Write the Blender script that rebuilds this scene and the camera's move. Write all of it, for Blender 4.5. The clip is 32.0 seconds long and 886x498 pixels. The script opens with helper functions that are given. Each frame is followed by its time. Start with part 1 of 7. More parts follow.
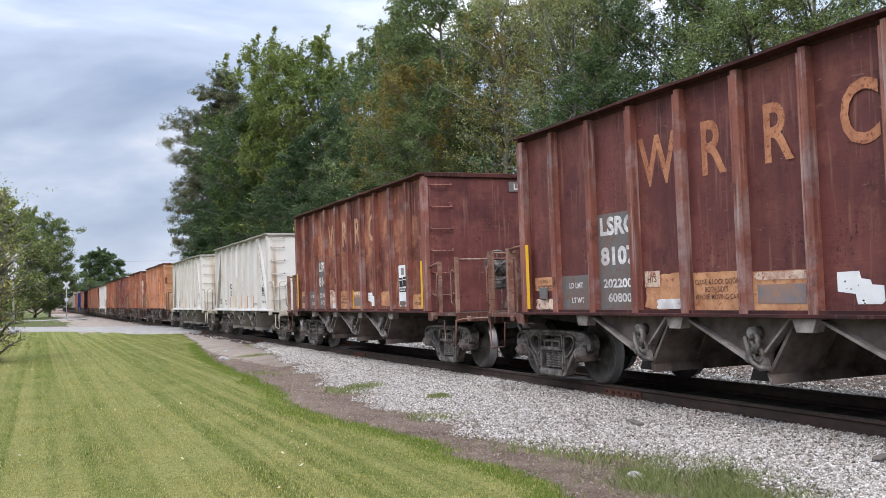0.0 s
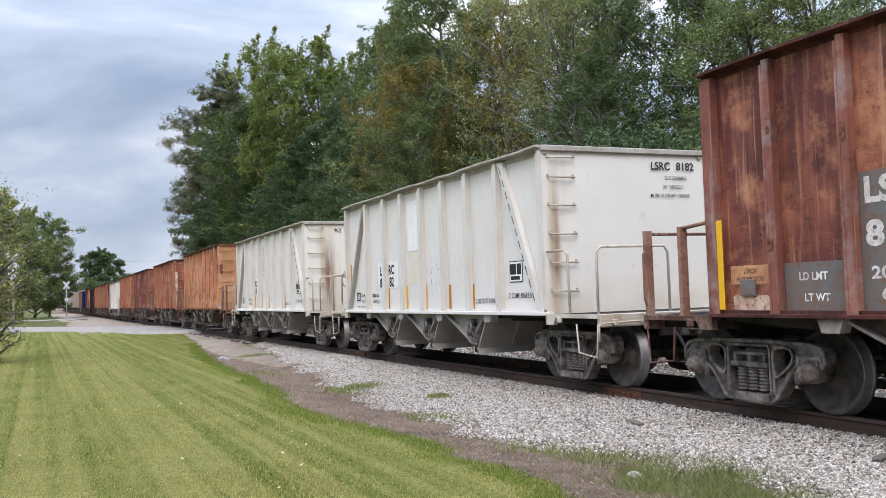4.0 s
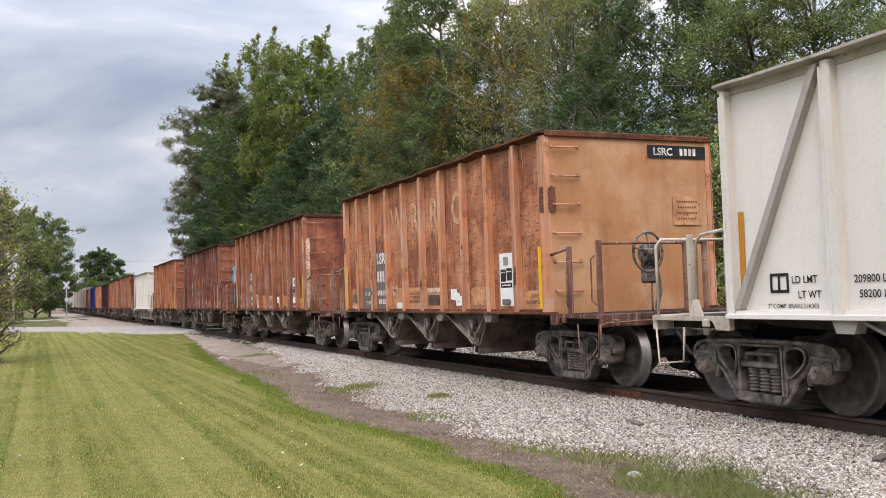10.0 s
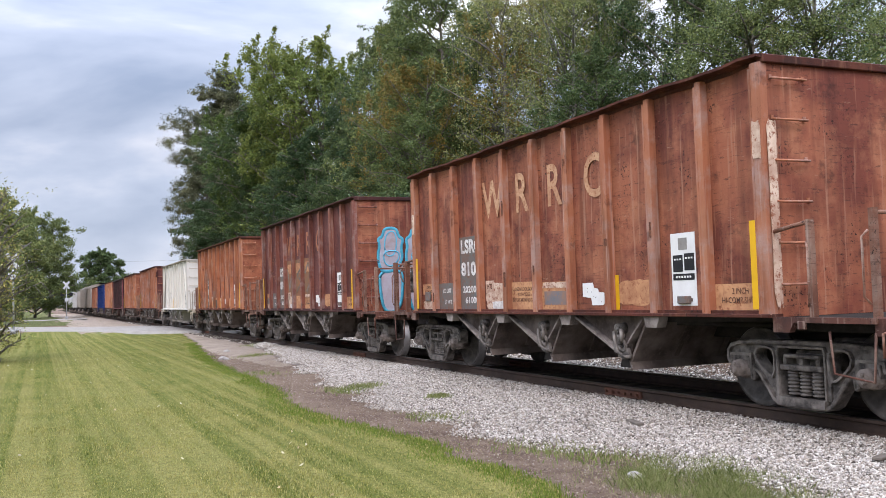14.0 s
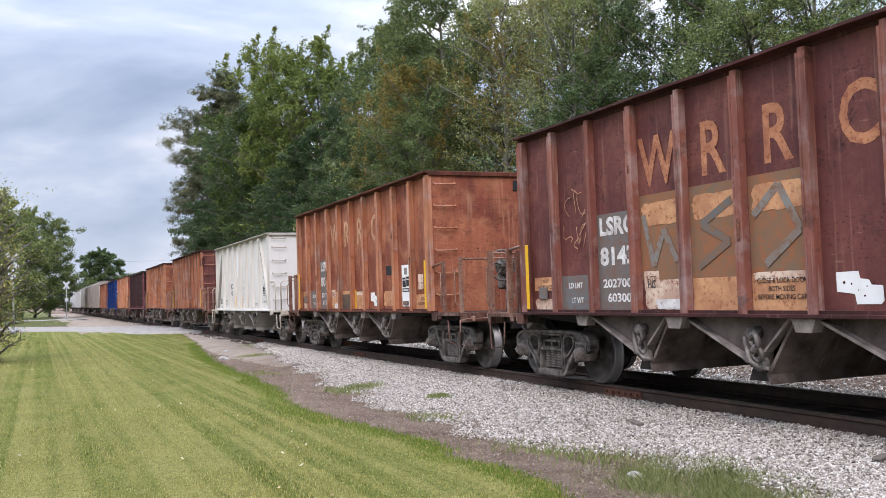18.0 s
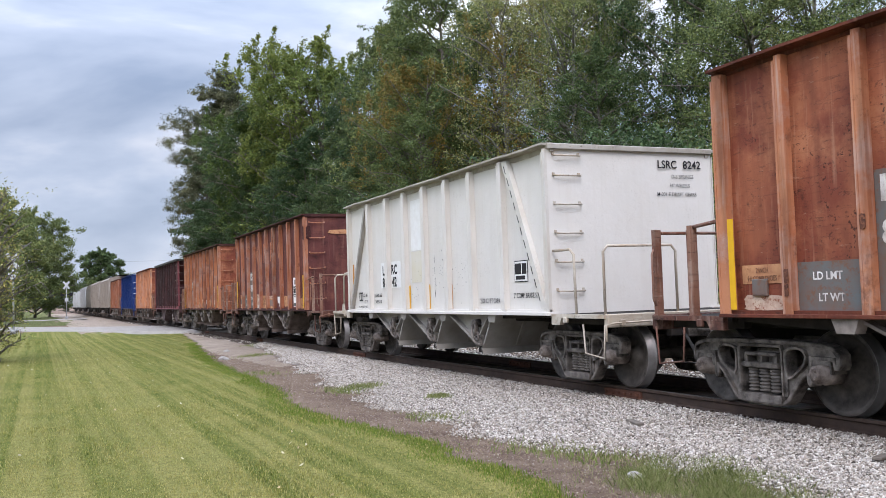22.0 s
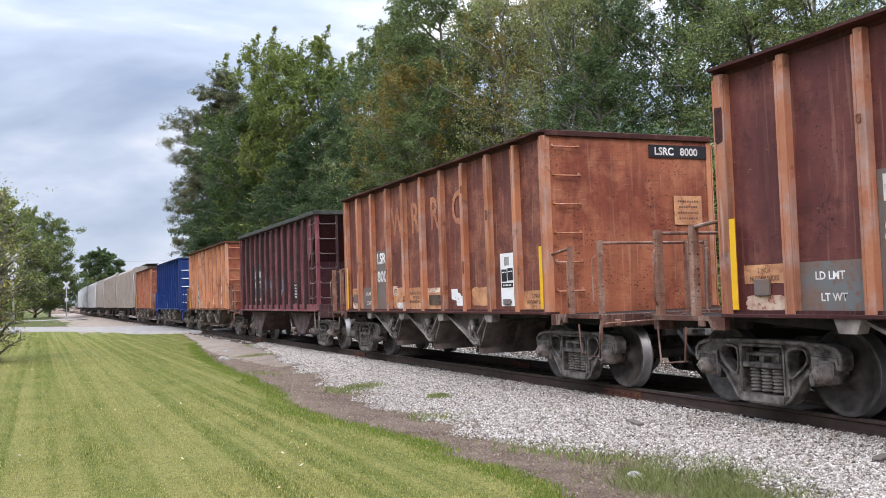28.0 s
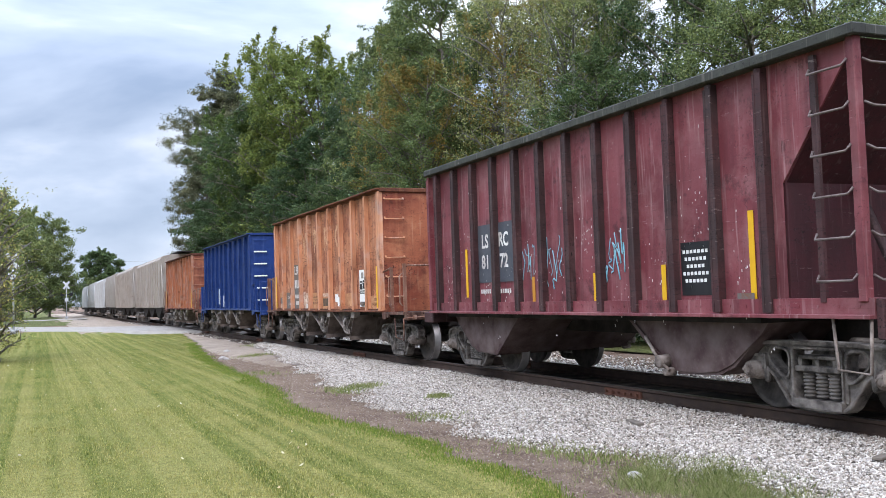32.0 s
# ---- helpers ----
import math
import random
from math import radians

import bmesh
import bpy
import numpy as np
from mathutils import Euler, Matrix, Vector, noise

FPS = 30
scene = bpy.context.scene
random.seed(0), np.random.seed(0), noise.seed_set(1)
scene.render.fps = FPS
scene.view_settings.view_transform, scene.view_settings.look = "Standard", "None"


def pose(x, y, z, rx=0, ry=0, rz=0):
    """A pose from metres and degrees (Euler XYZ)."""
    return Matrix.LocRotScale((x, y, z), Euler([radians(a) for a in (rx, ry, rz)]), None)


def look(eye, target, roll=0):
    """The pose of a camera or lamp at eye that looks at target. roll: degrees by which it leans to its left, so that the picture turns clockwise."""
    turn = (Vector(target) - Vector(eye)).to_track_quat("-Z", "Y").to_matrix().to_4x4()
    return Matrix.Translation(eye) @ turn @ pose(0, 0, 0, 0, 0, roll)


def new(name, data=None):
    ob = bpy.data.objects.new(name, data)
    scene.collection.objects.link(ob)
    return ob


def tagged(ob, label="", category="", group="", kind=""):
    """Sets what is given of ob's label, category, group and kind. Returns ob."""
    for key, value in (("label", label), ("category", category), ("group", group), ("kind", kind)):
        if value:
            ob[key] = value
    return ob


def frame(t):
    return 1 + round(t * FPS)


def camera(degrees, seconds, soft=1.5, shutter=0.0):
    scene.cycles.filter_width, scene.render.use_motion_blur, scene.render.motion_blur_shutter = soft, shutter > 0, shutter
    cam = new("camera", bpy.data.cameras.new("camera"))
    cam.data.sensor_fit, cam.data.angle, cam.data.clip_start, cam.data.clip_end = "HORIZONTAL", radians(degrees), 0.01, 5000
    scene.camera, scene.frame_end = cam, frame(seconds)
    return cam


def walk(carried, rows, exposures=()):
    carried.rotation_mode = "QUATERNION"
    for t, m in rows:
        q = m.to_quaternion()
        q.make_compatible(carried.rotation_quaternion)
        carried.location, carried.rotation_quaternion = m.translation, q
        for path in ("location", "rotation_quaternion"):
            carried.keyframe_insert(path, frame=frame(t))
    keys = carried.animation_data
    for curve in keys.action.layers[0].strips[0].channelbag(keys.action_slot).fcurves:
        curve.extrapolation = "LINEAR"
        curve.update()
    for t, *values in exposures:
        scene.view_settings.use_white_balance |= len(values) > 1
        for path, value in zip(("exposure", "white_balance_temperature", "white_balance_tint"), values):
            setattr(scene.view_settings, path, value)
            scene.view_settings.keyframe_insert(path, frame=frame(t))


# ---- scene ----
XC = 8.436                       # track centre line
SPEED = 4.526                    # train speed along -y, metres a second
PITCH = 13.578                   # length of a stone hopper over its couplers
GROUND = -0.20                   # lawn level below the rail top

yaw, tilt = radians(23.636), radians(2.7706)
EYE = Vector((0.0, 0.0, 1.403))
AIM = EYE + Vector((math.sin(yaw) * math.cos(tilt), math.cos(yaw) * math.cos(tilt), math.sin(tilt)))
cam = camera(51.015, 32.0, soft=0.6)
STOPS = [(0.0, 0.26, 6610, 21), (3.2, 0.26, 6610, 21), (5.4, 0.14, 7000, 19), (7.5, 0.14, 7250, 21), (9.2, 0.17, 7500, 24), (11.5, 0.28, 6910, 24), (18.5, 0.33, 6700, 23), (21.5, 0.28, 6610, 22), (23.0, 0.15, 6700, 23), (25.0, 0.22, 7010, 24), (27.5, 0.38, 6760, 22), (29.5, 0.38, 6650, 21), (32.0, 0.47, 6460, 20)]
walk(cam, [(0.0, look(EYE, AIM, -1.9025)), (32.0, look(EYE, AIM, -1.9025))], STOPS)

# ---- sky and light: a bright overcast day ----
SUN_EL, SUN_AZ = radians(46), radians(212)


def build_sky():
    world = bpy.data.worlds.new("overcast_sky")
    scene.world = world
    world.use_nodes = True
    nt = world.node_tree
    nt.nodes.clear()
    out = nt.nodes.new("ShaderNodeOutputWorld")
    sky = nt.nodes.new("ShaderNodeTexSky")
    sky.sky_type, sky.sun_disc = "NISHITA", False
    sky.sun_elevation, sky.sun_rotation = SUN_EL, SUN_AZ
    clear = nt.nodes.new("ShaderNodeBackground")
    clear.inputs["Strength"].default_value = 0.09
    nt.links.new(sky.outputs[0], clear.inputs[0])
    coord = nt.nodes.new("ShaderNodeTexCoord")
    stretch = nt.nodes.new("ShaderNodeMapping")
    stretch.inputs["Scale"].default_value = (1.35, 1.35, 4.2)
    stretch.inputs["Location"].default_value = (0.3, 0.1, 0.25)
    nt.links.new(coord.outputs["Generated"], stretch.inputs[0])
    big = nt.nodes.new("ShaderNodeTexNoise")
    big.inputs["Scale"].default_value, big.inputs["Detail"].default_value = 2.3, 6
    big.inputs["Roughness"].default_value, big.inputs["Distortion"].default_value = 0.50, 0.25
    nt.links.new(stretch.outputs[0], big.inputs["Vector"])
    ramp = nt.nodes.new("ShaderNodeValToRGB")
    r = ramp.color_ramp
    r.elements[0].position, r.elements[0].color = 0.33, (0.285, 0.395, 0.535, 1)
    r.elements[1].position, r.elements[1].color = 0.66, (0.82, 0.915, 0.97, 1)
    mid = r.elements.new(0.5)
    mid.color = (0.475, 0.60, 0.735, 1)
    nt.links.new(big.outputs["Fac"], ramp.inputs[0])
    cloud = nt.nodes.new("ShaderNodeBackground")
    # an overcast sky is about three times as bright overhead as near the horizon
    split = nt.nodes.new("ShaderNodeSeparateXYZ")
    nt.links.new(coord.outputs["Generated"], split.inputs[0])
    rise = nt.nodes.new("ShaderNodeMapRange")
    rise.interpolation_type = "SMOOTHSTEP"
    rise.inputs["From Min"].default_value, rise.inputs["From Max"].default_value = 0.15, 0.85
    rise.inputs["To Min"].default_value, rise.inputs["To Max"].default_value = 0.93, 4.6
    nt.links.new(split.outputs["Z"], rise.inputs["Value"])
    nt.links.new(rise.outputs[0], cloud.inputs["Strength"])
    nt.links.new(ramp.outputs[0], cloud.inputs[0])
    mix = nt.nodes.new("ShaderNodeMixShader")
    mix.inputs[0].default_value = 0.88
    nt.links.new(clear.outputs[0], mix.inputs[1])
    nt.links.new(cloud.outputs[0], mix.inputs[2])
    nt.links.new(mix.outputs[0], out.inputs[0])
    lamp = bpy.data.lights.new("sun", "SUN")
    lamp.energy, lamp.angle, lamp.color = 1.5, radians(30), (1.0, 0.96, 0.9)
    ob = new("sun", lamp)
    way = Vector((math.sin(SUN_AZ) * math.cos(SUN_EL), math.cos(SUN_AZ) * math.cos(SUN_EL), math.sin(SUN_EL)))
    ob.matrix_basis = look(way * 50, (0, 0, 0))


build_sky()


# ---- materials ----
def shader(name, rough=0.7, metal=0.0, gloss=0.2):
    m = bpy.data.materials.new(name)
    m.use_nodes = True
    nt = m.node_tree
    b = nt.nodes["Principled BSDF"]
    b.inputs["Roughness"].default_value, b.inputs["Metallic"].default_value = rough, metal
    b.inputs["Specular IOR Level"].default_value = gloss
    return m, nt, b


def coords(nt, scale=(1, 1, 1), spread=20.0, kind="Object"):
    """Object coordinates, shifted by the object's own random number, times scale."""
    tc = nt.nodes.new("ShaderNodeTexCoord")
    mp = nt.nodes.new("ShaderNodeMapping")
    mp.inputs["Scale"].default_value = scale
    nt.links.new(tc.outputs[kind], mp.inputs[0])
    if spread:
        info = nt.nodes.new("ShaderNodeObjectInfo")
        mul = nt.nodes.new("ShaderNodeMath")
        mul.operation = "MULTIPLY"
        mul.inputs[1].default_value = spread
        nt.links.new(info.outputs["Random"], mul.inputs[0])
        nt.links.new(mul.outputs[0], mp.inputs["Location"])
    return mp.outputs[0]


def noise_fac(nt, vec, scale, detail=5.0, lo=0.35, hi=0.65, rough=0.55):
    n = nt.nodes.new("ShaderNodeTexNoise")
    n.inputs["Scale"].default_value, n.inputs["Detail"].default_value = scale, detail
    n.inputs["Roughness"].default_value = rough
    nt.links.new(vec, n.inputs["Vector"])
    r = nt.nodes.new("ShaderNodeMapRange")
    r.inputs["From Min"].default_value, r.inputs["From Max"].default_value = lo, hi
    nt.links.new(n.outputs["Fac"], r.inputs["Value"])
    return r.outputs[0]


def blend(nt, fac, a, b):
    m = nt.nodes.new("ShaderNodeMix")
    m.data_type = "RGBA"
    for sock, val in ((m.inputs[0], fac), (m.inputs[6], a), (m.inputs[7], b)):
        if isinstance(val, (int, float)):
            sock.default_value = val
        elif isinstance(val, tuple):
            sock.default_value = (*val, 1)
        else:
            nt.links.new(val, sock)
    return m.outputs[2]


def times(nt, a, k):
    m = nt.nodes.new("ShaderNodeMath")
    m.operation = "MULTIPLY"
    nt.links.new(a, m.inputs[0])
    if isinstance(k, (int, float)):
        m.inputs[1].default_value = k
    else:
        nt.links.new(k, m.inputs[1])
    return m.outputs[0]


def relief(nt, b, height, strength=0.4, distance=0.01):
    n = nt.nodes.new("ShaderNodeBump")
    n.inputs["Strength"].default_value, n.inputs["Distance"].default_value = strength, distance
    nt.links.new(height, n.inputs["Height"])
    nt.links.new(n.outputs[0], b.inputs["Normal"])


def paint_steel(name, base, worn, streak, dark, wear=0.6, streaks=0.5, rough=0.62, grime=0.35, grey=(0.42, 0.36, 0.30), flecks=0.45):
    """Weathered painted steel: patches of wear, vertical streaks, dark stains, scabs and fine speckle."""
    m, nt, b = shader(name, rough)
    v = coords(nt)
    vs = coords(nt, (3.4, 3.4, 0.32))
    vh = coords(nt, (0.6, 0.6, 3.0))
    c = blend(nt, times(nt, noise_fac(nt, v, 0.9, 7, 0.43, 0.57, 0.6), wear), base, worn)
    c = blend(nt, times(nt, noise_fac(nt, v, 2.0, 9, 0.50, 0.66, 0.66), 0.75 * streaks), c, streak)
    c = blend(nt, times(nt, noise_fac(nt, vs, 1.2, 5, 0.50, 0.68), 0.55 * streaks), c, dark)
    c = blend(nt, times(nt, noise_fac(nt, vs, 2.3, 4, 0.56, 0.70), 0.30 * streaks), c, streak)
    c = blend(nt, times(nt, noise_fac(nt, v, 0.75, 4, 0.48, 0.70), 0.6 * grime), c, dark)
    c = blend(nt, times(nt, noise_fac(nt, v, 2.4, 9, 0.58, 0.66, 0.68), grime), c, dark)
    scabs = noise_fac(nt, vh, 9.0, 9, 0.605 - 0.085 * flecks, 0.665 - 0.085 * flecks, 0.78)
    c = blend(nt, times(nt, scabs, flecks), c, dark)
    c = blend(nt, times(nt, noise_fac(nt, vh, 7, 9, 0.63, 0.66, 0.72), 0.55 * flecks), c, grey)
    # pits in clusters, and long fine scratches
    pits = times(nt, noise_fac(nt, v, 26, 4, 0.585, 0.63, 0.6), noise_fac(nt, v, 1.7, 4, 0.50, 0.62))
    c = blend(nt, times(nt, pits, min(1.0, 1.7 * flecks)), c, tuple(0.6 * k for k in dark))
    c = blend(nt, times(nt, noise_fac(nt, coords(nt, (0.5, 0.5, 16)), 2.6, 5, 0.60, 0.66, 0.65), 0.5 * flecks), c, dark)
    c = blend(nt, times(nt, noise_fac(nt, coords(nt, (7, 7, 0.35)), 2.2, 4, 0.58, 0.70), 0.55 * streaks), c, tuple(0.55 * a + 0.45 * k for a, k in zip(streak, grey)))
    nt.links.new(c, b.inputs["Base Color"])
    both_h = nt.nodes.new("ShaderNodeMath")
    both_h.operation = "SUBTRACT"
    nt.links.new(noise_fac(nt, v, 9, 7, 0.2, 0.8), both_h.inputs[0])
    nt.links.new(times(nt, scabs, 0.25), both_h.inputs[1])
    relief(nt, b, both_h.outputs[0], 0.4, 0.008)
    return m


def streaked_end(name, base, stain, dark, centre, width):
    """Cream paint with one broad rust run down it beside the ladder, and smaller runs from the rungs."""
    m, nt, b = shader(name, 0.55)
    v = coords(nt, (1, 1, 1), 0)
    split = nt.nodes.new("ShaderNodeSeparateXYZ")
    nt.links.new(v, split.inputs[0])

    def hump(sock, mid, half):
        away = nt.nodes.new("ShaderNodeMath")
        away.operation = "SUBTRACT"
        nt.links.new(sock, away.inputs[0])
        away.inputs[1].default_value = mid
        size = nt.nodes.new("ShaderNodeMath")
        size.operation = "ABSOLUTE"
        nt.links.new(away.outputs[0], size.inputs[0])
        r = nt.nodes.new("ShaderNodeMapRange")
        r.interpolation_type = "SMOOTHSTEP"
        r.inputs["From Min"].default_value, r.inputs["From Max"].default_value = half, 0.0
        nt.links.new(size.outputs[0], r.inputs["Value"])
        return r.outputs[0]
    vs = coords(nt, (5.0, 5.0, 0.5), 0)
    run = times(nt, hump(split.outputs["X"], centre, width * 1.5), hump(split.outputs["Z"], 2.0, 1.6))
    grain = noise_fac(nt, vs, 2.0, 6, 0.25, 0.50, 0.65)
    broad = times(nt, hump(split.outputs["X"], centre, width * 3.2), noise_fac(nt, vs, 1.1, 5, 0.38, 0.7))
    low = times(nt, hump(split.outputs["Z"], 1.0, 0.75), noise_fac(nt, v, 2.2, 6, 0.3, 0.7))
    c = blend(nt, times(nt, noise_fac(nt, v, 1.2, 6, 0.35, 0.7), 0.5), base, tuple(0.86 * k for k in base))
    c = blend(nt, times(nt, broad, 0.75), c, stain)
    c = blend(nt, times(nt, low, 0.55), c, stain)
    c = blend(nt, times(nt, times(nt, run, grain), 0.95), c, dark)
    c = blend(nt, times(nt, noise_fac(nt, v, 5, 9, 0.60, 0.66, 0.7), 0.35), c, stain)
    nt.links.new(c, b.inputs["Base Color"])
    relief(nt, b, noise_fac(nt, v, 9, 7, 0.2, 0.8), 0.3, 0.006)
    return m


def flaking(name, base, under, cover=0.5, scale=7.0, rough=0.7):
    """Old paint that has flaked off in scabs and shows the rust under it."""
    m, nt, b = shader(name, rough)
    v = coords(nt)
    c = blend(nt, times(nt, noise_fac(nt, v, 3.0, 4, 0.35, 0.65), 0.35), base, under)
    c = blend(nt, times(nt, noise_fac(nt, v, scale * 0.35, 6, 0.40, 0.64, 0.6), 0.55), c, under)
    c = blend(nt, noise_fac(nt, v, scale * 1.5, 9, cover + 0.01, cover + 0.09, 0.72), c, under)
    c = blend(nt, times(nt, noise_fac(nt, coords(nt, (1, 1, 0.12)), scale * 1.6, 4, 0.52, 0.68), 0.4), c, under)
    nt.links.new(c, b.inputs["Base Color"])
    relief(nt, b, noise_fac(nt, v, scale * 1.5, 8, cover - 0.05, cover + 0.08, 0.7), 0.12, 0.003)
    return m


def plain(name, base, other, scale=6.0, rough=0.7, metal=0.0, bump=0.2, mixin=0.7):
    m, nt, b = shader(name, rough, metal)
    v = coords(nt)
    c = blend(nt, times(nt, noise_fac(nt, v, scale, 6, 0.35, 0.7), mixin), base, other)
    c = blend(nt, times(nt, noise_fac(nt, v, scale * 7, 3, 0.55, 0.75), 0.4 * mixin), c, other)
    nt.links.new(c, b.inputs["Base Color"])
    relief(nt, b, noise_fac(nt, v, scale * 3, 5, 0.2, 0.8), bump, 0.008)
    return m


RUST, RIBS, CHORD = {}, {}, {}
for key, base, worn, streak, dark, wear, streaks, flecks in (
        ("dark_red", (0.086, 0.026, 0.0235), (0.135, 0.043, 0.035), (0.24, 0.092, 0.060), (0.026, 0.011, 0.011), 0.65, 0.45, 0.4),
        ("red_brown", (0.105, 0.031, 0.025), (0.235, 0.080, 0.047), (0.45, 0.20, 0.105), (0.030, 0.012, 0.011), 0.8, 0.9, 0.5),
        ("orange", (0.215, 0.070, 0.036), (0.40, 0.160, 0.080), (0.52, 0.255, 0.140), (0.080, 0.027, 0.018), 0.85, 0.95, 0.78),
        ("brown", (0.150, 0.042, 0.027), (0.285, 0.098, 0.052), (0.35, 0.145, 0.078), (0.030, 0.012, 0.010), 0.85, 0.85, 0.55),
        ("plum", (0.105, 0.032, 0.024), (0.17, 0.056, 0.038), (0.36, 0.15, 0.08), (0.036, 0.015, 0.012), 0.8, 0.6, 0.5),
        ("bright", (0.165, 0.043, 0.024), (0.285, 0.094, 0.046), (0.42, 0.18, 0.092), (0.055, 0.018, 0.013), 0.8, 0.6, 0.5)):
    base, worn, streak = (tuple(1.2 * k for k in c) for c in (base, worn, streak))
    RUST[key] = paint_steel("rusty_paint_" + key, base, worn, streak, dark, wear, streaks, 0.62, 0.5, (0.44, 0.30, 0.22), flecks)
    RIBS[key] = paint_steel("worn_rib_paint_" + key, tuple(0.7 * a + 0.3 * c for a, c in zip(worn, streak)), streak, tuple(0.5 * k + 0.20 for k in streak), dark, 0.7, 0.95, 0.6, 0.5, (0.50, 0.38, 0.31), 0.12)
    CHORD[key] = paint_steel("grimy_chord_paint_" + key, tuple(0.38 * k for k in base), tuple(0.7 * k for k in base), tuple(0.7 * k for k in worn), (0.02, 0.014, 0.012), 0.7, 0.5, 0.75, 0.5, (0.3, 0.22, 0.16), flecks)
GRIMY = paint_steel("grimy_platform_paint", (0.065, 0.030, 0.023), (0.13, 0.052, 0.036), (0.40, 0.28, 0.21), (0.025, 0.016, 0.013), 0.8, 0.6, 0.75, 0.5, (0.58, 0.50, 0.44), 0.5)
MAROON = paint_steel("maroon_paint", (0.165, 0.038, 0.046), (0.235, 0.070, 0.078), (0.30, 0.14, 0.14), (0.040, 0.016, 0.018), 0.7, 0.7, 0.5, 0.65, (0.62, 0.50, 0.48), 0.30)
MAROON_DARK = paint_steel("maroon_dark_paint", (0.040, 0.024, 0.024), (0.075, 0.026, 0.028), (0.13, 0.075, 0.072), (0.018, 0.012, 0.012), 0.6, 0.5, 0.6, 0.4, (0.30, 0.24, 0.23), 0.7)
# a darker maroon for the sloping end sheet
MAROON_SLOPE = paint_steel("dark_maroon_slope_paint", (0.060, 0.018, 0.022), (0.085, 0.022, 0.026), (0.04, 0.02, 0.02), (0.018, 0.012, 0.012), 0.6, 0.6, 0.6, 0.5, (0.30, 0.24, 0.23), 0.5)
MAROON_RIM = paint_steel("dull_green_black_rim_paint", (0.038, 0.040, 0.034), (0.06, 0.062, 0.05), (0.11, 0.11, 0.095), (0.02, 0.018, 0.017), 0.6, 0.5, 0.7)
WIRE = plain("bare_rung_steel", (0.11, 0.085, 0.08), (0.24, 0.20, 0.185), 9.0, 0.6, 0.3)
WHITE = paint_steel("white_paint", (0.645, 0.618, 0.575), (0.605, 0.58, 0.535), (0.61, 0.565, 0.495), (0.46, 0.40, 0.33), 0.6, 0.22, 0.5, 0.09, (0.36, 0.30, 0.24), 0.10)
WHITE_RIB = paint_steel("cream_stained_rib_paint", (0.60, 0.58, 0.535), (0.565, 0.53, 0.47), (0.55, 0.47, 0.37), (0.36, 0.27, 0.18), 0.5, 0.32, 0.55, 0.15, (0.38, 0.27, 0.17), 0.12)
TRIM_WHITE = paint_steel("grimy_cream_trim_paint", (0.52, 0.48, 0.41), (0.40, 0.34, 0.26), (0.36, 0.25, 0.15), (0.16, 0.11, 0.075), 0.7, 0.6, 0.6, 0.4, (0.3, 0.2, 0.13), 0.4)
RAILING = paint_steel("worn_railing_paint", (0.15, 0.062, 0.040), (0.27, 0.14, 0.095), (0.46, 0.36, 0.29), (0.06, 0.03, 0.022), 0.85, 0.6, 0.7, 0.4, (0.58, 0.50, 0.44), 0.6)
# weathered white paint greyed to hold the shading of the brace's face
BRACE = paint_steel("weathered_shade_grey_brace_paint", (0.36, 0.345, 0.315), (0.30, 0.285, 0.26), (0.42, 0.36, 0.28), (0.2, 0.15, 0.11), 0.6, 0.5, 0.6, 0.3, (0.5, 0.45, 0.4), 0.3)
WHITE_RIM = paint_steel("dirty_cream_rim_paint", (0.40, 0.375, 0.33), (0.30, 0.27, 0.225), (0.48, 0.44, 0.37), (0.16, 0.12, 0.09), 0.7, 0.6, 0.6, 0.4, (0.5, 0.45, 0.4), 0.4)
BLUE = paint_steel("blue_paint", (0.010, 0.032, 0.135), (0.016, 0.045, 0.175), (0.05, 0.09, 0.22), (0.008, 0.012, 0.04), 0.5, 0.3, 0.45, 0.3, (0.2, 0.24, 0.36))
STAINED_END = streaked_end("rust_stained_end_paint", (0.70, 0.66, 0.58), (0.50, 0.36, 0.21), (0.17, 0.085, 0.045), -0.82, 0.20)
CREAM_END = streaked_end("cream_end_paint", (0.69, 0.66, 0.59), (0.52, 0.41, 0.27), (0.30, 0.19, 0.11), -1.30, 0.10)
GREY_CAR = paint_steel("grey_hopper_paint", (0.29, 0.255, 0.22), (0.35, 0.315, 0.275), (0.25, 0.19, 0.145), (0.17, 0.13, 0.11), 0.6, 0.6)
WHITE_CAR = paint_steel("pale_hopper_paint", (0.46, 0.465, 0.46), (0.41, 0.41, 0.40), (0.42, 0.39, 0.35), (0.25, 0.21, 0.18), 0.6, 0.55)
BAY_GREY = plain("dusty_pale_bay_side_steel", (0.33, 0.31, 0.28), (0.20, 0.18, 0.155), 3.0, 0.85)
BAY_MAROON = plain("dusty_maroon_bay_steel", (0.060, 0.033, 0.032), (0.15, 0.115, 0.105), 3.0, 0.85, 0, 0.4, 0.9)
BAY_RUST = plain("dusty_brown_bay_steel", (0.058, 0.042, 0.036), (0.205, 0.165, 0.142), 3.0, 0.8, 0, 0.5, 0.9)
ORANGE_END = paint_steel("bare_orange_end_paint", (0.42, 0.20, 0.092), (0.52, 0.30, 0.165), (0.34, 0.125, 0.05), (0.22, 0.085, 0.04), 0.8, 0.5, 0.6, 0.3, (0.5, 0.33, 0.2), 0.15)
FLANGE = plain("dusty_flange_steel", (0.12, 0.098, 0.085), (0.33, 0.285, 0.25), 5.0, 0.85, 0, 0.3, 0.9)
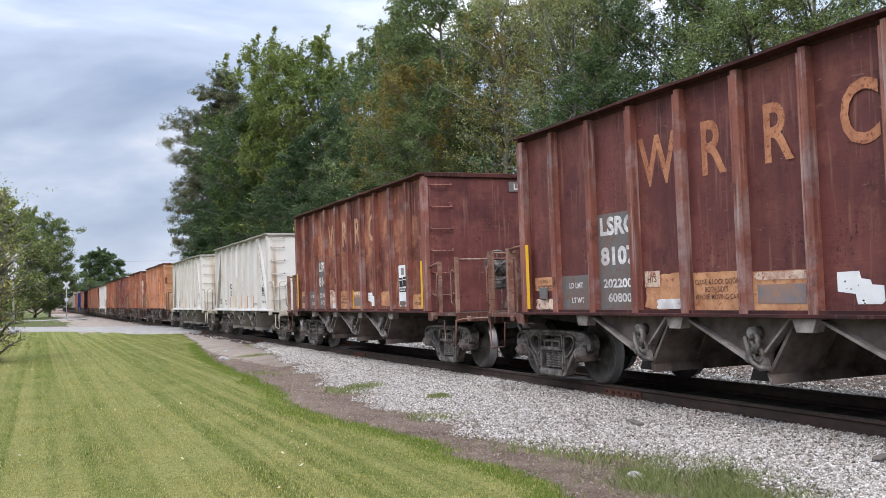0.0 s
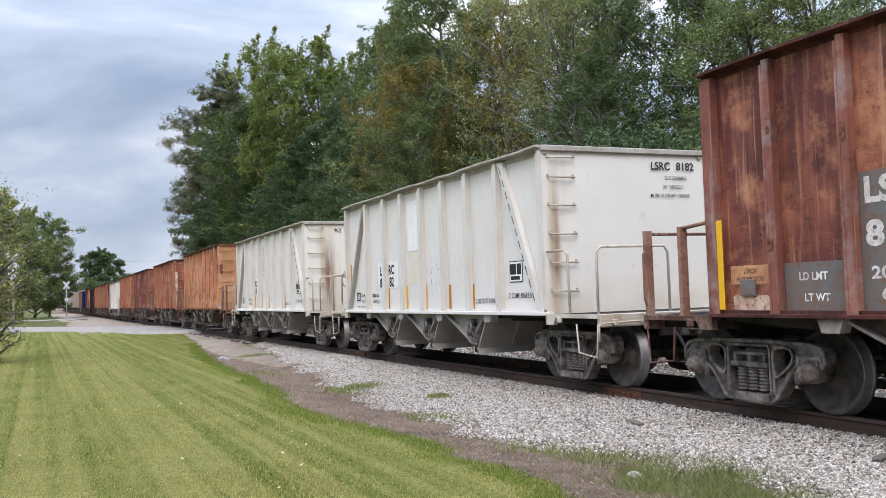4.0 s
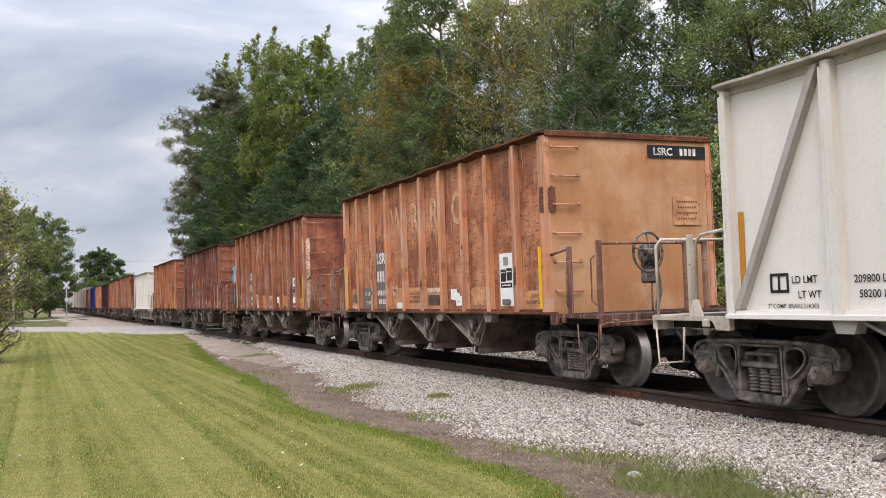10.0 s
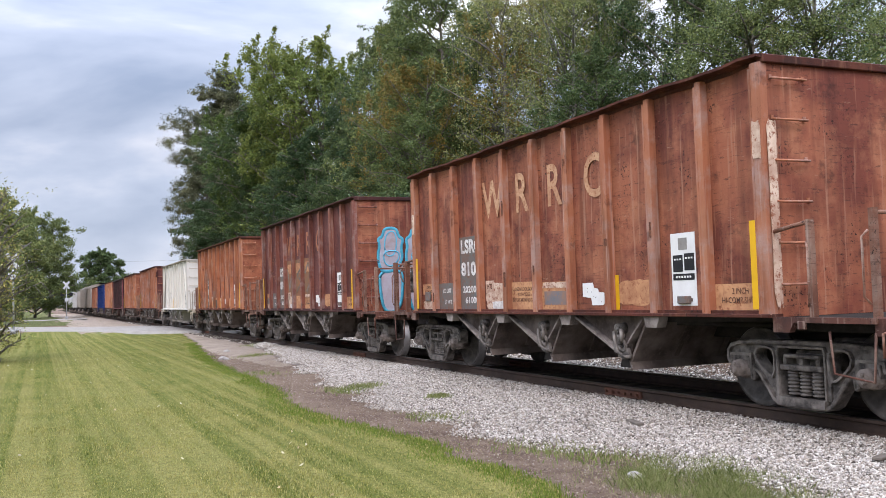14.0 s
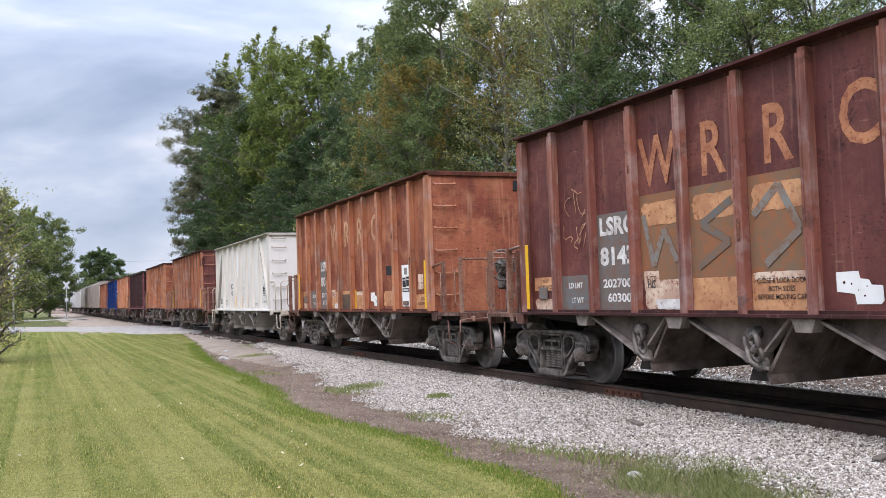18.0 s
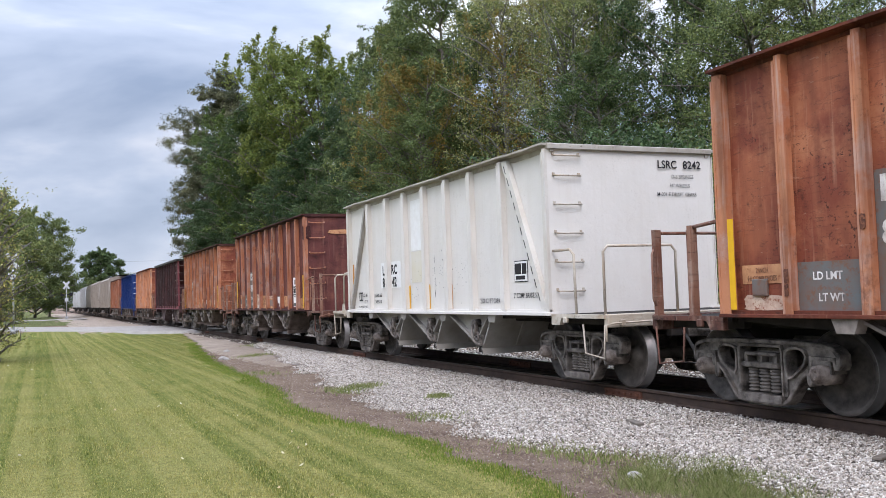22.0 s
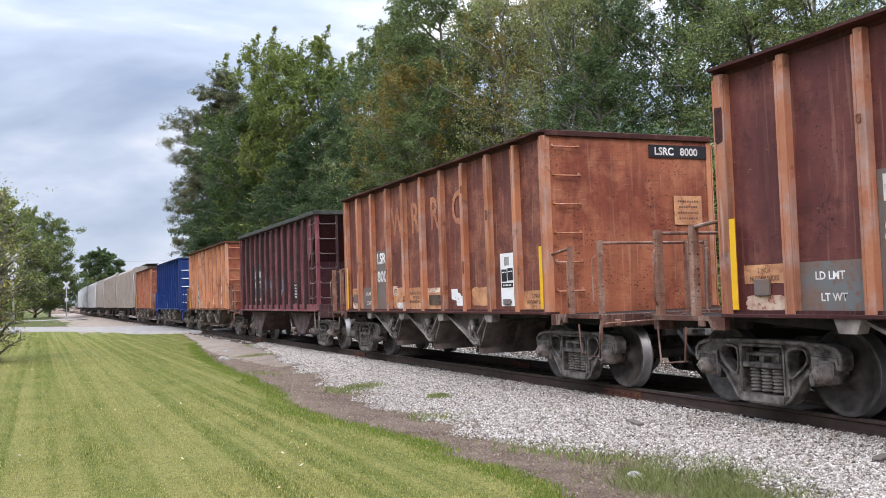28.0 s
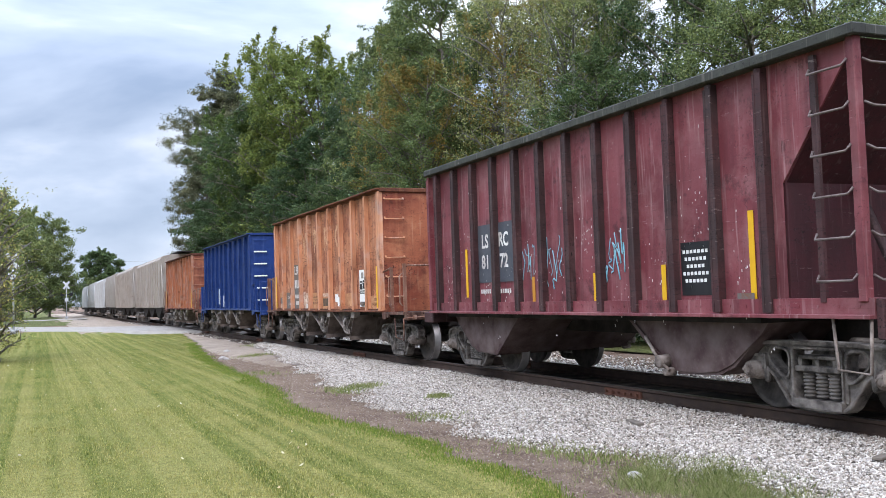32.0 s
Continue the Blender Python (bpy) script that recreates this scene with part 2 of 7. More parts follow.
# nearly black: the darkness beneath the cars is put into this steel's colour
UNDER = plain("dusty_shade_dark_steel", (0.013, 0.011, 0.010), (0.046, 0.039, 0.034), 3.0, 0.9, 0, 0.3, 0.9)
BAY_PALE = plain("dusty_pale_bay_steel", (0.30, 0.285, 0.26), (0.17, 0.15, 0.13), 3.0, 0.8)
CAST = plain("dusty_cast_steel", (0.040, 0.035, 0.031), (0.285, 0.250, 0.220), 7.0, 0.7, 0.0, 0.7, 0.85)
CAP = plain("bearing_cap_steel", (0.085, 0.066, 0.056), (0.31, 0.26, 0.225), 9.0, 0.75, 0, 0.4, 0.9)
WHEEL = plain("wheel_steel", (0.040, 0.035, 0.031), (0.15, 0.132, 0.117), 7.0, 0.65, 0.2)
TREAD = plain("bright_tread_steel", (0.26, 0.25, 0.245), (0.16, 0.15, 0.145), 8.0, 0.5, 0.8, 0.05)
# oily ground, with the shade under the train put into its colour
OILY_SHADE = plain("oily_shade_dark_bed", (0.020, 0.017, 0.015), (0.055, 0.046, 0.040), 6.0, 0.9, 0, 0.6, 0.9)
SPRING = plain("spring_steel", (0.10, 0.088, 0.078), (0.22, 0.195, 0.17), 8.0, 0.65)
RAIL = plain("rail_steel", (0.045, 0.030, 0.024), (0.085, 0.055, 0.04), 6.0, 0.75)
RAIL_TOP = plain("polished_rail_top", (0.30, 0.29, 0.28), (0.2, 0.19, 0.18), 5.0, 0.3, 0.9, 0.05)
TIE = plain("weathered_tie_wood", (0.055, 0.043, 0.034), (0.13, 0.10, 0.08), 5.0, 0.9, 0.0, 0.5)
STONE_LOAD = plain("pale_stone_load", (0.55, 0.53, 0.49), (0.40, 0.38, 0.35), 9.0, 0.9, 0.0, 0.8)
YELLOW = plain("yellow_reflector", (0.72, 0.40, 0.015), (0.55, 0.28, 0.02), 7.0, 0.45, 0, 0.05, 0.4)
AMBER = plain("amber_reflector", (0.50, 0.22, 0.03), (0.36, 0.15, 0.03), 7.0, 0.5, 0, 0.05, 0.5)
PATCH = flaking("faded_orange_patch", (0.60, 0.32, 0.16), (0.26, 0.090, 0.046), 0.545, 8.0)
PATCH_PALE = flaking("flaking_cream_patch", (0.72, 0.58, 0.45), (0.26, 0.09, 0.05), 0.52, 9.0)
PLATE = flaking("grey_stencil_plate", (0.13, 0.14, 0.14), (0.17, 0.095, 0.065), 0.52, 8.0)
BLACK = plain("black_decal", (0.016, 0.016, 0.018), (0.03, 0.03, 0.03), 6.0, 0.55, 0, 0.05, 0.5)
DECAL_WHITE = plain("white_decal", (0.74, 0.74, 0.72), (0.60, 0.58, 0.54), 6.0, 0.6, 0, 0.05, 0.5)
STENCIL = flaking("worn_white_stencil", (0.78, 0.77, 0.74), (0.26, 0.19, 0.16), 0.575, 12.0)
LETTER = flaking("faded_orange_letter_paint", (0.50, 0.22, 0.11), (0.20, 0.060, 0.036), 0.53, 13.0)
LETTER_CREAM = flaking("worn_cream_letter_paint", (0.60, 0.37, 0.215), (0.26, 0.088, 0.048), 0.555, 13.0)
FAINT_INK = flaking("faded_black_stencil", (0.045, 0.03, 0.025), (0.24, 0.10, 0.055), 0.53, 16.0)
LETTER_FAINT = flaking("ghost_letter_paint", (0.62, 0.38, 0.225), (0.30, 0.11, 0.055), 0.53, 12.0)
CYAN = plain("cyan_spray_paint", (0.07, 0.38, 0.55), (0.12, 0.46, 0.60), 6.0, 0.5, 0, 0.03, 0.6)
PALE_BLUE = plain("pale_spray_paint", (0.40, 0.47, 0.55), (0.47, 0.42, 0.46), 4.0, 0.5, 0, 0.03, 0.7)
SLATE = flaking("slate_patch", (0.13, 0.155, 0.18), (0.34, 0.17, 0.09), 0.55, 8.0)
OLD_BLACK = flaking("flaked_black_patch", (0.022, 0.028, 0.028), (0.17, 0.10, 0.06), 0.56, 9.0)
SCORCH = flaking("burnt_spot", (0.050, 0.022, 0.016), (0.22, 0.085, 0.048), 0.49, 16.0)
GREY_PLATE = plain("blue_grey_plate", (0.060, 0.066, 0.080), (0.10, 0.10, 0.11), 6.0, 0.6, 0, 0.05, 0.6)
TAG_BLUE = plain("pale_cyan_spray", (0.16, 0.42, 0.52), (0.30, 0.50, 0.56), 7.0, 0.5, 0, 0.03, 0.8)
TAG_TEAL = plain("teal_spray_paint", (0.035, 0.26, 0.36), (0.10, 0.44, 0.56), 6.0, 0.5, 0, 0.03, 0.7)


def angular_silver(name):
    """A pale film printed with grey angular shards."""
    m, nt, b = shader(name, 0.45)
    v = coords(nt, (1.0, 1.0, 1.0), 0)
    c = (0.62, 0.62, 0.63)
    for scale, width, colour in ((9.0, 0.05, (0.24, 0.24, 0.25)), (6.0, 0.04, (0.32, 0.32, 0.33))):
        vo = nt.nodes.new("ShaderNodeTexVoronoi")
        vo.feature = "DISTANCE_TO_EDGE"
        vo.inputs["Scale"].default_value = scale
        nt.links.new(v, vo.inputs["Vector"])
        r = nt.nodes.new("ShaderNodeMapRange")
        r.inputs["From Min"].default_value, r.inputs["From Max"].default_value = width, width * 0.6
        nt.links.new(vo.outputs["Distance"], r.inputs["Value"])
        c = blend(nt, r.outputs[0], c, colour)
    c = blend(nt, times(nt, noise_fac(nt, v, 7, 2, 0.56, 0.58), 0.7), c, (0.36, 0.36, 0.37))
    nt.links.new(c, b.inputs["Base Color"])
    return m


SILVER = angular_silver("silver_shard_film")
RUBBER = plain("black_rubber", (0.02, 0.02, 0.02), (0.05, 0.045, 0.04), 9.0, 0.7)


# ---- mesh tools ----
def quad_box(bm, x0, x1, y0, y1, z0, z1, bevel=0.0):
    vs = [bm.verts.new(p) for p in ((x0, y0, z0), (x1, y0, z0), (x1, y1, z0), (x0, y1, z0),
                                    (x0, y0, z1), (x1, y0, z1), (x1, y1, z1), (x0, y1, z1))]
    fs = [bm.faces.new([vs[i] for i in f]) for f in ((3, 2, 1, 0), (4, 5, 6, 7), (0, 1, 5, 4), (1, 2, 6, 5), (2, 3, 7, 6), (3, 0, 4, 7))]
    if bevel:
        bmesh.ops.bevel(bm, geom=list({e for f in fs for e in f.edges}), offset=bevel, segments=1, affect="EDGES")
    return bm


def slab(bm, outline, axis, a, b):
    """A closed outline of 2D points drawn out along an axis from a to b. x: points are (y, z); y: (x, z); z: (x, y)."""
    put = {"x": lambda p, k: (k, p[0], p[1]), "y": lambda p, k: (p[0], k, p[1]), "z": lambda p, k: (p[0], p[1], k)}[axis]
    lo = [bm.verts.new(put(p, a)) for p in outline]
    hi = [bm.verts.new(put(p, b)) for p in outline]
    n = len(outline)
    made = [bm.faces.new(lo[::-1]), bm.faces.new(hi)]
    for i in range(n):
        made.append(bm.faces.new((lo[i], lo[(i + 1) % n], hi[(i + 1) % n], hi[i])))
    bmesh.ops.recalc_face_normals(bm, faces=made)
    return bm


def tube(bm, pts, r, n=6, r_end=None):
    """A round bar along a line of points, tapering to r_end."""
    pts = [Vector(p) for p in pts]
    rings = []
    side = None
    for i, p in enumerate(pts):
        way = (pts[min(i + 1, len(pts) - 1)] - pts[max(i - 1, 0)]).normalized()
        if side is None or abs(side.dot(way)) > 0.95:
            side = way.orthogonal().normalized()
        side = (side - way * side.dot(way)).normalized()
        up = way.cross(side)
        rr = r if r_end is None else r + (r_end - r) * i / (len(pts) - 1)
        rings.append([bm.verts.new(p + (side * math.cos(a) + up * math.sin(a)) * rr) for a in (2 * math.pi * k / n for k in range(n))])
    for a, b in zip(rings, rings[1:]):
        for k in range(n):
            f = bm.faces.new((a[k], a[(k + 1) % n], b[(k + 1) % n], b[k]))
            f.smooth = True
    bm.faces.new(rings[0][::-1])
    bm.faces.new(rings[-1])
    return bm


def lathe(bm, profile, n=32, centre=(0, 0, 0), axis="x", smooth=True):
    """A closed solid of revolution about an axis: profile of (along, radius)."""
    c = Vector(centre)
    rings = []
    for a, r in profile:
        ring = []
        for k in range(n):
            t = 2 * math.pi * k / n
            u, w = r * math.cos(t), r * math.sin(t)
            ring.append(bm.verts.new(c + Vector({"x": (a, u, w), "y": (w, a, u), "z": (u, w, a)}[axis])))
        rings.append(ring)
    for a, b in zip(rings, rings[1:]):
        for k in range(n):
            f = bm.faces.new((a[k], a[(k + 1) % n], b[(k + 1) % n], b[k]))
            f.smooth = smooth
    bm.faces.new(rings[0][::-1])
    bm.faces.new(rings[-1])
    bmesh.ops.recalc_face_normals(bm, faces=bm.faces)
    return bm


def pierced_sheet(bm, loops, x0, x1):
    """A plate in y and z between x0 and x1; the first loop is its outline, the others are holes."""
    first = len(bm.verts)
    edges = []
    for loop in loops:
        vs = [bm.verts.new((x0, y, z)) for y, z in loop]
        edges += [bm.edges.new((a, b)) for a, b in zip(vs, vs[1:] + vs[:1])]
    filled = bmesh.ops.triangle_fill(bm, use_beauty=True, use_dissolve=False, edges=edges, normal=(-1, 0, 0))
    faces = [g for g in filled["geom"] if isinstance(g, bmesh.types.BMFace)]
    made = bmesh.ops.extrude_face_region(bm, geom=faces, use_keep_orig=True)
    bmesh.ops.translate(bm, vec=(x1 - x0, 0, 0), verts=[g for g in made["geom"] if isinstance(g, bmesh.types.BMVert)])
    bmesh.ops.recalc_face_normals(bm, faces=[f for f in bm.faces if all(v.index < 0 or v.index >= first for v in f.verts)])


def edge_bead(bm, loop, width, x0, x1, inward):
    """A raised band along a closed loop, laid to its inside or its outside."""
    n = len(loop)
    area = sum(loop[i][0] * loop[(i + 1) % n][1] - loop[(i + 1) % n][0] * loop[i][1] for i in range(n))
    side = (1 if area > 0 else -1) * (1 if inward else -1)
    moved = []
    for i in range(n):
        p, q, r = (Vector(loop[(i + d) % n]) for d in (-1, 0, 1))
        a, b = (q - p).normalized(), (r - q).normalized()
        t = (a + b).normalized() if (a + b).length > 1e-6 else a
        moved.append(q + Vector((-t.y, t.x)) * side * width / max(0.55, abs(t.dot(a))))
    lean = [q + (m - q) * 0.25 for q, m in zip((Vector(p) for p in loop), moved)]
    rings = [[bm.verts.new((x, p[0], p[1])) for p in pts] for x, pts in ((x1, loop), (x0 + 0.012, loop), (x0, lean), (x0, moved), (x1, moved))]
    made = []
    for a, b in zip(rings, rings[1:]):
        for k in range(n):
            made.append(bm.faces.new((a[k], a[(k + 1) % n], b[(k + 1) % n], b[k])))
    bmesh.ops.recalc_face_normals(bm, faces=made)


SHARED = {}


def mesh_of(key, material, make):
    """The mesh for a key and a material, built once."""
    k = (key, material.name)
    if k not in SHARED:
        bm = bmesh.new()
        make(bm)
        me = bpy.data.meshes.new(key)
        bm.to_mesh(me)
        bm.free()
        me.materials.append(material)
        SHARED[k] = me
    return SHARED[k]


def part(name, key, material, parent, make, at=None, label=""):
    """One mesh object under a thing or part; meshes with the same key and material are shared."""
    ob = new(name, mesh_of(key, material, make))
    ob.parent = parent
    if at is not None:
        ob.matrix_basis = at
    return tagged(ob, label)


LETTERS = {}


def letters(text, height, material, stretch=1.0, weight=0.0):
    """A flat mesh of writing of the built-in font, centred on its origin in x and y."""
    k = (text, round(height, 3), material.name, stretch, weight)
    if k not in LETTERS:
        cu = bpy.data.curves.new("writing", "FONT")
        cu.body, cu.align_x, cu.align_y = text, "CENTER", "CENTER"
        cu.size, cu.offset, cu.extrude, cu.resolution_u = 1.0, weight, 0.0, 3
        ob = bpy.data.objects.new("writing", cu)
        me = bpy.data.meshes.new_from_object(ob)
        bpy.data.objects.remove(ob)
        bpy.data.curves.remove(cu)
        ys = [v.co.y for v in me.vertices]
        s = height / max(1e-6, max(ys) - min(ys))
        mid = (max(ys) + min(ys)) / 2
        for v in me.vertices:
            v.co = (v.co.x * s * stretch, (v.co.y - mid) * s, 0)
        me.materials.clear()
        me.materials.append(material)
        LETTERS[k] = me
    return LETTERS[k]


def near_side(y, z, x):
    """A pose on a car's side that faces -x: the picture's x runs to the car's -y, its y runs up."""
    return Matrix.Translation((x, y, z)) @ Matrix(((0, 0, -1, 0), (-1, 0, 0, 0), (0, 1, 0, 0), (0, 0, 0, 1)))


def front_end(x, z, y):
    """A pose on a car's end that faces -y: the picture's x runs to +x, its y runs up."""
    return Matrix.Translation((x, y, z)) @ Matrix(((1, 0, 0, 0), (0, 0, -1, 0), (0, 1, 0, 0), (0, 0, 0, 1)))


def write(name, text, height, material, parent, at, stretch=1.0, weight=0.0, label=""):
    ob = new(name, letters(text, height, material, stretch, weight))
    ob.parent, ob.matrix_basis = parent, at
    return tagged(ob, label, kind="stuff" if len(text) > 1 else "")


def flat(name, w, h, material, parent, at, label="", ragged=0):
    """A thin painted panel, w wide and h high, its middle at the pose; ragged gives it a flaked outline."""
    def make(bm):
        if not ragged:
            quad_box(bm, -w / 2, w / 2, -h / 2, h / 2, -0.002, 0.002)
            return
        rnd = random.Random(ragged)
        pts = []
        for i in range(28):
            a = 2 * math.pi * i / 28
            k = 1 / max(abs(math.cos(a)), abs(math.sin(a)))
            q = k * (1 - rnd.uniform(0, 0.13))
            pts.append((math.cos(a) * q * w / 2, math.sin(a) * q * h / 2))
        slab(bm, pts, "z", -0.002, 0.002)
    return part(name, f"panel_{w:.2f}_{h:.2f}_{ragged}", material, parent, make, at, label)


def bars(n, w, h, gap, material, parent, at, name="marking"):
    """A row of n plain bars: the large ones a part each, the tiny ones joined."""
    if w >= 0.045 and h >= 0.09:
        for i in range(n):
            x = (i - (n - 1) / 2) * (w + gap)
            part(name, f"bar_{w:.3f}_{h:.3f}", material, parent, lambda bm: quad_box(bm, -w / 2, w / 2, -h / 2, h / 2, -0.001, 0.001), at @ Matrix.Translation((x, 0, 0)))
        return

    def make(bm):
        total = n * w + (n - 1) * gap
        for i in range(n):
            x = -total / 2 + i * (w + gap)
            quad_box(bm, x, x + w, -h / 2, h / 2, -0.001, 0.001)
    tagged(part(name, f"bars_{n}_{w:.3f}_{h:.3f}_{gap:.3f}", material, parent, make, at), kind="stuff")


# ---- train ----
WHEELSETS = []
HALF = 1.553                     # half width over the ribs
SKIN = 1.452                     # half width at the side sheets
AXLE = 0.89                      # half wheelbase
RADIUS = 0.457


def both(make_at):
    for turn in (0, 180):
        make_at(pose(0, 0, 0, 0, 0, turn))


def build_truck(car, y, name="truck"):
    """A cast three-piece freight truck with its two wheelsets."""
    def bolster(bm):
        quad_box(bm, -1.0, 1.0, -0.20, 0.20, 0.47, 0.68, 0.03)
        quad_box(bm, -0.35, 0.35, -0.3, 0.3, 0.60, 0.78, 0.03)
    truck = part(name, "bolster", CAST, car, bolster, pose(0, y, 0), "dusty cast steel freight truck")

    def frame_side(bm):
        half_rim = [(0.30, 0.788), (0.60, 0.783), (0.92, 0.765), (1.06, 0.73), (1.125, 0.66), (1.13, 0.55), (1.10, 0.50), (1.045, 0.50), (1.03, 0.585), (0.765, 0.590),
                    (0.75, 0.34), (0.715, 0.315), (0.685, 0.34), (0.675, 0.43), (0.62, 0.385), (0.50, 0.235), (0.425, 0.130), (0.35, 0.085), (0.18, 0.070)]
        rim = [(-y, z) for y, z in reversed(half_rim)] + half_rim
        eye = [(0.46, 0.685), (0.41, 0.66), (0.392, 0.60), (0.40, 0.45), (0.425, 0.405), (0.465, 0.415), (0.58, 0.50), (0.640, 0.565), (0.655, 0.62), (0.63, 0.67), (0.57, 0.692)]
        window = [(-0.30, 0.70), (-0.315, 0.66), (-0.315, 0.20), (-0.28, 0.17), (0.28, 0.17), (0.315, 0.20), (0.315, 0.66), (0.30, 0.70)]
        loops = (rim, eye, [(-y, z) for y, z in eye], window)
        pierced_sheet(bm, loops, -1.075, -0.96)
        for k, loop in enumerate(loops):
            edge_bead(bm, loop, 0.042 if k == 0 else 0.030, -1.122, -1.06, k == 0)
        for s in (-1, 1):
            slab(bm, [(s * 0.31, 0.18), (s * 0.385, 0.18), (s * 0.385, 0.68), (s * 0.315, 0.68)], "x", -1.10, -0.95)
        slab(bm, [(-0.33, 0.10), (-0.34, 0.185), (0.34, 0.185), (0.33, 0.10)], "x", -1.145, -0.93)
    for turn in (0, 180):
        part("side_frame", "side_frame", CAST, truck, frame_side, pose(0, 0, 0, 0, 0, turn))

    def coil(bm):
        prof = []
        for i in range(7):
            z = 0.205 + i * 0.038
            prof += [(z, 0.050), (z + 0.009, 0.071), (z + 0.021, 0.071), (z + 0.031, 0.050)]
        lathe(bm, prof, 12, (0, 0, 0), "z")

    def bolster_end(bm):
        quad_box(bm, -1.13, -0.90, -0.29, 0.29, 0.47, 0.53, 0.012)
        quad_box(bm, -1.11, -0.90, -0.25, 0.25, 0.60, 0.64, 0.01)
        for yy in (-0.25, -0.02, 0.21):
            quad_box(bm, -1.10, -0.92, yy, yy + 0.05, 0.52, 0.61)

    def cap(bm):
        lathe(bm, [(-1.235, 0.030), (-1.235, 0.060), (-1.20, 0.068), (-1.195, 0.095), (-1.09, 0.102), (-1.085, 0.118), (-0.90, 0.118)], 16)
        for k in range(3):
            t = 2 * math.pi * k / 3
            lathe(bm, [(-1.25, 0.015), (-1.23, 0.018)], 6, (0, 0.045 * math.cos(t), 0.045 * math.sin(t)))

    def adapter(bm):
        slab(bm, [(-0.13, 0.10), (-0.12, 0.14), (0.12, 0.14), (0.13, 0.10), (0.13, 0.0), (0.115, 0.0), (0.10, 0.09), (-0.10, 0.09), (-0.115, 0.0), (-0.13, 0.0)], "x", -1.12, -0.92)
    for turn in (0, 180):
        m = pose(0, 0, 0, 0, 0, turn)
        part("bolster_end", "bolster_end", CAST, truck, bolster_end, m)
        for yy in (-0.17, 0.0, 0.17):
            part("coil_spring", "coil_spring", SPRING, truck, coil, m @ pose(-1.035, yy, 0))
        for s in (-1, 1):
            part("bearing_cap", "bearing_cap", CAP, truck, cap, m @ pose(0, s * AXLE, RADIUS))
            part("bearing_adapter", "bearing_adapter", CAST, truck, adapter, m @ pose(0, s * AXLE, RADIUS))

    def wheelset(bm):
        for s in (-1, 1):
            prof = [(0.685, 0.10), (0.685, 0.38), (0.680, 0.41), (0.680, 0.478), (0.700, 0.484), (0.715, 0.470), (0.722, 0.458),
                    (0.822, 0.453), (0.828, 0.446), (0.828, 0.405), (0.800, 0.388), (0.755, 0.30), (0.742, 0.20), (0.80, 0.12), (0.84, 0.11), (0.84, 0.085)]
            lathe(bm, [(s * a, r) for a, r in prof], 44)
        lathe(bm, [(-1.05, 0.07), (-0.85, 0.08), (0.85, 0.08), (1.05, 0.07)], 12)

    def polish(me):
        me.materials.append(TREAD)
        for p in me.polygons:
            c = p.center
            r = math.hypot(c.y, c.z)
            if (r > 0.452 and abs(c.x) > 0.70) or (r > 0.445 and abs(c.x) > 0.80):
                p.material_index = 1
    for s in (-1, 1):
        first = ("wheelset", WHEEL.name) not in SHARED
        ws = part("wheelset", "wheelset", WHEEL, truck, wheelset, pose(0, s * AXLE, RADIUS))
        if first:
            polish(ws.data)
        WHEELSETS.append((ws, s))
    return truck


def build_coupler(car, y, s, mat):
    """Coupler, end sill hardware and air hose at one end; s is the end's direction along y."""
    def make(bm):
        quad_box(bm, -0.09, 0.09, 0.0, 0.42, -0.08, 0.08, 0.02)
        slab(bm, [(-0.15, 0.38), (-0.17, 0.52), (-0.09, 0.60), (-0.05, 0.50), (0.03, 0.47), (0.10, 0.58), (0.16, 0.55), (0.15, 0.40), (0.06, 0.34)], "z", -0.13, 0.13)
        quad_box(bm, -0.22, 0.22, -0.06, 0.03, -0.16, 0.17, 0.02)
    part("coupler", "coupler", CAST, car, make, pose(0, y, 0.86, 0, 0, 0 if s > 0 else 180))

    def hose(bm):
        tube(bm, [(0.30, 0.0, 0.78), (0.31, 0.12, 0.70), (0.28, 0.25, 0.50), (0.16, 0.40, 0.38), (0.05, 0.50, 0.36)], 0.026, 6)
        quad_box(bm, -0.02, 0.10, 0.46, 0.56, 0.32, 0.42, 0.01)
    part("air_hose", "air_hose", RUBBER, car, hose, pose(0, y, 0, 0, 0, 0 if s > 0 else 180), "black rubber air hose")


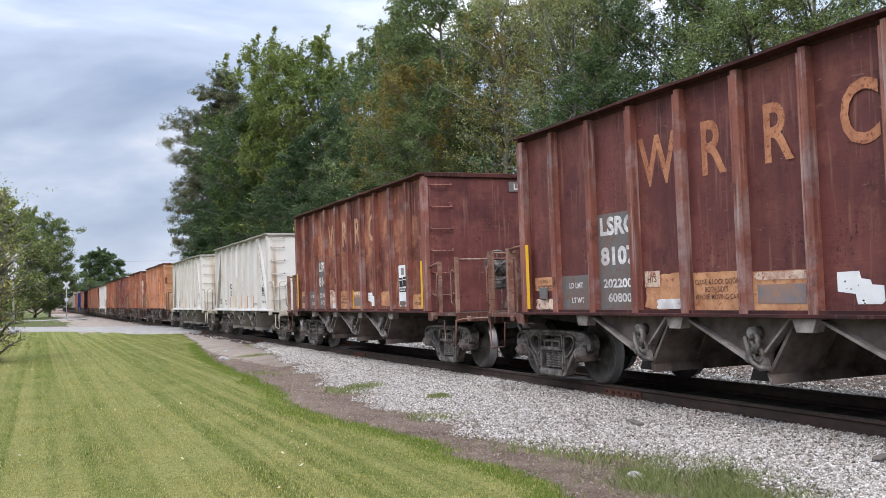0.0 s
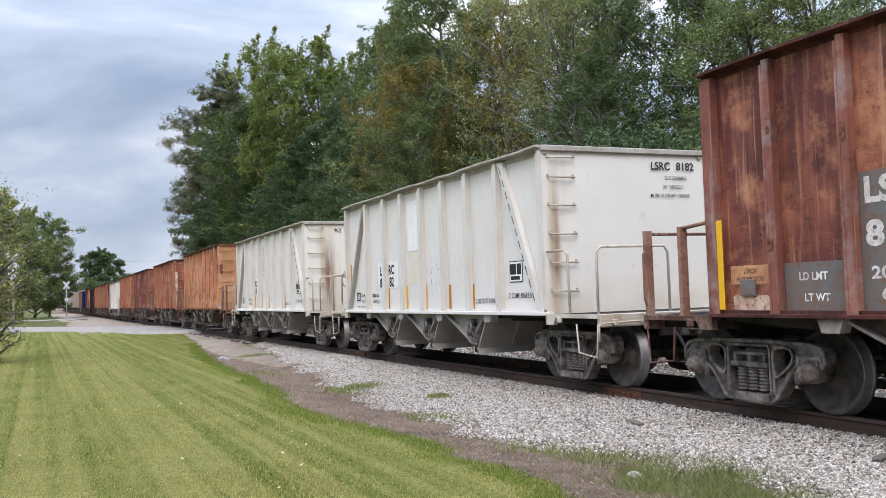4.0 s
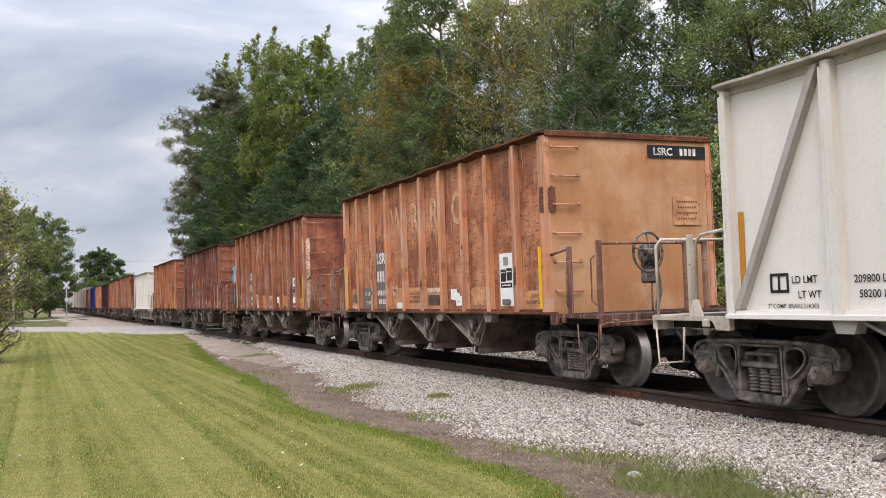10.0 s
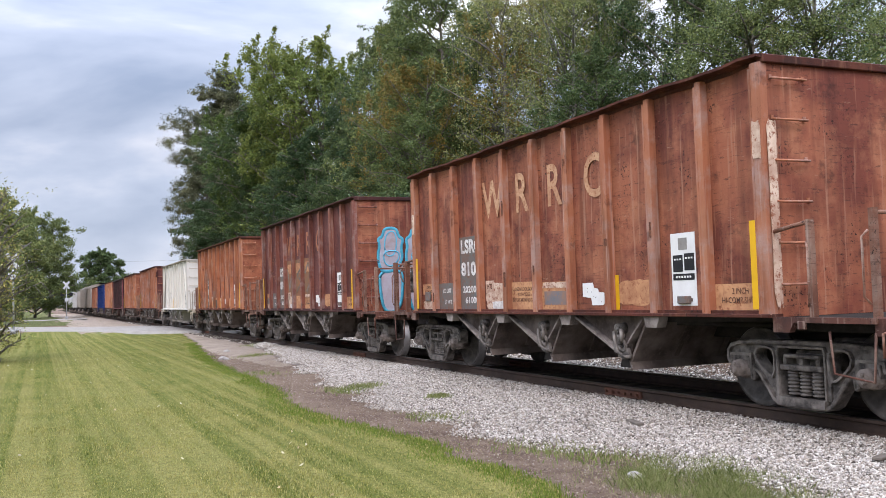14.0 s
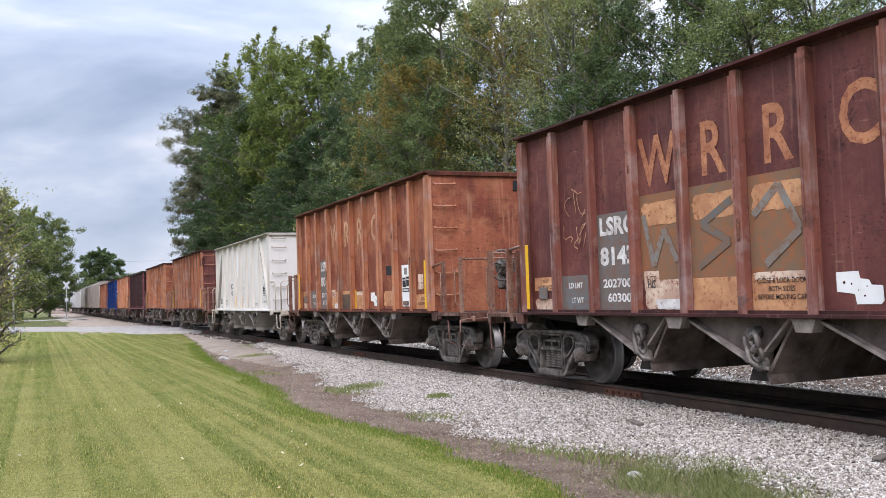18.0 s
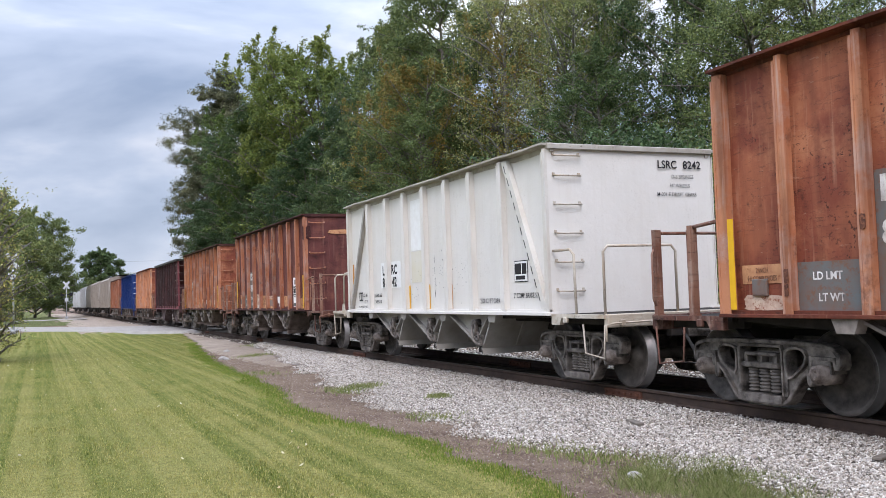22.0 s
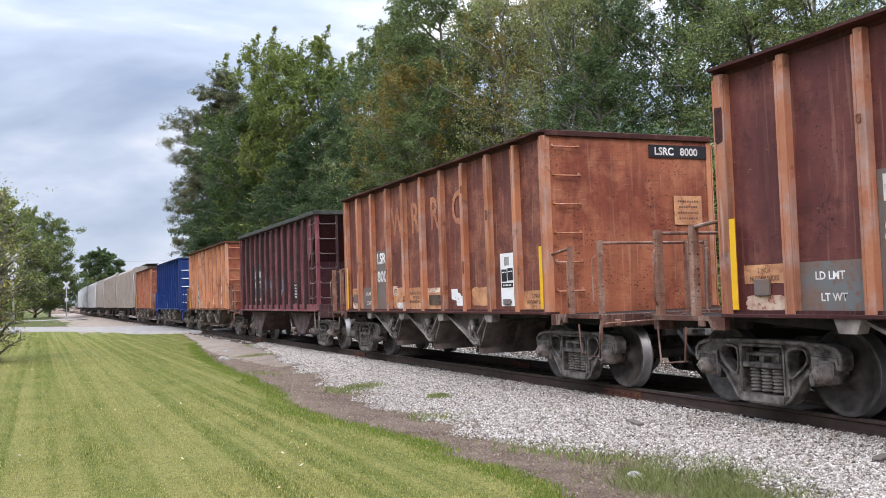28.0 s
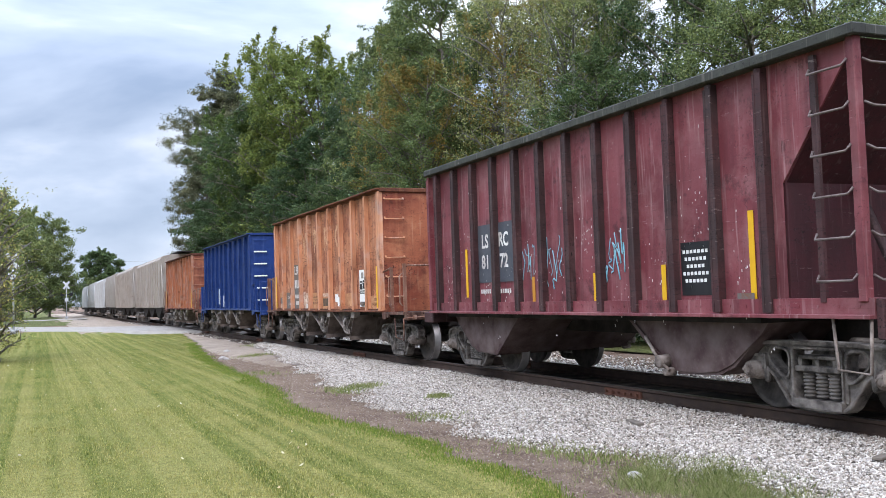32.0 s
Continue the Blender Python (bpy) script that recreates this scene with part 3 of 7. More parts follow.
def end_fittings(car, trim, y_body, y_sill, pipes=False, brake_wheel=False, rung_mat=None, bar_mat=None):
    """End platform, end sill, railings, ladder rungs and steps at both ends."""
    for s, turn in ((-1, 0), (1, 180)):
        m = pose(0, 0, 0, 0, 0, turn)
        key = f"{y_body:.2f}_{y_sill:.2f}"

        def platform(bm):
            quad_box(bm, -1.42, 1.42, -y_sill + 0.10, -y_body, 1.00, 1.045)
            for k in range(-2, 3):
                quad_box(bm, k * 0.6 - 0.05, k * 0.6 + 0.05, -y_sill + 0.1, -y_body, 0.90, 1.0)

        def sill(bm):
            quad_box(bm, -1.50, 1.50, -y_sill, -y_sill + 0.10, 0.88, 1.06, 0.012)

        def side_step(bm):
            slab(bm, [(-y_sill + 0.05, 1.055), (-y_body - 0.02, 1.055), (-y_body - 0.02, 0.90), (-y_body - 0.24, 0.90), (-y_body - 0.30, 1.0), (-y_sill + 0.05, 1.0)], "x", -1.53, -1.46)
            quad_box(bm, -1.55, -1.50, -y_body - 0.46, -y_body - 0.36, 0.93, 1.02, 0.012)
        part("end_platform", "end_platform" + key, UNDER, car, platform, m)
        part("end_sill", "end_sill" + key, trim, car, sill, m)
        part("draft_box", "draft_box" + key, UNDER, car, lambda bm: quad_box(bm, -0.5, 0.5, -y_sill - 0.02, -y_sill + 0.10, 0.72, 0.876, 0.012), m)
        for side in (1, -1):
            part("side_beam", "side_beam" + key + str(side), trim, car, (lambda bm, side=side: side_step(bm) if side > 0 else (side_step(bm), bmesh.ops.scale(bm, vec=(-1, 1, 1), verts=bm.verts), bmesh.ops.reverse_faces(bm, faces=bm.faces))), m)

        def stirrup(bm):
            tube(bm, [(-1.50, -y_sill + 0.62, 0.92), (-1.50, -y_sill + 0.58, 0.52), (-1.50, -y_sill + 0.12, 0.47), (-1.50, -y_sill + 0.08, 0.92)], 0.014, 6)
        part("step", "step" + key, trim, car, stirrup, m, "bent steel stirrup step")
        part("step", "step_far" + key, trim, car, lambda bm: (stirrup(bm), bmesh.ops.scale(bm, vec=(-1, 1, 1), verts=bm.verts), bmesh.ops.reverse_faces(bm, faces=bm.faces)), m, "bent steel stirrup step")

        def lever(bm):
            tube(bm, [(-1.56, -y_sill - 0.05, 0.70), (-1.56, -y_sill - 0.05, 0.92), (-1.44, -y_sill - 0.05, 0.94), (-0.45, -y_sill - 0.06, 0.96), (-0.30, -y_sill - 0.14, 0.92), (-0.06, -y_sill - 0.22, 1.0)], 0.014, 5)
            for x in (-1.30, -0.62):
                quad_box(bm, x - 0.03, x + 0.03, -y_sill - 0.08, -y_sill, 0.90, 0.99, 0.008)
        part("uncoupling_lever", "uncoupling_lever" + key, bar_mat or trim, car, lever, m, "bent rod uncoupling lever")
        if pipes:
            loop_rail = (
                lambda bm: tube(bm, [(-1.47, -y_body - 0.03, 1.98), (-1.47, -y_body - 0.50, 1.98), (-1.47, -y_body - 0.60, 1.90), (-1.47, -y_body - 0.62, 1.06)], 0.020, 7),
                lambda bm: tube(bm, [(-1.47, -y_sill + 0.10, 1.06), (-1.47, -y_sill + 0.10, 1.90), (-1.40, -y_sill + 0.10, 1.98), (-0.35, -y_sill + 0.10, 1.98), (-0.28, -y_sill + 0.10, 1.90), (-0.28, -y_sill + 0.10, 1.06)], 0.020, 7))
            post_list = ((-0.62, 0.03),)
        else:
            loop_rail = (
                lambda bm: tube(bm, [(-1.47, -y_body - 0.02, 1.93), (-1.47, -y_body - 0.52, 2.0)], 0.022, 6),
                lambda bm: tube(bm, [(-1.46, -y_sill + 0.08, 2.02), (0.35, -y_sill + 0.08, 2.02)], 0.020, 6),
                lambda bm: tube(bm, [(-1.51, -y_sill + 0.10, 1.86), (-1.56, -y_sill + 0.13, 1.80), (-1.56, -y_sill + 0.13, 1.25), (-1.51, -y_sill + 0.10, 1.18)], 0.012, 5),
                lambda bm: tube(bm, [(-1.51, -y_body - 0.50, 1.80), (-1.55, -y_body - 0.55, 1.75), (-1.55, -y_body - 0.55, 1.22), (-1.51, -y_body - 0.50, 1.16)], 0.012, 5))
            post_list = ((-1.46, 0.0), (-0.02, 0.0), (0.32, 0.0))
        for k, bar_of in enumerate(loop_rail):
            part("handrail", f"handrail{k}{key}{pipes}", bar_mat or trim, car, bar_of, m)

        def post(bm):
            slab(bm, [(-0.032, -0.028), (0.032, -0.028), (0.032, -0.018), (-0.022, -0.018), (-0.022, 0.028), (-0.032, 0.028)], "z", 1.05, 2.06)
        for px, py in post_list:
            part("rail_post", "rail_post", bar_mat or trim, car, post, m @ pose(px, -y_sill + 0.08, 0))
        if not pipes:
            part("rail_post", "rail_post", bar_mat or trim, car, post, m @ pose(-1.47, -y_body - 0.52, -0.04))

        def rung(bm):
            tube(bm, [(-1.40, 0.0, 0.0), (-1.40, -0.07, -0.015), (-0.96, -0.07, -0.015), (-0.96, 0.0, 0.0)], 0.014, 5)
            for x in (-1.40, -0.96):
                quad_box(bm, x - 0.018, x + 0.018, -0.02, 0.0, -0.012, 0.032)
        for z in (3.55, 3.12, 2.69, 2.26, 1.83, 1.40):
            if z < 3.5 or not pipes:
                part("ladder_rung", "ladder_rung", rung_mat or trim, car, rung, m @ pose(0, -y_body, z))
        if pipes:
            part("ladder_rung", "ladder_rung", rung_mat or trim, car, rung, m @ pose(0, -y_body, 3.42))
        build_coupler(car, s * y_sill, s, trim)
    rail_mat = bar_mat or trim
    if pipes:
        part("handrail", f"rear_loop{y_body:.2f}", rail_mat, car, lambda bm: tube(bm, [(-1.47, y_body + 0.03, 2.02), (-1.47, y_body + 0.50, 1.98), (-1.47, y_body + 0.60, 1.90), (-1.47, y_body + 0.62, 1.06)], 0.020, 7))
        part("handrail", f"rear_arch{y_sill:.2f}", rail_mat, car, lambda bm: tube(bm, [(-1.47, y_sill - 0.10, 1.06), (-1.47, y_sill - 0.10, 1.90), (-1.40, y_sill - 0.10, 1.98), (0.35, y_sill - 0.10, 1.98)], 0.020, 7))
        for px in (-0.98, -0.40):
            part("rail_post", "rear_flat_post", rail_mat, car, lambda bm: quad_box(bm, -0.04, 0.04, -0.03, 0.03, 1.05, 2.04, 0.01), pose(px, y_sill - 0.13, 0))
        part("rail_gusset", "rear_gusset", rail_mat, car, lambda bm: slab(bm, [(-0.12, 1.05), (0.12, 1.05), (0.04, 1.24), (-0.04, 1.24)], "x", -1.50, -1.475), pose(0, y_body + 0.62, 0), "cream steel foot gusset")
    else:
        part("handrail", f"rear_slope{y_body:.2f}", rail_mat, car, lambda bm: tube(bm, [(-1.47, y_body + 0.02, 2.12), (-1.47, y_body + 0.55, 2.08)], 0.022, 6))
        part("handrail", f"rear_rail{y_sill:.2f}", rail_mat, car, lambda bm: tube(bm, [(-1.46, y_sill - 0.10, 2.06), (0.40, y_sill - 0.10, 2.06)], 0.020, 6))
        part("handrail", f"rear_grab{y_sill:.2f}", rail_mat, car, lambda bm: tube(bm, [(-1.51, y_sill - 0.10, 1.86), (-1.56, y_sill - 0.13, 1.80), (-1.56, y_sill - 0.13, 1.25), (-1.51, y_sill - 0.10, 1.18)], 0.012, 5))
        for px, py in ((-1.46, y_sill - 0.10), (-0.95, y_sill - 0.12), (-1.47, y_body + 0.56), (-0.42, y_sill - 0.12)):
            part("rail_post", "rear_angle_post", rail_mat, car, lambda bm: (slab(bm, [(-0.045, -0.035), (0.045, -0.035), (0.045, -0.022), (-0.032, -0.022), (-0.032, 0.035), (-0.045, 0.035)], "z", 1.05, 2.10), quad_box(bm, -0.055, 0.055, -0.045, 0.045, 1.05, 1.07)), pose(px, py, 0))
    if brake_wheel:
        yw = -y_sill + 0.12

        def wheel(bm):
            n = 20
            ring = [(0.28 * math.cos(2 * math.pi * k / n), 0, 0.28 * math.sin(2 * math.pi * k / n)) for k in range(n + 1)]
            tube(bm, ring, 0.020, 6)
            for k in range(5):
                t = 2 * math.pi * k / 5 + 0.4
                tube(bm, [(0, -0.03, 0), (0.27 * math.cos(t), 0, 0.27 * math.sin(t))], 0.014, 5)
            lathe(bm, [(-0.07, 0.03), (-0.06, 0.055), (0.05, 0.055)], 12, (0, 0, 0), "y")
        part("brake_wheel", "brake_wheel", CAST if trim is GRIMY else trim, car, wheel, pose(-0.55, yw + 0.10, 1.90, 0, 0, 8), "round spoked hand brake wheel")

        def housing(bm):
            lathe(bm, [(0.0, 0.10), (0.02, 0.17), (0.10, 0.17), (0.14, 0.09)], 14, (0, 0, 0), "y")
            quad_box(bm, -0.10, 0.16, 0.04, 0.16, -0.42, 0.10, 0.03)
        part("brake_stand", "brake_stand", CAST if trim is GRIMY else trim, car, housing, pose(-0.46, yw + 0.14, 1.88))
        part("brake_lever", "brake_rod", CAST, car, lambda bm: (slab(bm, [(-0.34, 1.62), (-0.26, 1.62), (-0.22, 1.35), (-0.30, 1.08), (-0.36, 1.10), (-0.29, 1.36)], "y", yw + 0.24, yw + 0.26), tube(bm, [(-0.42, yw + 0.22, 1.5), (-0.42, yw + 0.22, 1.06)], 0.014, 5)), None, "dark steel brake lever and chain")


def centre_sill(car, y_sill, key):
    def make(bm):
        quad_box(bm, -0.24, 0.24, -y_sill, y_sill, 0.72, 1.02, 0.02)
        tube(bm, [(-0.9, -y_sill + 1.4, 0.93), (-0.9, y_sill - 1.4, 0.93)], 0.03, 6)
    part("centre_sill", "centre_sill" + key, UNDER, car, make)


def hopper_bays(car, gates, mat, edge_mat, rear, front):
    """Three transverse discharge hoppers under the body, with flanged edges, sloping sheets, lips, chutes, latches and sill brackets."""
    def bay(bm):
        slab(bm, [(1.10, 1.05), (-0.58, 1.05), (-0.20, 0.70), (-0.16, 0.55), (0.02, 0.57)], "x", -1.37, -1.33)
        slab(bm, [(1.10, 1.05), (-0.58, 1.05), (-0.20, 0.70), (-0.16, 0.55), (0.02, 0.57)], "x", 1.33, 1.37)
        slab(bm, [(1.12, 1.05), (1.07, 1.05), (-0.02, 0.56), (0.03, 0.56)], "x", -1.33, 1.33)

    def flange(bm):
        slab(bm, [(1.17, 1.05), (1.09, 1.05), (-0.07, 0.545), (0.01, 0.545)], "x", -1.47, -1.345)

    def front_flange(bm):
        slab(bm, [(-0.605, 1.05), (-0.56, 1.05), (-0.165, 0.68), (-0.20, 0.68)], "x", -1.46, -1.345)

    def slope(bm):
        slab(bm, [(-0.63, 1.05), (-0.59, 1.05), (-0.17, 0.46), (-0.21, 0.44)], "x", -1.41, 1.41)
        slab(bm, [(-0.21, 0.46), (-0.175, 0.46), (-0.215, 0.345), (-0.25, 0.345)], "x", -1.43, 1.43)

    def ridge(bm):
        slab(bm, [(-0.655, 1.05), (-0.632, 1.05), (-0.245, 0.48), (-0.275, 0.49)], "x", -0.035, 0.035)

    def chute(bm):
        slab(bm, [(0.16, 0.56), (-0.14, 0.56), (-0.165, 0.35), (0.25, 0.35)], "x", -1.28, 1.28)
        slab(bm, [(0.20, 0.585), (0.02, 0.60), (0.02, 0.575), (0.21, 0.56)], "x", -1.40, -1.28)

    def rivets(bm):
        for y, z in ((-0.235, 0.40), (-0.235, 0.375)):
            lathe(bm, [(-1.437, 0.012), (-1.43, 0.014)], 6, (0, y, z))

    def latch(bm):
        for y, z, r in ((-0.07, 0.80, 0.062), (-0.10, 0.66, 0.070)):
            ring = [(-1.47 - 0.02 * math.sin(6.283 * k / 12), y + r * math.cos(6.283 * k / 12), z + r * 1.15 * math.sin(6.283 * k / 12)) for k in range(13)]
            tube(bm, ring, 0.024, 6)
        lathe(bm, [(-1.50, 0.04), (-1.50, 0.062), (-1.36, 0.075)], 10, (0, -0.03, 0.88))
        lathe(bm, [(-1.50, 0.03), (-1.49, 0.05), (-1.36, 0.055)], 10, (0, 0.03, 0.60))
        tube(bm, [(-1.46, -0.03, 0.88), (-1.51, -0.14, 0.84), (-1.52, -0.16, 0.76), (-1.49, -0.10, 0.68)], 0.026, 6)
        tube(bm, [(-1.46, 0.10, 0.83), (-1.50, 0.03, 0.72), (-1.50, -0.02, 0.58), (-1.48, -0.12, 0.52), (-1.46, -0.26, 0.51)], 0.024, 6)
        slab(bm, [(0.03, 0.575), (-0.12, 0.64), (-0.20, 0.62), (-0.24, 0.50), (-0.10, 0.475), (0.02, 0.52)], "x", -1.465, -1.42)

    def bracket(bm):
        slab(bm, [(-0.165, 1.045), (0.165, 1.045), (0.105, 0.905), (-0.105, 0.905)], "x", -1.54, -1.515)
        for s in (-1, 1):
            slab(bm, [(s * 0.165, 1.045), (s * 0.145, 1.045), (s * 0.085, 0.905), (s * 0.105, 0.905)], "x", -1.515, -1.40)
        slab(bm, [(-0.105, 0.905), (0.105, 0.905), (0.105, 0.92), (-0.105, 0.92)], "x", -1.515, -1.40)
    for g in gates:
        b = part("hopper_bay", "hopper_bay", mat, car, bay, pose(0, g, 0))
        part("slope_sheet", "bay_slope", mat, b, slope)
        for x in (-0.75, 0.0, 0.75):
            part("bay_stiffener", "bay_ridge", mat, b, ridge, pose(x, 0, 0))
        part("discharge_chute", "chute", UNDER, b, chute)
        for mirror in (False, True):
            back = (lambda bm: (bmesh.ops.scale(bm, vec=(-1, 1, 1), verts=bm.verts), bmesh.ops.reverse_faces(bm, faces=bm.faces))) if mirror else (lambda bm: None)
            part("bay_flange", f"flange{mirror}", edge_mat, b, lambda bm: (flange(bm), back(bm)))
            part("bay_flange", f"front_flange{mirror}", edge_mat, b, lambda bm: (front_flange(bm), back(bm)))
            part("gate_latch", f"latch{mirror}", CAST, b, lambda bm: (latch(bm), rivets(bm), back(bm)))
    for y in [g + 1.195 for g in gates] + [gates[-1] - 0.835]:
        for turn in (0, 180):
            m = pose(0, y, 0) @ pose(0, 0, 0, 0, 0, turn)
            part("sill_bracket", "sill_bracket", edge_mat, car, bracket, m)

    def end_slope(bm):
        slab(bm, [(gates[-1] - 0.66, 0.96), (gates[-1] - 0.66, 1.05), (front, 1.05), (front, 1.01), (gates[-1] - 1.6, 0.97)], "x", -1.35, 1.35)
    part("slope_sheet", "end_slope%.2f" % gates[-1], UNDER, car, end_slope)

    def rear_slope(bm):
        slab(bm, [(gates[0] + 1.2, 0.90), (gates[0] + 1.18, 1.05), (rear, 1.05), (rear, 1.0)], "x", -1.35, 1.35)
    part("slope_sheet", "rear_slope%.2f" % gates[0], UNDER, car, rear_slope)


def side_panel_mesh(w, z0, z1, seed, dents):
    """One pressed side sheet, w wide, with shallow dents and bulges."""
    def make(bm):
        rnd = random.Random(seed)
        ox = rnd.uniform(0, 90)
        ny, nz = 7, 16
        grid = []
        for i in range(ny):
            row = []
            for j in range(nz):
                y, z = -w / 2 + w * i / (ny - 1), z0 + (z1 - z0) * j / (nz - 1)
                edge = min(1.0, 4 * min(i / (ny - 1), 1 - i / (ny - 1)), 4 * min(j / (nz - 1), 1 - j / (nz - 1)) + 0.2)
                d = max(0.0, 0.003 + noise.noise(Vector((ox, y * 1.6, z * 1.1))) * 0.022 + noise.noise(Vector((ox + 9, y * 4, z * 3))) * 0.009) * edge * dents
                row.append(bm.verts.new((-SKIN + d, y, z)))
            grid.append(row)
        for i in range(ny - 1):
            for j in range(nz - 1):
                f = bm.faces.new((grid[i][j], grid[i][j + 1], grid[i + 1][j + 1], grid[i + 1][j]))
                f.smooth = True
        back = [bm.verts.new((-SKIN + 0.03, y, z)) for y, z in ((-w / 2, z0), (w / 2, z0), (w / 2, z1), (-w / 2, z1))]
        bm.faces.new(back)
        bmesh.ops.recalc_face_normals(bm, faces=bm.faces)
        for f in bm.faces:
            if f.calc_center_median().x < -SKIN + 0.029 and f.normal.x > 0:
                f.normal_flip()
    return make


def rib_mesh(z0, z1, w=0.105):
    def make(bm):
        k = w / 2
        slab(bm, [(-SKIN + 0.002, -k), (-HALF + 0.02, -k), (-HALF, -k + 0.02), (-HALF, k - 0.02), (-HALF + 0.02, k), (-SKIN + 0.002, k)], "z", z0, z1)
        quad_box(bm, -HALF - 0.004, -HALF + 0.01, -k - 0.012, -k + 0.018, z0, z1 - 0.05)
        quad_box(bm, -HALF - 0.004, -HALF + 0.01, k - 0.018, k + 0.012, z0, z1 - 0.05)
    return make


def wavy_chord(half, z0, z1, seed, amp):
    """The top chord of one side, a folded rim with dents along its length."""
    def make(bm):
        rnd = random.Random(seed)
        o = rnd.uniform(0, 50)
        n = 36
        rings = []
        for i in range(n + 1):
            y = -half + 2 * half * i / n
            dz = amp * noise.noise(Vector((o, y * 0.9, 0))) + amp * 0.5 * noise.noise(Vector((o + 7, y * 3.1, 0)))
            dx = amp * noise.noise(Vector((o + 20, y * 0.7, 0)))
            prof = ((-HALF - 0.055, z1 - 0.03), (-HALF - 0.055, z1), (-SKIN + 0.05, z1 + 0.01), (-SKIN + 0.05, z0), (-SKIN - 0.012, z0), (-SKIN - 0.012, z1 - 0.045))
            rings.append([bm.verts.new((x + dx, y, z + dz)) for x, z in prof])
        for a, b in zip(rings, rings[1:]):
            for k in range(6):
                bm.faces.new((a[k], a[(k + 1) % 6], b[(k + 1) % 6], b[k]))
        bm.faces.new(rings[0])
        bm.faces.new(rings[-1][::-1])
        bmesh.ops.recalc_face_normals(bm, faces=bm.faces)
    return make


def load_mound(half, z):
    def make(bm):
        nx, ny = 14, 40
        grid = []
        for i in range(nx + 1):
            row = []
            for j in range(ny + 1):
                u, v = i / nx * 2 - 1, j / ny * 2 - 1
                x, y = u * 1.42, v * (half - 0.06)
                h = 0.46 * (1 - u * u) * (1 - abs(v) ** 6) * (0.75 + 0.25 * math.cos(v * 9.4)) - 0.30
                h += 0.05 * noise.noise(Vector((x * 3, y * 3, 1)))
                row.append(bm.verts.new((x, y, z + h)))
            grid.append(row)
        for i in range(nx):
            for j in range(ny):
                bm.faces.new((grid[i][j], grid[i + 1][j], grid[i + 1][j + 1], grid[i][j + 1]))
        quad_box(bm, -1.42, 1.42, -half + 0.08, half - 0.08, z - 0.8, z - 0.45)
    return make


def end_sheet_mesh(z0, z1):
    def make(bm):
        nx, nz = 12, 12
        grid = [[bm.verts.new((-1.50 + 3.0 * i / nx, -0.012 * abs(noise.noise(Vector((i * 0.5, j * 0.4, 3)))), z0 + (z1 - z0) * j / nz)) for j in range(nz + 1)] for i in range(nx + 1)]
        for i in range(nx):
            for j in range(nz):
                f = bm.faces.new((grid[i][j], grid[i + 1][j], grid[i + 1][j + 1], grid[i][j + 1]))
                f.smooth = True
        quad_box(bm, -1.50, 1.50, 0.002, 0.03, z0, z1)
    return make


def stone_hopper(y0, tint, look_of, rib_tint=None, load=True, brake=True, seed=0, dents=1.0, end_mat=None):
    """A rusty ten-panel open stone hopper; its middle stands at y0 when the clip begins."""
    car = tagged(new("hopper_car"), look_of, "freight car", "hopper cars of the train")
    car.matrix_basis = pose(XC, y0, 0)
    half, w, z0, z1 = 4.90, 0.98, 1.10, 3.72
    mat = RUST.get(tint, BLUE)
    rib_mat = RIBS.get(rib_tint or tint, BLUE)
    rim_mat = CHORD.get(tint, BLUE)
    trim = GRIMY if tint in RUST else BLUE
    for turn in (0, 180):
        m = pose(0, 0, 0, 0, 0, turn)
        for i in range(10):
            k = (i + seed * 3) % 7
            part("side_panel", f"side_panel_{k}_{dents}", mat, car, side_panel_mesh(w, z0, z1, k, dents), m @ pose(0, half - w * (i + 0.5), 0))
        for i in range(1, 10):
            part("rib", "rib", rib_mat, car, rib_mesh(z0 - 0.02, z1 - 0.01), m @ pose(0, half - w * i, 0))
        for y in (half - 0.06, -half + 0.06):
            part("corner_post", "corner_post", rib_mat, car, rib_mesh(z0 - 0.02, z1 - 0.01, 0.15), m @ pose(0, y, 0))
        part("top_chord", f"top_chord_{seed % 4}_{dents}", rim_mat, car, wavy_chord(half + 0.03, 3.70, 3.785, seed % 4, 0.038 if dents > 1.1 else 0.012), m)

        def sill(bm):
            quad_box(bm, -HALF - 0.03, -1.38, -half - 0.02, half + 0.02, 1.045, 1.085, 0.006)
            quad_box(bm, -HALF + 0.02, -1.38, -half, half, 1.085, 1.12)
        part("side_sill", "side_sill", rim_mat, car, sill, m)
        part("end_sheet", "end_sheet", end_mat or mat, car, end_sheet_mesh(1.05, 3.72), m @ pose(0, -half, 0))

        def rim(bm):
            quad_box(bm, -1.52, 1.52, -half - 0.05, -half + 0.05, 3.70, 3.79, 0.01)
        part("end_rim", "end_rim", rim_mat, car, rim, m)
    if load:
        part("stone_load", "stone_load", STONE_LOAD, car, load_mound(half, 3.72), None, "pale crushed stone heaped in the car")
    else:
        part("car_floor", "car_floor", UNDER, car, lambda bm: quad_box(bm, -1.43, 1.43, -half + 0.05, half - 0.05, 1.2, 1.3))
    hopper_bays(car, (2.03, 0.0, -2.03), BAY_RUST, FLANGE, half, -half)
    centre_sill(car, 6.25, "stone")
    end_fittings(car, trim, half, 6.25, False, brake, rib_mat, RAILING if tint in RUST else None)
    for y in (-4.84, 4.84):
        build_truck(car, y)
    return car


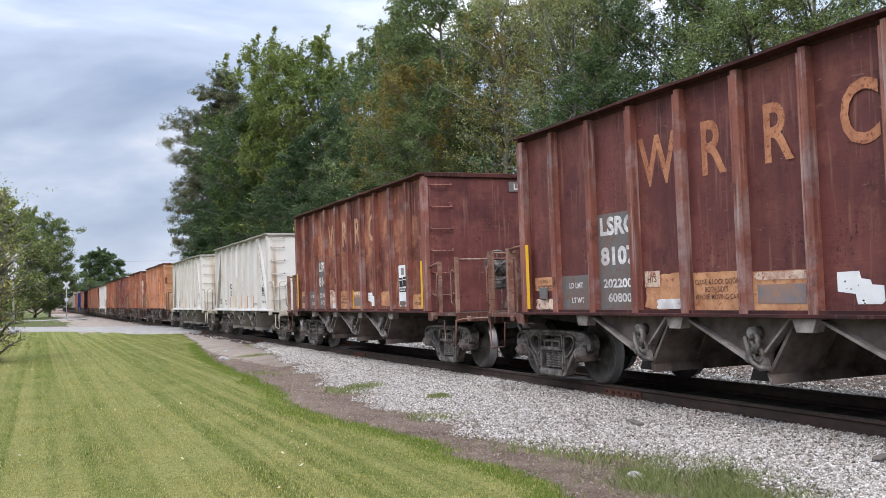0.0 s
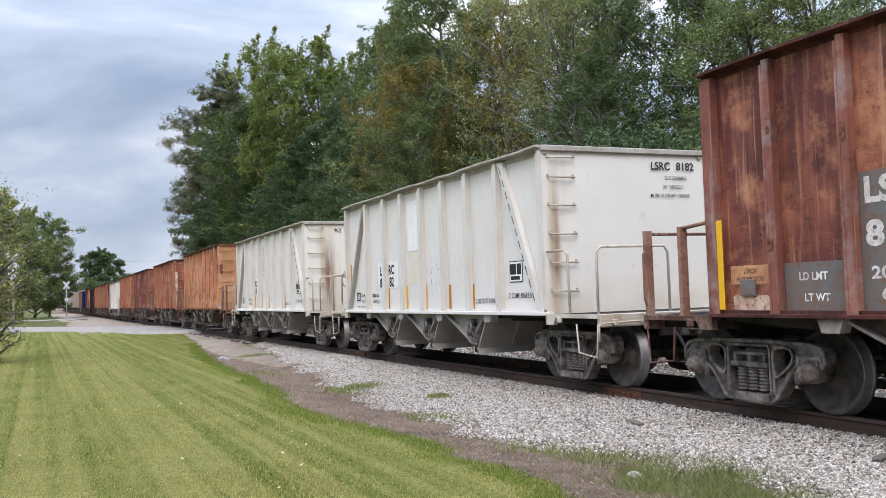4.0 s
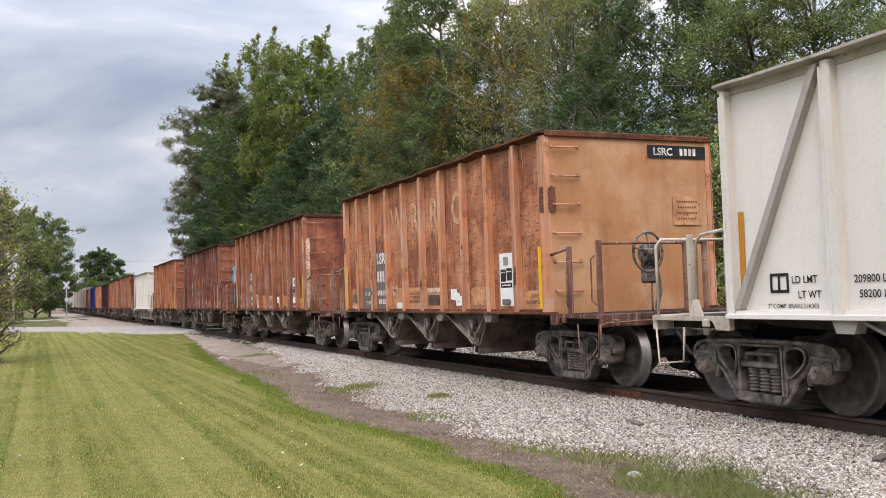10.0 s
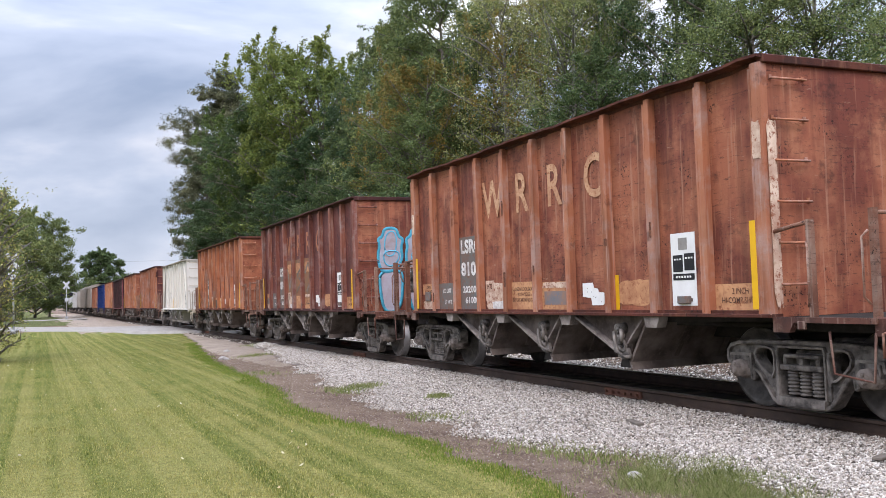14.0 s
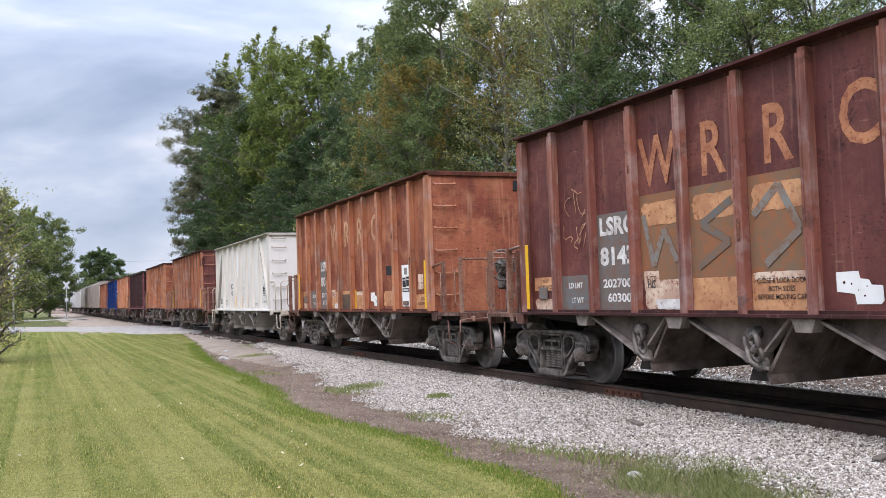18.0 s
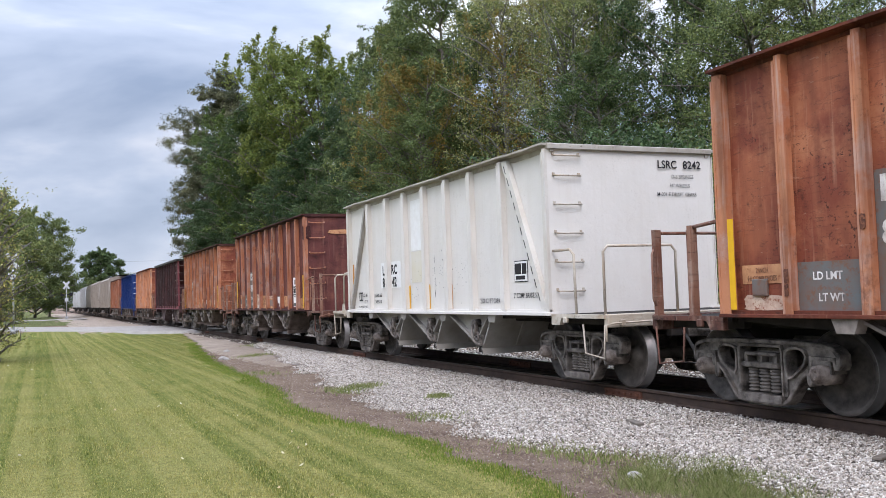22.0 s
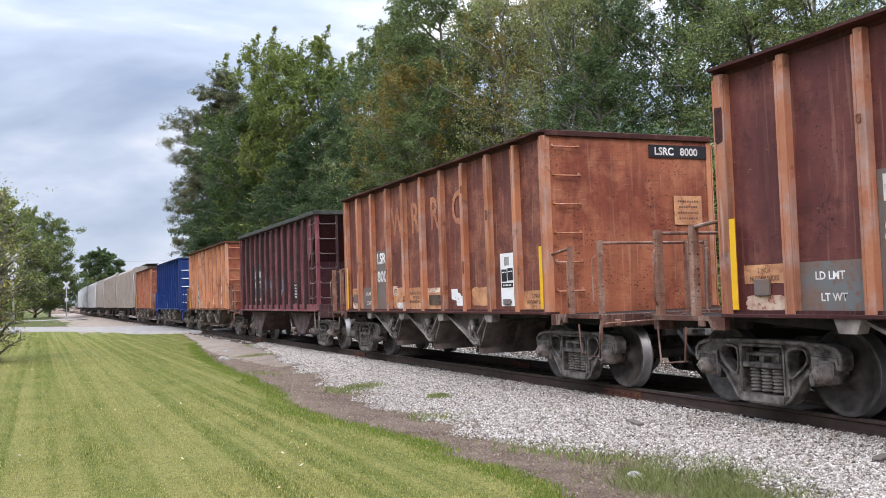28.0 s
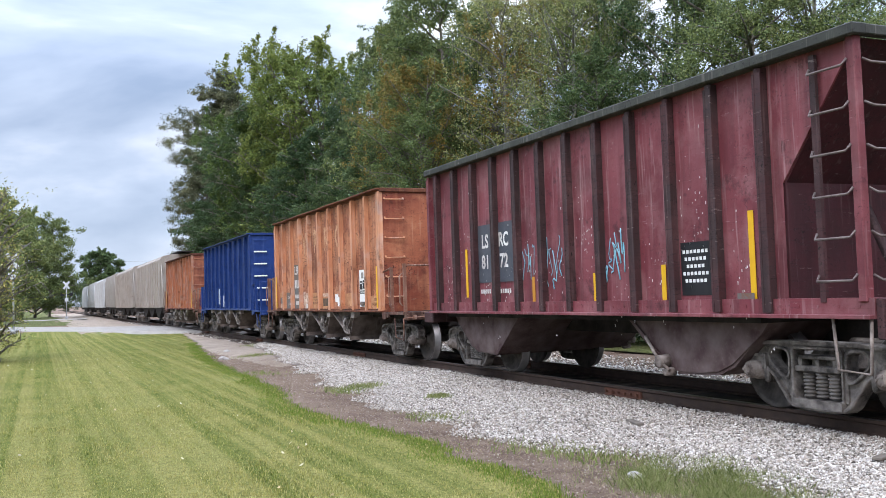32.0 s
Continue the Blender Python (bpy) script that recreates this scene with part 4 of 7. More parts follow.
def scorches(car, seed, count, mat):
    """Dark burnt spots and drips on the ribs."""
    rnd = random.Random(seed * 13 + 5)
    for k in range(count):
        i = rnd.randint(1, 9)
        z = rnd.choice((rnd.gauss(1.95, 0.25), rnd.uniform(1.3, 3.5)))
        flat("scorch_mark", rnd.uniform(0.035, 0.075), rnd.uniform(0.08, 0.26), mat, car, near_side(4.90 - 0.98 * i + rnd.uniform(-0.02, 0.02), z, -HALF - 0.0065), "dark burnt spot", 70 + k % 5)


def rust_markings(car, seed, letter_mat=None, number="", loads=("", ""), strips=(0.14,), spots=7, box=True, door_text=True):
    """Stencils, patches and reflectors of the rusty cars, on the side that faces the lawn and on the leading end."""
    rnd = random.Random(seed)
    x = -SKIN - 0.003
    letter_mat = letter_mat or LETTER
    for ch, y in zip("WRRC", (1.50, 0.50, -0.50, -1.56)):
        write("side_letter", ch, 0.62, letter_mat, car, near_side(y, 2.96, x), 0.82, 0.018, "large faded orange painted letter")
    scorches(car, seed, spots, SCORCH)
    # reporting plate on the third panel
    flat("stencil_plate", 0.86, 1.30, PLATE, car, near_side(2.45, 1.75, x), "grey painted plate with white stencils")
    write("stencil", "LSRC", 0.25, STENCIL, car, near_side(2.42, 2.23, x - 0.006), 1.12, 0.04)
    if number:
        write("stencil", number, 0.25, STENCIL, car, near_side(2.42, 1.83, x - 0.006), 1.25, 0.04)
        if loads[0]:
            write("stencil", loads[0], 0.12, STENCIL, car, near_side(2.45, 1.47, x - 0.006), 1.4, 0.03)
        if loads[1]:
            write("stencil", loads[1], 0.12, STENCIL, car, near_side(2.41, 1.28, x - 0.006), 1.4, 0.03)
    else:
        bars(4, 0.115, 0.24, 0.06, STENCIL, car, near_side(2.49, 1.83, x - 0.006), "number_bar")
        bars(6, 0.07, 0.11, 0.04, STENCIL, car, near_side(2.50, 1.47, x - 0.006), "number_bar")
        bars(5, 0.07, 0.11, 0.04, STENCIL, car, near_side(2.46, 1.28, x - 0.006), "number_bar")
    flat("stencil_plate", 0.84, 0.50, PLATE, car, near_side(3.44, 1.35, x), "grey painted plate with white stencils")
    write("stencil", "LD LMT", 0.08, STENCIL, car, near_side(3.48, 1.46, x - 0.006), 1.0, 0.025)
    write("stencil", "LT WT", 0.08, STENCIL, car, near_side(3.44, 1.25, x - 0.006), 1.0, 0.025)
    # low patches, one to a panel
    flat("paint_patch", 0.82, 0.46, PATCH if seed % 2 else PATCH_PALE, car, near_side(1.47, 1.34, x), "flaking cream and orange paint patch", seed * 7 + 1)
    flat("paint_patch", 0.30, 0.20, PATCH_PALE, car, near_side(1.70, 1.50, x - 0.004), "small cream stencil patch")
    write("stencil", "HTS", 0.085, FAINT_INK, car, near_side(1.70, 1.50, x - 0.009), 0.9, 0.02)
    flat("paint_patch", 0.50, 0.13, STENCIL, car, near_side(1.38, 1.19, x - 0.004), "worn white painted streak", seed * 3 + 4)
    flat("paint_patch", 0.85, 0.44, PATCH, car, near_side(0.49, 1.33, x), "faded orange paint patch")
    if door_text:
        for k, line in enumerate(("CLOSE & LOCK DOOR", "BOTH SIDES", "BEFORE MOVING CAR")):
            write("stencil", line, 0.058, FAINT_INK, car, near_side(0.52, 1.44 - 0.085 * k, x - 0.006), 0.9, 0.008)
    flat("paint_patch", 0.86, 0.42, PATCH, car, near_side(-0.49, 1.32, x), "faded orange paint patch")
    flat("paint_patch", 0.84, 0.09, PATCH_PALE, car, near_side(-0.49, 1.48, x - 0.004), "worn pale upper edge of the patch", seed * 2 + 9)
    if box:
        flat("paint_patch", 0.68, 0.20, rnd.choice((SLATE, OLD_BLACK)), car, near_side(-0.47, 1.29, x - 0.004), "worn dark painted box")

    def bits(bm):
        slab(bm, [(-0.26, 0.155), (0.00, 0.16), (0.02, 0.09), (0.12, 0.075), (0.14, 0.03), (0.27, 0.02), (0.275, -0.12), (0.24, -0.15), (-0.03, -0.15), (-0.05, -0.055), (-0.12, -0.045), (-0.26, -0.03)], "z", -0.002, 0.002)
    ragged = part("paint_patch", "white_bits", DECAL_WHITE, car, bits, near_side(-1.46, 1.33, x), "ragged white paint patch")

    def holes(bm):
        spot = random.Random(seed * 3)
        for k in range(6):
            a, b = spot.uniform(-0.22, 0.22), spot.uniform(-0.10, 0.10)
            b += 0.05 if a < 0 else -0.05
            r = spot.uniform(0.006, 0.017)
            slab(bm, [(a + r * spot.uniform(0.5, 1.2) * math.cos(q), b + r * spot.uniform(0.5, 1.2) * math.sin(q)) for q in (0, 1.05, 2.1, 3.14, 4.2, 5.25)], "z", 0.002, 0.0035)
    tagged(part("paint_wear", f"bit_holes_{seed}", CHORD["dark_red"], ragged, holes), kind="stuff")
    flat("paint_patch", 0.80, 0.34, PATCH, car, near_side(-2.45, 1.34, x), "faded orange paint patch", seed * 5 + 2)
    for y in strips:
        flat("reflector", 0.085, 0.47, YELLOW, car, near_side(y, 1.34, x - 0.006), "yellow reflective strip")
    board = flat("id_board", 0.45, 0.86, DECAL_WHITE, car, near_side(-3.43, 1.60, x), "white and black identification board")
    for a, b in ((-0.10, 0.07), (0.11, 0.085)):
        flat("decal", 0.18, 0.20, BLACK, board, Matrix.Translation((a, b, 0.004)))
    flat("decal", 0.39, 0.075, BLACK, board, Matrix.Translation((0, -0.09, 0.004)))
    bars(3, 0.03, 0.02, 0.02, DECAL_WHITE, board, Matrix.Translation((-0.10, 0.12, 0.0075)))
    bars(3, 0.03, 0.02, 0.02, DECAL_WHITE, board, Matrix.Translation((0.11, 0.13, 0.0075)))
    bars(6, 0.03, 0.025, 0.02, DECAL_WHITE, board, Matrix.Translation((0, -0.09, 0.0075)))
    flat("decal", 0.16, 0.14, BAY_PALE, board, Matrix.Translation((0.0, 0.30, 0.004)))
    part("tag_holder", "tag_box", PLATE, car, lambda bm: (quad_box(bm, -0.11, 0.11, -0.045, 0.045, -0.005, 0.035, 0.006), quad_box(bm, -0.135, 0.135, -0.02, 0.02, -0.005, 0.004)), near_side(-3.44, 1.24, x - 0.006), "grey metal tag holder")
    flat("paint_patch", 0.78, 0.30, PATCH, car, near_side(-4.36, 1.26, x), "faded orange brake shoe notice")
    for k, line in enumerate(("2 INCH", "HI-COMP SHOES")):
        write("stencil", line, 0.065, FAINT_INK, car, near_side(-4.38, 1.33 - 0.10 * k, x - 0.006), 0.9, 0.008)
    flat("reflector", 0.085, 0.93, YELLOW, car, near_side(-4.72, 1.60, -HALF - 0.007), "tall yellow reflective strip")
    flat("reflector", 0.09, 0.98, YELLOW, car, near_side(4.70, 1.62, -HALF - 0.007), "tall yellow reflective strip")
    flat("paint_patch", 0.60, 0.20, PATCH, car, near_side(4.36, 1.50, x), "faded orange brake shoe notice")
    for k, line in enumerate(("2 INCH", "HI-COMP SHOES")):
        write("stencil", line, 0.055, FAINT_INK, car, near_side(4.36, 1.54 - 0.085 * k, x - 0.006), 0.75, 0.008)
    flat("paint_patch", 0.60, 0.17, PATCH_PALE, car, near_side(4.36, 1.20, x), "flaking cream paint patch", seed + 31)
    part("tag_holder", "tag_square", PLATE, car, lambda bm: (quad_box(bm, -0.11, 0.11, -0.09, 0.09, -0.005, 0.03, 0.008), quad_box(bm, -0.085, 0.085, -0.065, 0.065, 0.03, 0.034)), near_side(4.38, 1.36, x - 0.006), "grey metal tag holder")
    # leading end
    y = -4.90 - 0.022
    flat("end_plate", 1.12, 0.20, BLACK if seed % 2 else PLATE, car, front_end(0.89, 3.53, y), "dark plate with white stencils")
    write("stencil", "LSRC", 0.125, STENCIL, car, front_end(0.62, 3.53, y - 0.004), 1.0, 0.03)
    if number:
        write("stencil", number, 0.125, STENCIL, car, front_end(1.10, 3.53, y - 0.004), 1.05, 0.03)
    else:
        bars(4, 0.055, 0.11, 0.03, STENCIL, car, front_end(1.10, 3.53, y - 0.004), "number_bar")
    flat("notice", 0.54, 0.46, PATCH, car, front_end(1.04, 2.60, y), "faded orange notice with black stencil lines")
    for k in range(4):
        bars(9 - k % 2, 0.028, 0.030, 0.018, FAINT_INK, car, front_end(1.04, 2.74 - k * 0.09, y - 0.004))


def spray_loop(bm, seed, w, h, turns=5, r=0.012):
    """Quick angular strokes and hooks, side by side, in one pass of a spray can each."""
    rnd = random.Random(seed)
    for i in range(turns):
        cx = -w / 2 + w * (i + 0.5) / turns
        top, low = h * rnd.uniform(0.15, 0.5), -h * rnd.uniform(0.15, 0.5)
        pts = [(cx + rnd.uniform(-0.5, 0.5) * w / turns, top, 0)]
        for k in range(rnd.randint(2, 4)):
            pts.append((cx + rnd.uniform(-0.9, 0.9) * w / turns, rnd.uniform(low, top), 0))
        pts.append((cx + rnd.uniform(-0.4, 0.4) * w / turns, low, 0))
        soft = [pts[0]]
        for a, b in zip(pts, pts[1:]):
            soft += [tuple(0.75 * p + 0.25 * q for p, q in zip(a, b)), tuple(0.25 * p + 0.75 * q for p, q in zip(a, b))]
        tube(bm, soft + [pts[-1]], r * rnd.uniform(0.6, 1.1), 4)
    bmesh.ops.scale(bm, vec=(1, 1, 0.15), verts=bm.verts)


def scribble(car, mat, at, seed, w, h, turns=5, r=0.012):
    part("spray_tag", f"scribble_{seed}_{w}_{h}_{r}", mat, car, lambda bm: spray_loop(bm, seed, w, h, turns, r), at, "loose looping spray paint scrawl")


def white_hopper(y0, look_of, seed, patch, end_mat, rib_mat=None):
    """A white eight-panel hopper with braced end panels."""
    car = tagged(new("hopper_car"), look_of, "freight car", "hopper cars of the train")
    car.matrix_basis = pose(XC, y0, 0)
    half, z0, z1 = 4.80, 1.10, 3.52
    edges = [4.80, 3.31, 2.13, 1.07, 0.0, -1.07, -2.13, -3.31, -4.80]
    for turn in (0, 180):
        m = pose(0, 0, 0, 0, 0, turn)
        for i in range(8):
            w = edges[i] - edges[i + 1]
            part("side_panel", f"white_panel_{w:.2f}_{(i + seed) % 4}", WHITE, car, side_panel_mesh(w, z0, z1, (i + seed) % 4 + 20, 0.6), m @ pose(0, (edges[i] + edges[i + 1]) / 2, 0))
        for y in edges[1:-1]:
            part("rib", "white_rib", rib_mat or WHITE_RIB, car, rib_mesh(z0 - 0.02, z1 - 0.01, 0.12), m @ pose(0, y, 0))
        for y in (half - 0.04, -half + 0.04):
            part("corner_post", "white_corner", WHITE_RIB, car, rib_mesh(z0 - 0.02, z1 - 0.01, 0.08), m @ pose(0, y, 0))
        for s in (-1, 1):
            def brace(bm, s=s):
                a, b = s * 3.40, s * 4.72
                w = 0.09 if s > 0 else 0.17
                slab(bm, [(a, 3.50), (a + s * w, 3.50), (b, 1.13), (b - s * w, 1.13)], "x", -SKIN - 0.092, -SKIN - 0.002)
            # rear braces get the grey with shading painted in, front ones stay white
            part("diagonal_brace", f"brace_{s}", BRACE if s * (1 if turn == 0 else -1) > 0 else WHITE_RIB, car, brace, m)
        if turn == 0:
            def slots(bm):
                for k in range(11):
                    u = 0.06 + 0.086 * k
                    y, z = -3.40 - 0.095 - 1.13 * u, 3.50 - 2.37 * u
                    slab(bm, [(y + 0.055, z + 0.06), (y + 0.072, z + 0.06), (y + 0.015, z - 0.07), (y - 0.002, z - 0.07)], "x", -SKIN - 0.096, -SKIN - 0.0915)
            tagged(part("slot_line", "brace_slots", BLACK, car, slots), kind="stuff")
        part("top_chord", f"white_chord_{seed}", WHITE_RIM, car, wavy_chord(half + 0.03, 3.46, 3.585, seed, 0.022), m)

        def sill(bm):
            quad_box(bm, -HALF - 0.03, -1.38, -half - 0.02, half + 0.02, 1.03, 1.085, 0.006)
            quad_box(bm, -HALF + 0.02, -1.38, -half, half, 1.085, 1.12)
        part("side_sill", "white_sill", WHITE, car, sill, m)
        part("end_sheet", "white_end_sheet", end_mat, car, end_sheet_mesh(1.05, 3.52), m @ pose(0, -half, 0))

        def rim(bm):
            quad_box(bm, -1.52, 1.52, -half - 0.06, -half + 0.05, 3.50, 3.585, 0.01)
        part("end_rim", "white_end_rim", WHITE_RIM, car, rim, m)
    part("stone_load", "white_stone_load", STONE_LOAD, car, load_mound(half, 3.56), None, "pale crushed stone heaped in the car")
    hopper_bays(car, (2.03, 0.0, -2.03), BAY_GREY, BAY_PALE, half, -half)
    centre_sill(car, 6.25, "stone")
    end_fittings(car, TRIM_WHITE, half, 6.25, True, seed == 2)
    for y in (-4.84, 4.84):
        build_truck(car, y)
    x = -SKIN - 0.003
    # white renumbering patches beside the ribs, black stencils
    flat("paint_patch", 0.50, 0.56, DECAL_WHITE, car, near_side(2.46, 1.85, x), "fresh white paint patch")
    flat("paint_patch", 0.56, 0.56, DECAL_WHITE, car, near_side(1.77, 1.85, x), "fresh white paint patch")
    for text, y, z in (("LS", 2.47, 1.95), ("RC", 1.87, 1.96), (patch[3][:2], 2.47, 1.69), (patch[3][2:], 1.87, 1.70)):
        write("stencil", text, 0.215, BLACK, car, near_side(y, z, x - 0.005), 0.98, 0.04)
    write("stencil", "LD LMT", 0.075, BLACK, car, near_side(3.78, 1.43, x - 0.005), 0.95, 0.01)
    write("stencil", "LT WT", 0.075, BLACK, car, near_side(3.72, 1.28, x - 0.005), 0.95, 0.01)
    write("stencil", patch[0], 0.075, BLACK, car, near_side(2.93, 1.42, x - 0.005), 0.95, 0.01)
    write("stencil", patch[1], 0.075, BLACK, car, near_side(2.90, 1.28, x - 0.005), 0.95, 0.01)
    write("stencil", "2\" COMP. BRAKE SHOES", 0.05, BLACK, car, near_side(3.95, 1.165, x - 0.005), 0.95, 0.005)
    def frame_box(bm):
        for a, b, c, d in ((-0.13, 0.13, 0.05, 0.08), (-0.13, -0.10, -0.10, 0.05), (0.10, 0.13, -0.10, 0.05), (-0.13, 0.13, -0.12, -0.09), (-0.02, 0.01, -0.1, 0.05)):
            quad_box(bm, a, b, c, d, -0.001, 0.001)
    part("stencil", "stencil_box", BLACK, car, frame_box, near_side(4.12, 1.42, x - 0.004))
    if patch[2]:
        flat("paint_patch", 0.70, 1.02, DECAL_WHITE, car, near_side(0.50, 2.80, x), "fresh white paint patch")
        flat("paint_patch", 0.70, 0.62, plain_cream, car, near_side(0.50, 1.96, x), "yellowed cream primer patch")
    for k, y in enumerate((0.52, -0.55, -1.62)):
        scuffs(car, y, 1.70 + 0.06 * k, seed * 10 + k)
    write("stencil", "2100 CU FT CAPACITY", 0.085, BLACK, car, near_side(-2.78, 1.26, x - 0.005), 0.80, 0.01)
    write("stencil", "2\" COMP. BRAKE SHOES", 0.085, BLACK, car, near_side(-4.02, 1.34, x - 0.005), 0.80, 0.01)
    board = flat("id_board", 0.44, 0.34, BLACK, car, near_side(-3.80, 1.72, x), "black identification board")
    flat("decal", 0.41, 0.31, DECAL_WHITE, board, Matrix.Translation((0, 0, 0.003)))
    flat("decal", 0.20, 0.17, BLACK, board, Matrix.Translation((-0.09, 0.04, 0.006)))
    flat("decal", 0.14, 0.17, BLACK, board, Matrix.Translation((0.11, 0.04, 0.006)))
    flat("decal", 0.30, 0.06, BLACK, board, Matrix.Translation((-0.02, -0.10, 0.006)))
    for y in (0.98, -0.05):
        flat("reflector", 0.085, 0.47, YELLOW, car, near_side(y, 1.36, x - 0.006), "yellow reflective strip")
    for y in patch[4]:
        flat("reflector", 0.085, 0.46, AMBER, car, near_side(y, 1.34, x - 0.004), "amber reflective strip")
    flat("reflector", 0.085, 0.92, AMBER, car, near_side(-4.66, 1.66, x - 0.006), "tall amber reflective strip")
    flat("reflector", 0.085, 0.92, AMBER, car, near_side(4.64, 1.72, x - 0.006), "tall amber reflective strip")
    for k, t in enumerate(("D-5 SPRINGS", "36\" WHEELS", "M-901-E DRAFT GEARS")):
        write("stencil", t, 0.06, BLACK, car, front_end(0.95 - 0.06 * k, 3.13 - k * 0.14, -half - 0.024), 0.9, 0.005)
    write("stencil", "LSRC", 0.13, BLACK, car, front_end(0.66, 3.32, -half - 0.024), 0.95, 0.02)
    write("stencil", patch[3], 0.13, BLACK, car, front_end(1.14, 3.32, -half - 0.024), 1.0, 0.02)
    return car


def scuffs(car, y, z, seed, n=26, mat=None, tall=1.0):
    """A cluster of small chips and scratches in the paint."""
    def make(bm):
        rnd = random.Random(seed)
        for k in range(n):
            a, b = rnd.gauss(0, 0.18), rnd.gauss(0, 0.22)
            s = rnd.uniform(0.0025, 0.006)
            quad_box(bm, a - s, a + s, b * tall - s, b * tall + s * tall * rnd.uniform(1, 3), -0.001, 0.001)
        if seed % 2 and tall == 1.0:
            for k in range(4):
                quad_box(bm, -0.22, -0.213, 0.25 - k * 0.22, 0.38 - k * 0.22, -0.001, 0.001)
    tagged(part("paint_wear", f"paint_chips_{seed}_{n}", mat or BLACK, car, make, near_side(y, z, -SKIN - 0.004)), kind="stuff")


plain_cream = plain("yellowed_primer", (0.60, 0.555, 0.43), (0.63, 0.605, 0.55), 3.0, 0.6, 0, 0.05, 0.7)


def maroon_hopper(y0):
    """A maroon ribbed hopper with a sloping leading end behind an open ladder frame."""
    car = tagged(new("hopper_car"), "faded maroon ribbed hopper car with dark ribs and cyan spray tags", "freight car", "hopper cars of the train")
    car.matrix_basis = pose(XC, y0, 0)
    rear, front, nose, z0, z1 = 4.12, -5.05, -6.15, 1.12, 3.66
    for turn in (0, 180):
        flip = (lambda bm: None) if turn == 0 else (lambda bm: (bmesh.ops.scale(bm, vec=(-1, 1, 1), verts=bm.verts), bmesh.ops.reverse_faces(bm, faces=bm.faces)))
        ribs = [-4.84 + 0.78 * k for k in range(12)]
        edges = [front] + ribs + [rear]
        for i, (a, b) in enumerate(zip(edges, edges[1:])):
            k = i % 5
            part("side_panel", f"maroon_panel_{k}_{turn}_{b - a:.2f}", MAROON, car, lambda bm, k=k: (side_panel_mesh(b - a, z0, z1, k + 40, 0.7)(bm), flip(bm)), pose(0, (a + b) / 2, 0))
        for y in ribs:
            part("rib", f"maroon_rib_{turn}", MAROON_DARK, car, lambda bm: (rib_mesh(z0 - 0.02, z1 - 0.02, 0.10)(bm), flip(bm)), pose(0, y, 0))
        part("corner_post", f"maroon_corner_{turn}", MAROON, car, lambda bm: (rib_mesh(z0 - 0.02, z1 - 0.02, 0.07)(bm), flip(bm)), pose(0, rear - 0.03, 0))

        def gusset(bm):
            slab(bm, [(front, 2.42), (front, 3.66), (nose + 0.1, 3.66)], "x", -SKIN - 0.002, -SKIN + 0.02)
            flip(bm)
        part("end_gusset", f"gusset_{turn}", MAROON, car, gusset)

        def sill(bm):
            quad_box(bm, -HALF - 0.03, -1.38, nose, rear, 1.045, 1.085, 0.006)
            quad_box(bm, -HALF + 0.04, -1.38, nose, rear, 1.085, 1.24)
            for k in range(40):
                yy = nose + 0.15 + k * 0.25
                quad_box(bm, -HALF + 0.032, -HALF + 0.04, yy, yy + 0.025, 1.15, 1.175)
            flip(bm)
        part("side_sill", f"maroon_sill_{turn}", MAROON, car, sill)

        def chord(bm):
            quad_box(bm, -HALF - 0.05, -SKIN + 0.05, nose, rear + 0.03, 3.66, 3.77, 0.012)
            flip(bm)
        part("top_chord", f"maroon_chord_{turn}", MAROON_RIM, car, chord)

        def posts(bm):
            quad_box(bm, -HALF + 0.02, -HALF + 0.12, nose + 0.06, nose + 0.16, 1.2, 3.68, 0.01)
            flip(bm)
        part("end_post", f"end_post_{turn}", MAROON, car, posts)

        def ladder_bar(bm):
            quad_box(bm, -HALF + 0.03, -HALF + 0.07, nose + 0.55, nose + 0.62, 1.2, 3.6)
            flip(bm)
        part("ladder_post", f"ladder_post_{turn}", MAROON_DARK, car, ladder_bar)
        for k in range(6):
            def grab(bm):
                x = -HALF + 0.01
                tube(bm, [(x, nose + 0.14, 0.06), (x - 0.05, nose + 0.16, 0.0), (x - 0.05, nose + 0.58, 0.0), (x, nose + 0.60, 0.06)], 0.013, 5)
                flip(bm)
            part("ladder_rung", f"maroon_rung_{turn}", WIRE, car, grab, pose(0, 0, 1.40 + 0.40 * k))
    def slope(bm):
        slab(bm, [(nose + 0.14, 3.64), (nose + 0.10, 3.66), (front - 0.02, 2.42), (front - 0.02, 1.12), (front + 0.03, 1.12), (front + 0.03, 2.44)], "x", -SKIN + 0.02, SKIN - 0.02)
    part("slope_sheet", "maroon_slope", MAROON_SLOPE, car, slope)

    part("end_chord", "maroon_end_chord", MAROON_RIM, car, lambda bm: quad_box(bm, -HALF + 0.11, HALF - 0.11, nose - 0.004, nose + 0.1, 3.665, 3.764, 0.01))
    part("end_sheet", "maroon_end_sheet", MAROON, car, lambda bm: quad_box(bm, -SKIN, SKIN, rear - 0.03, rear, 1.12, 3.72))
    for side in (-1, 1):
        part("end_brace", f"maroon_brace{side}", MAROON_DARK, car, lambda bm: tube(bm, [(side * 0.5, front - 0.05, 2.4), (side * 0.9, nose + 0.1, 1.1)], 0.05, 4))
    for k in range(6):
        def rung(bm):
            tube(bm, [(-1.44, nose + 0.05, 0.05), (-1.42, nose - 0.03, 0), (-1.0, nose - 0.03, 0), (-0.98, nose + 0.05, 0.05)], 0.013, 5)
        part("ladder_rung", "maroon_end_rung", WIRE, car, rung, pose(0, 0, 1.40 + 0.40 * k))
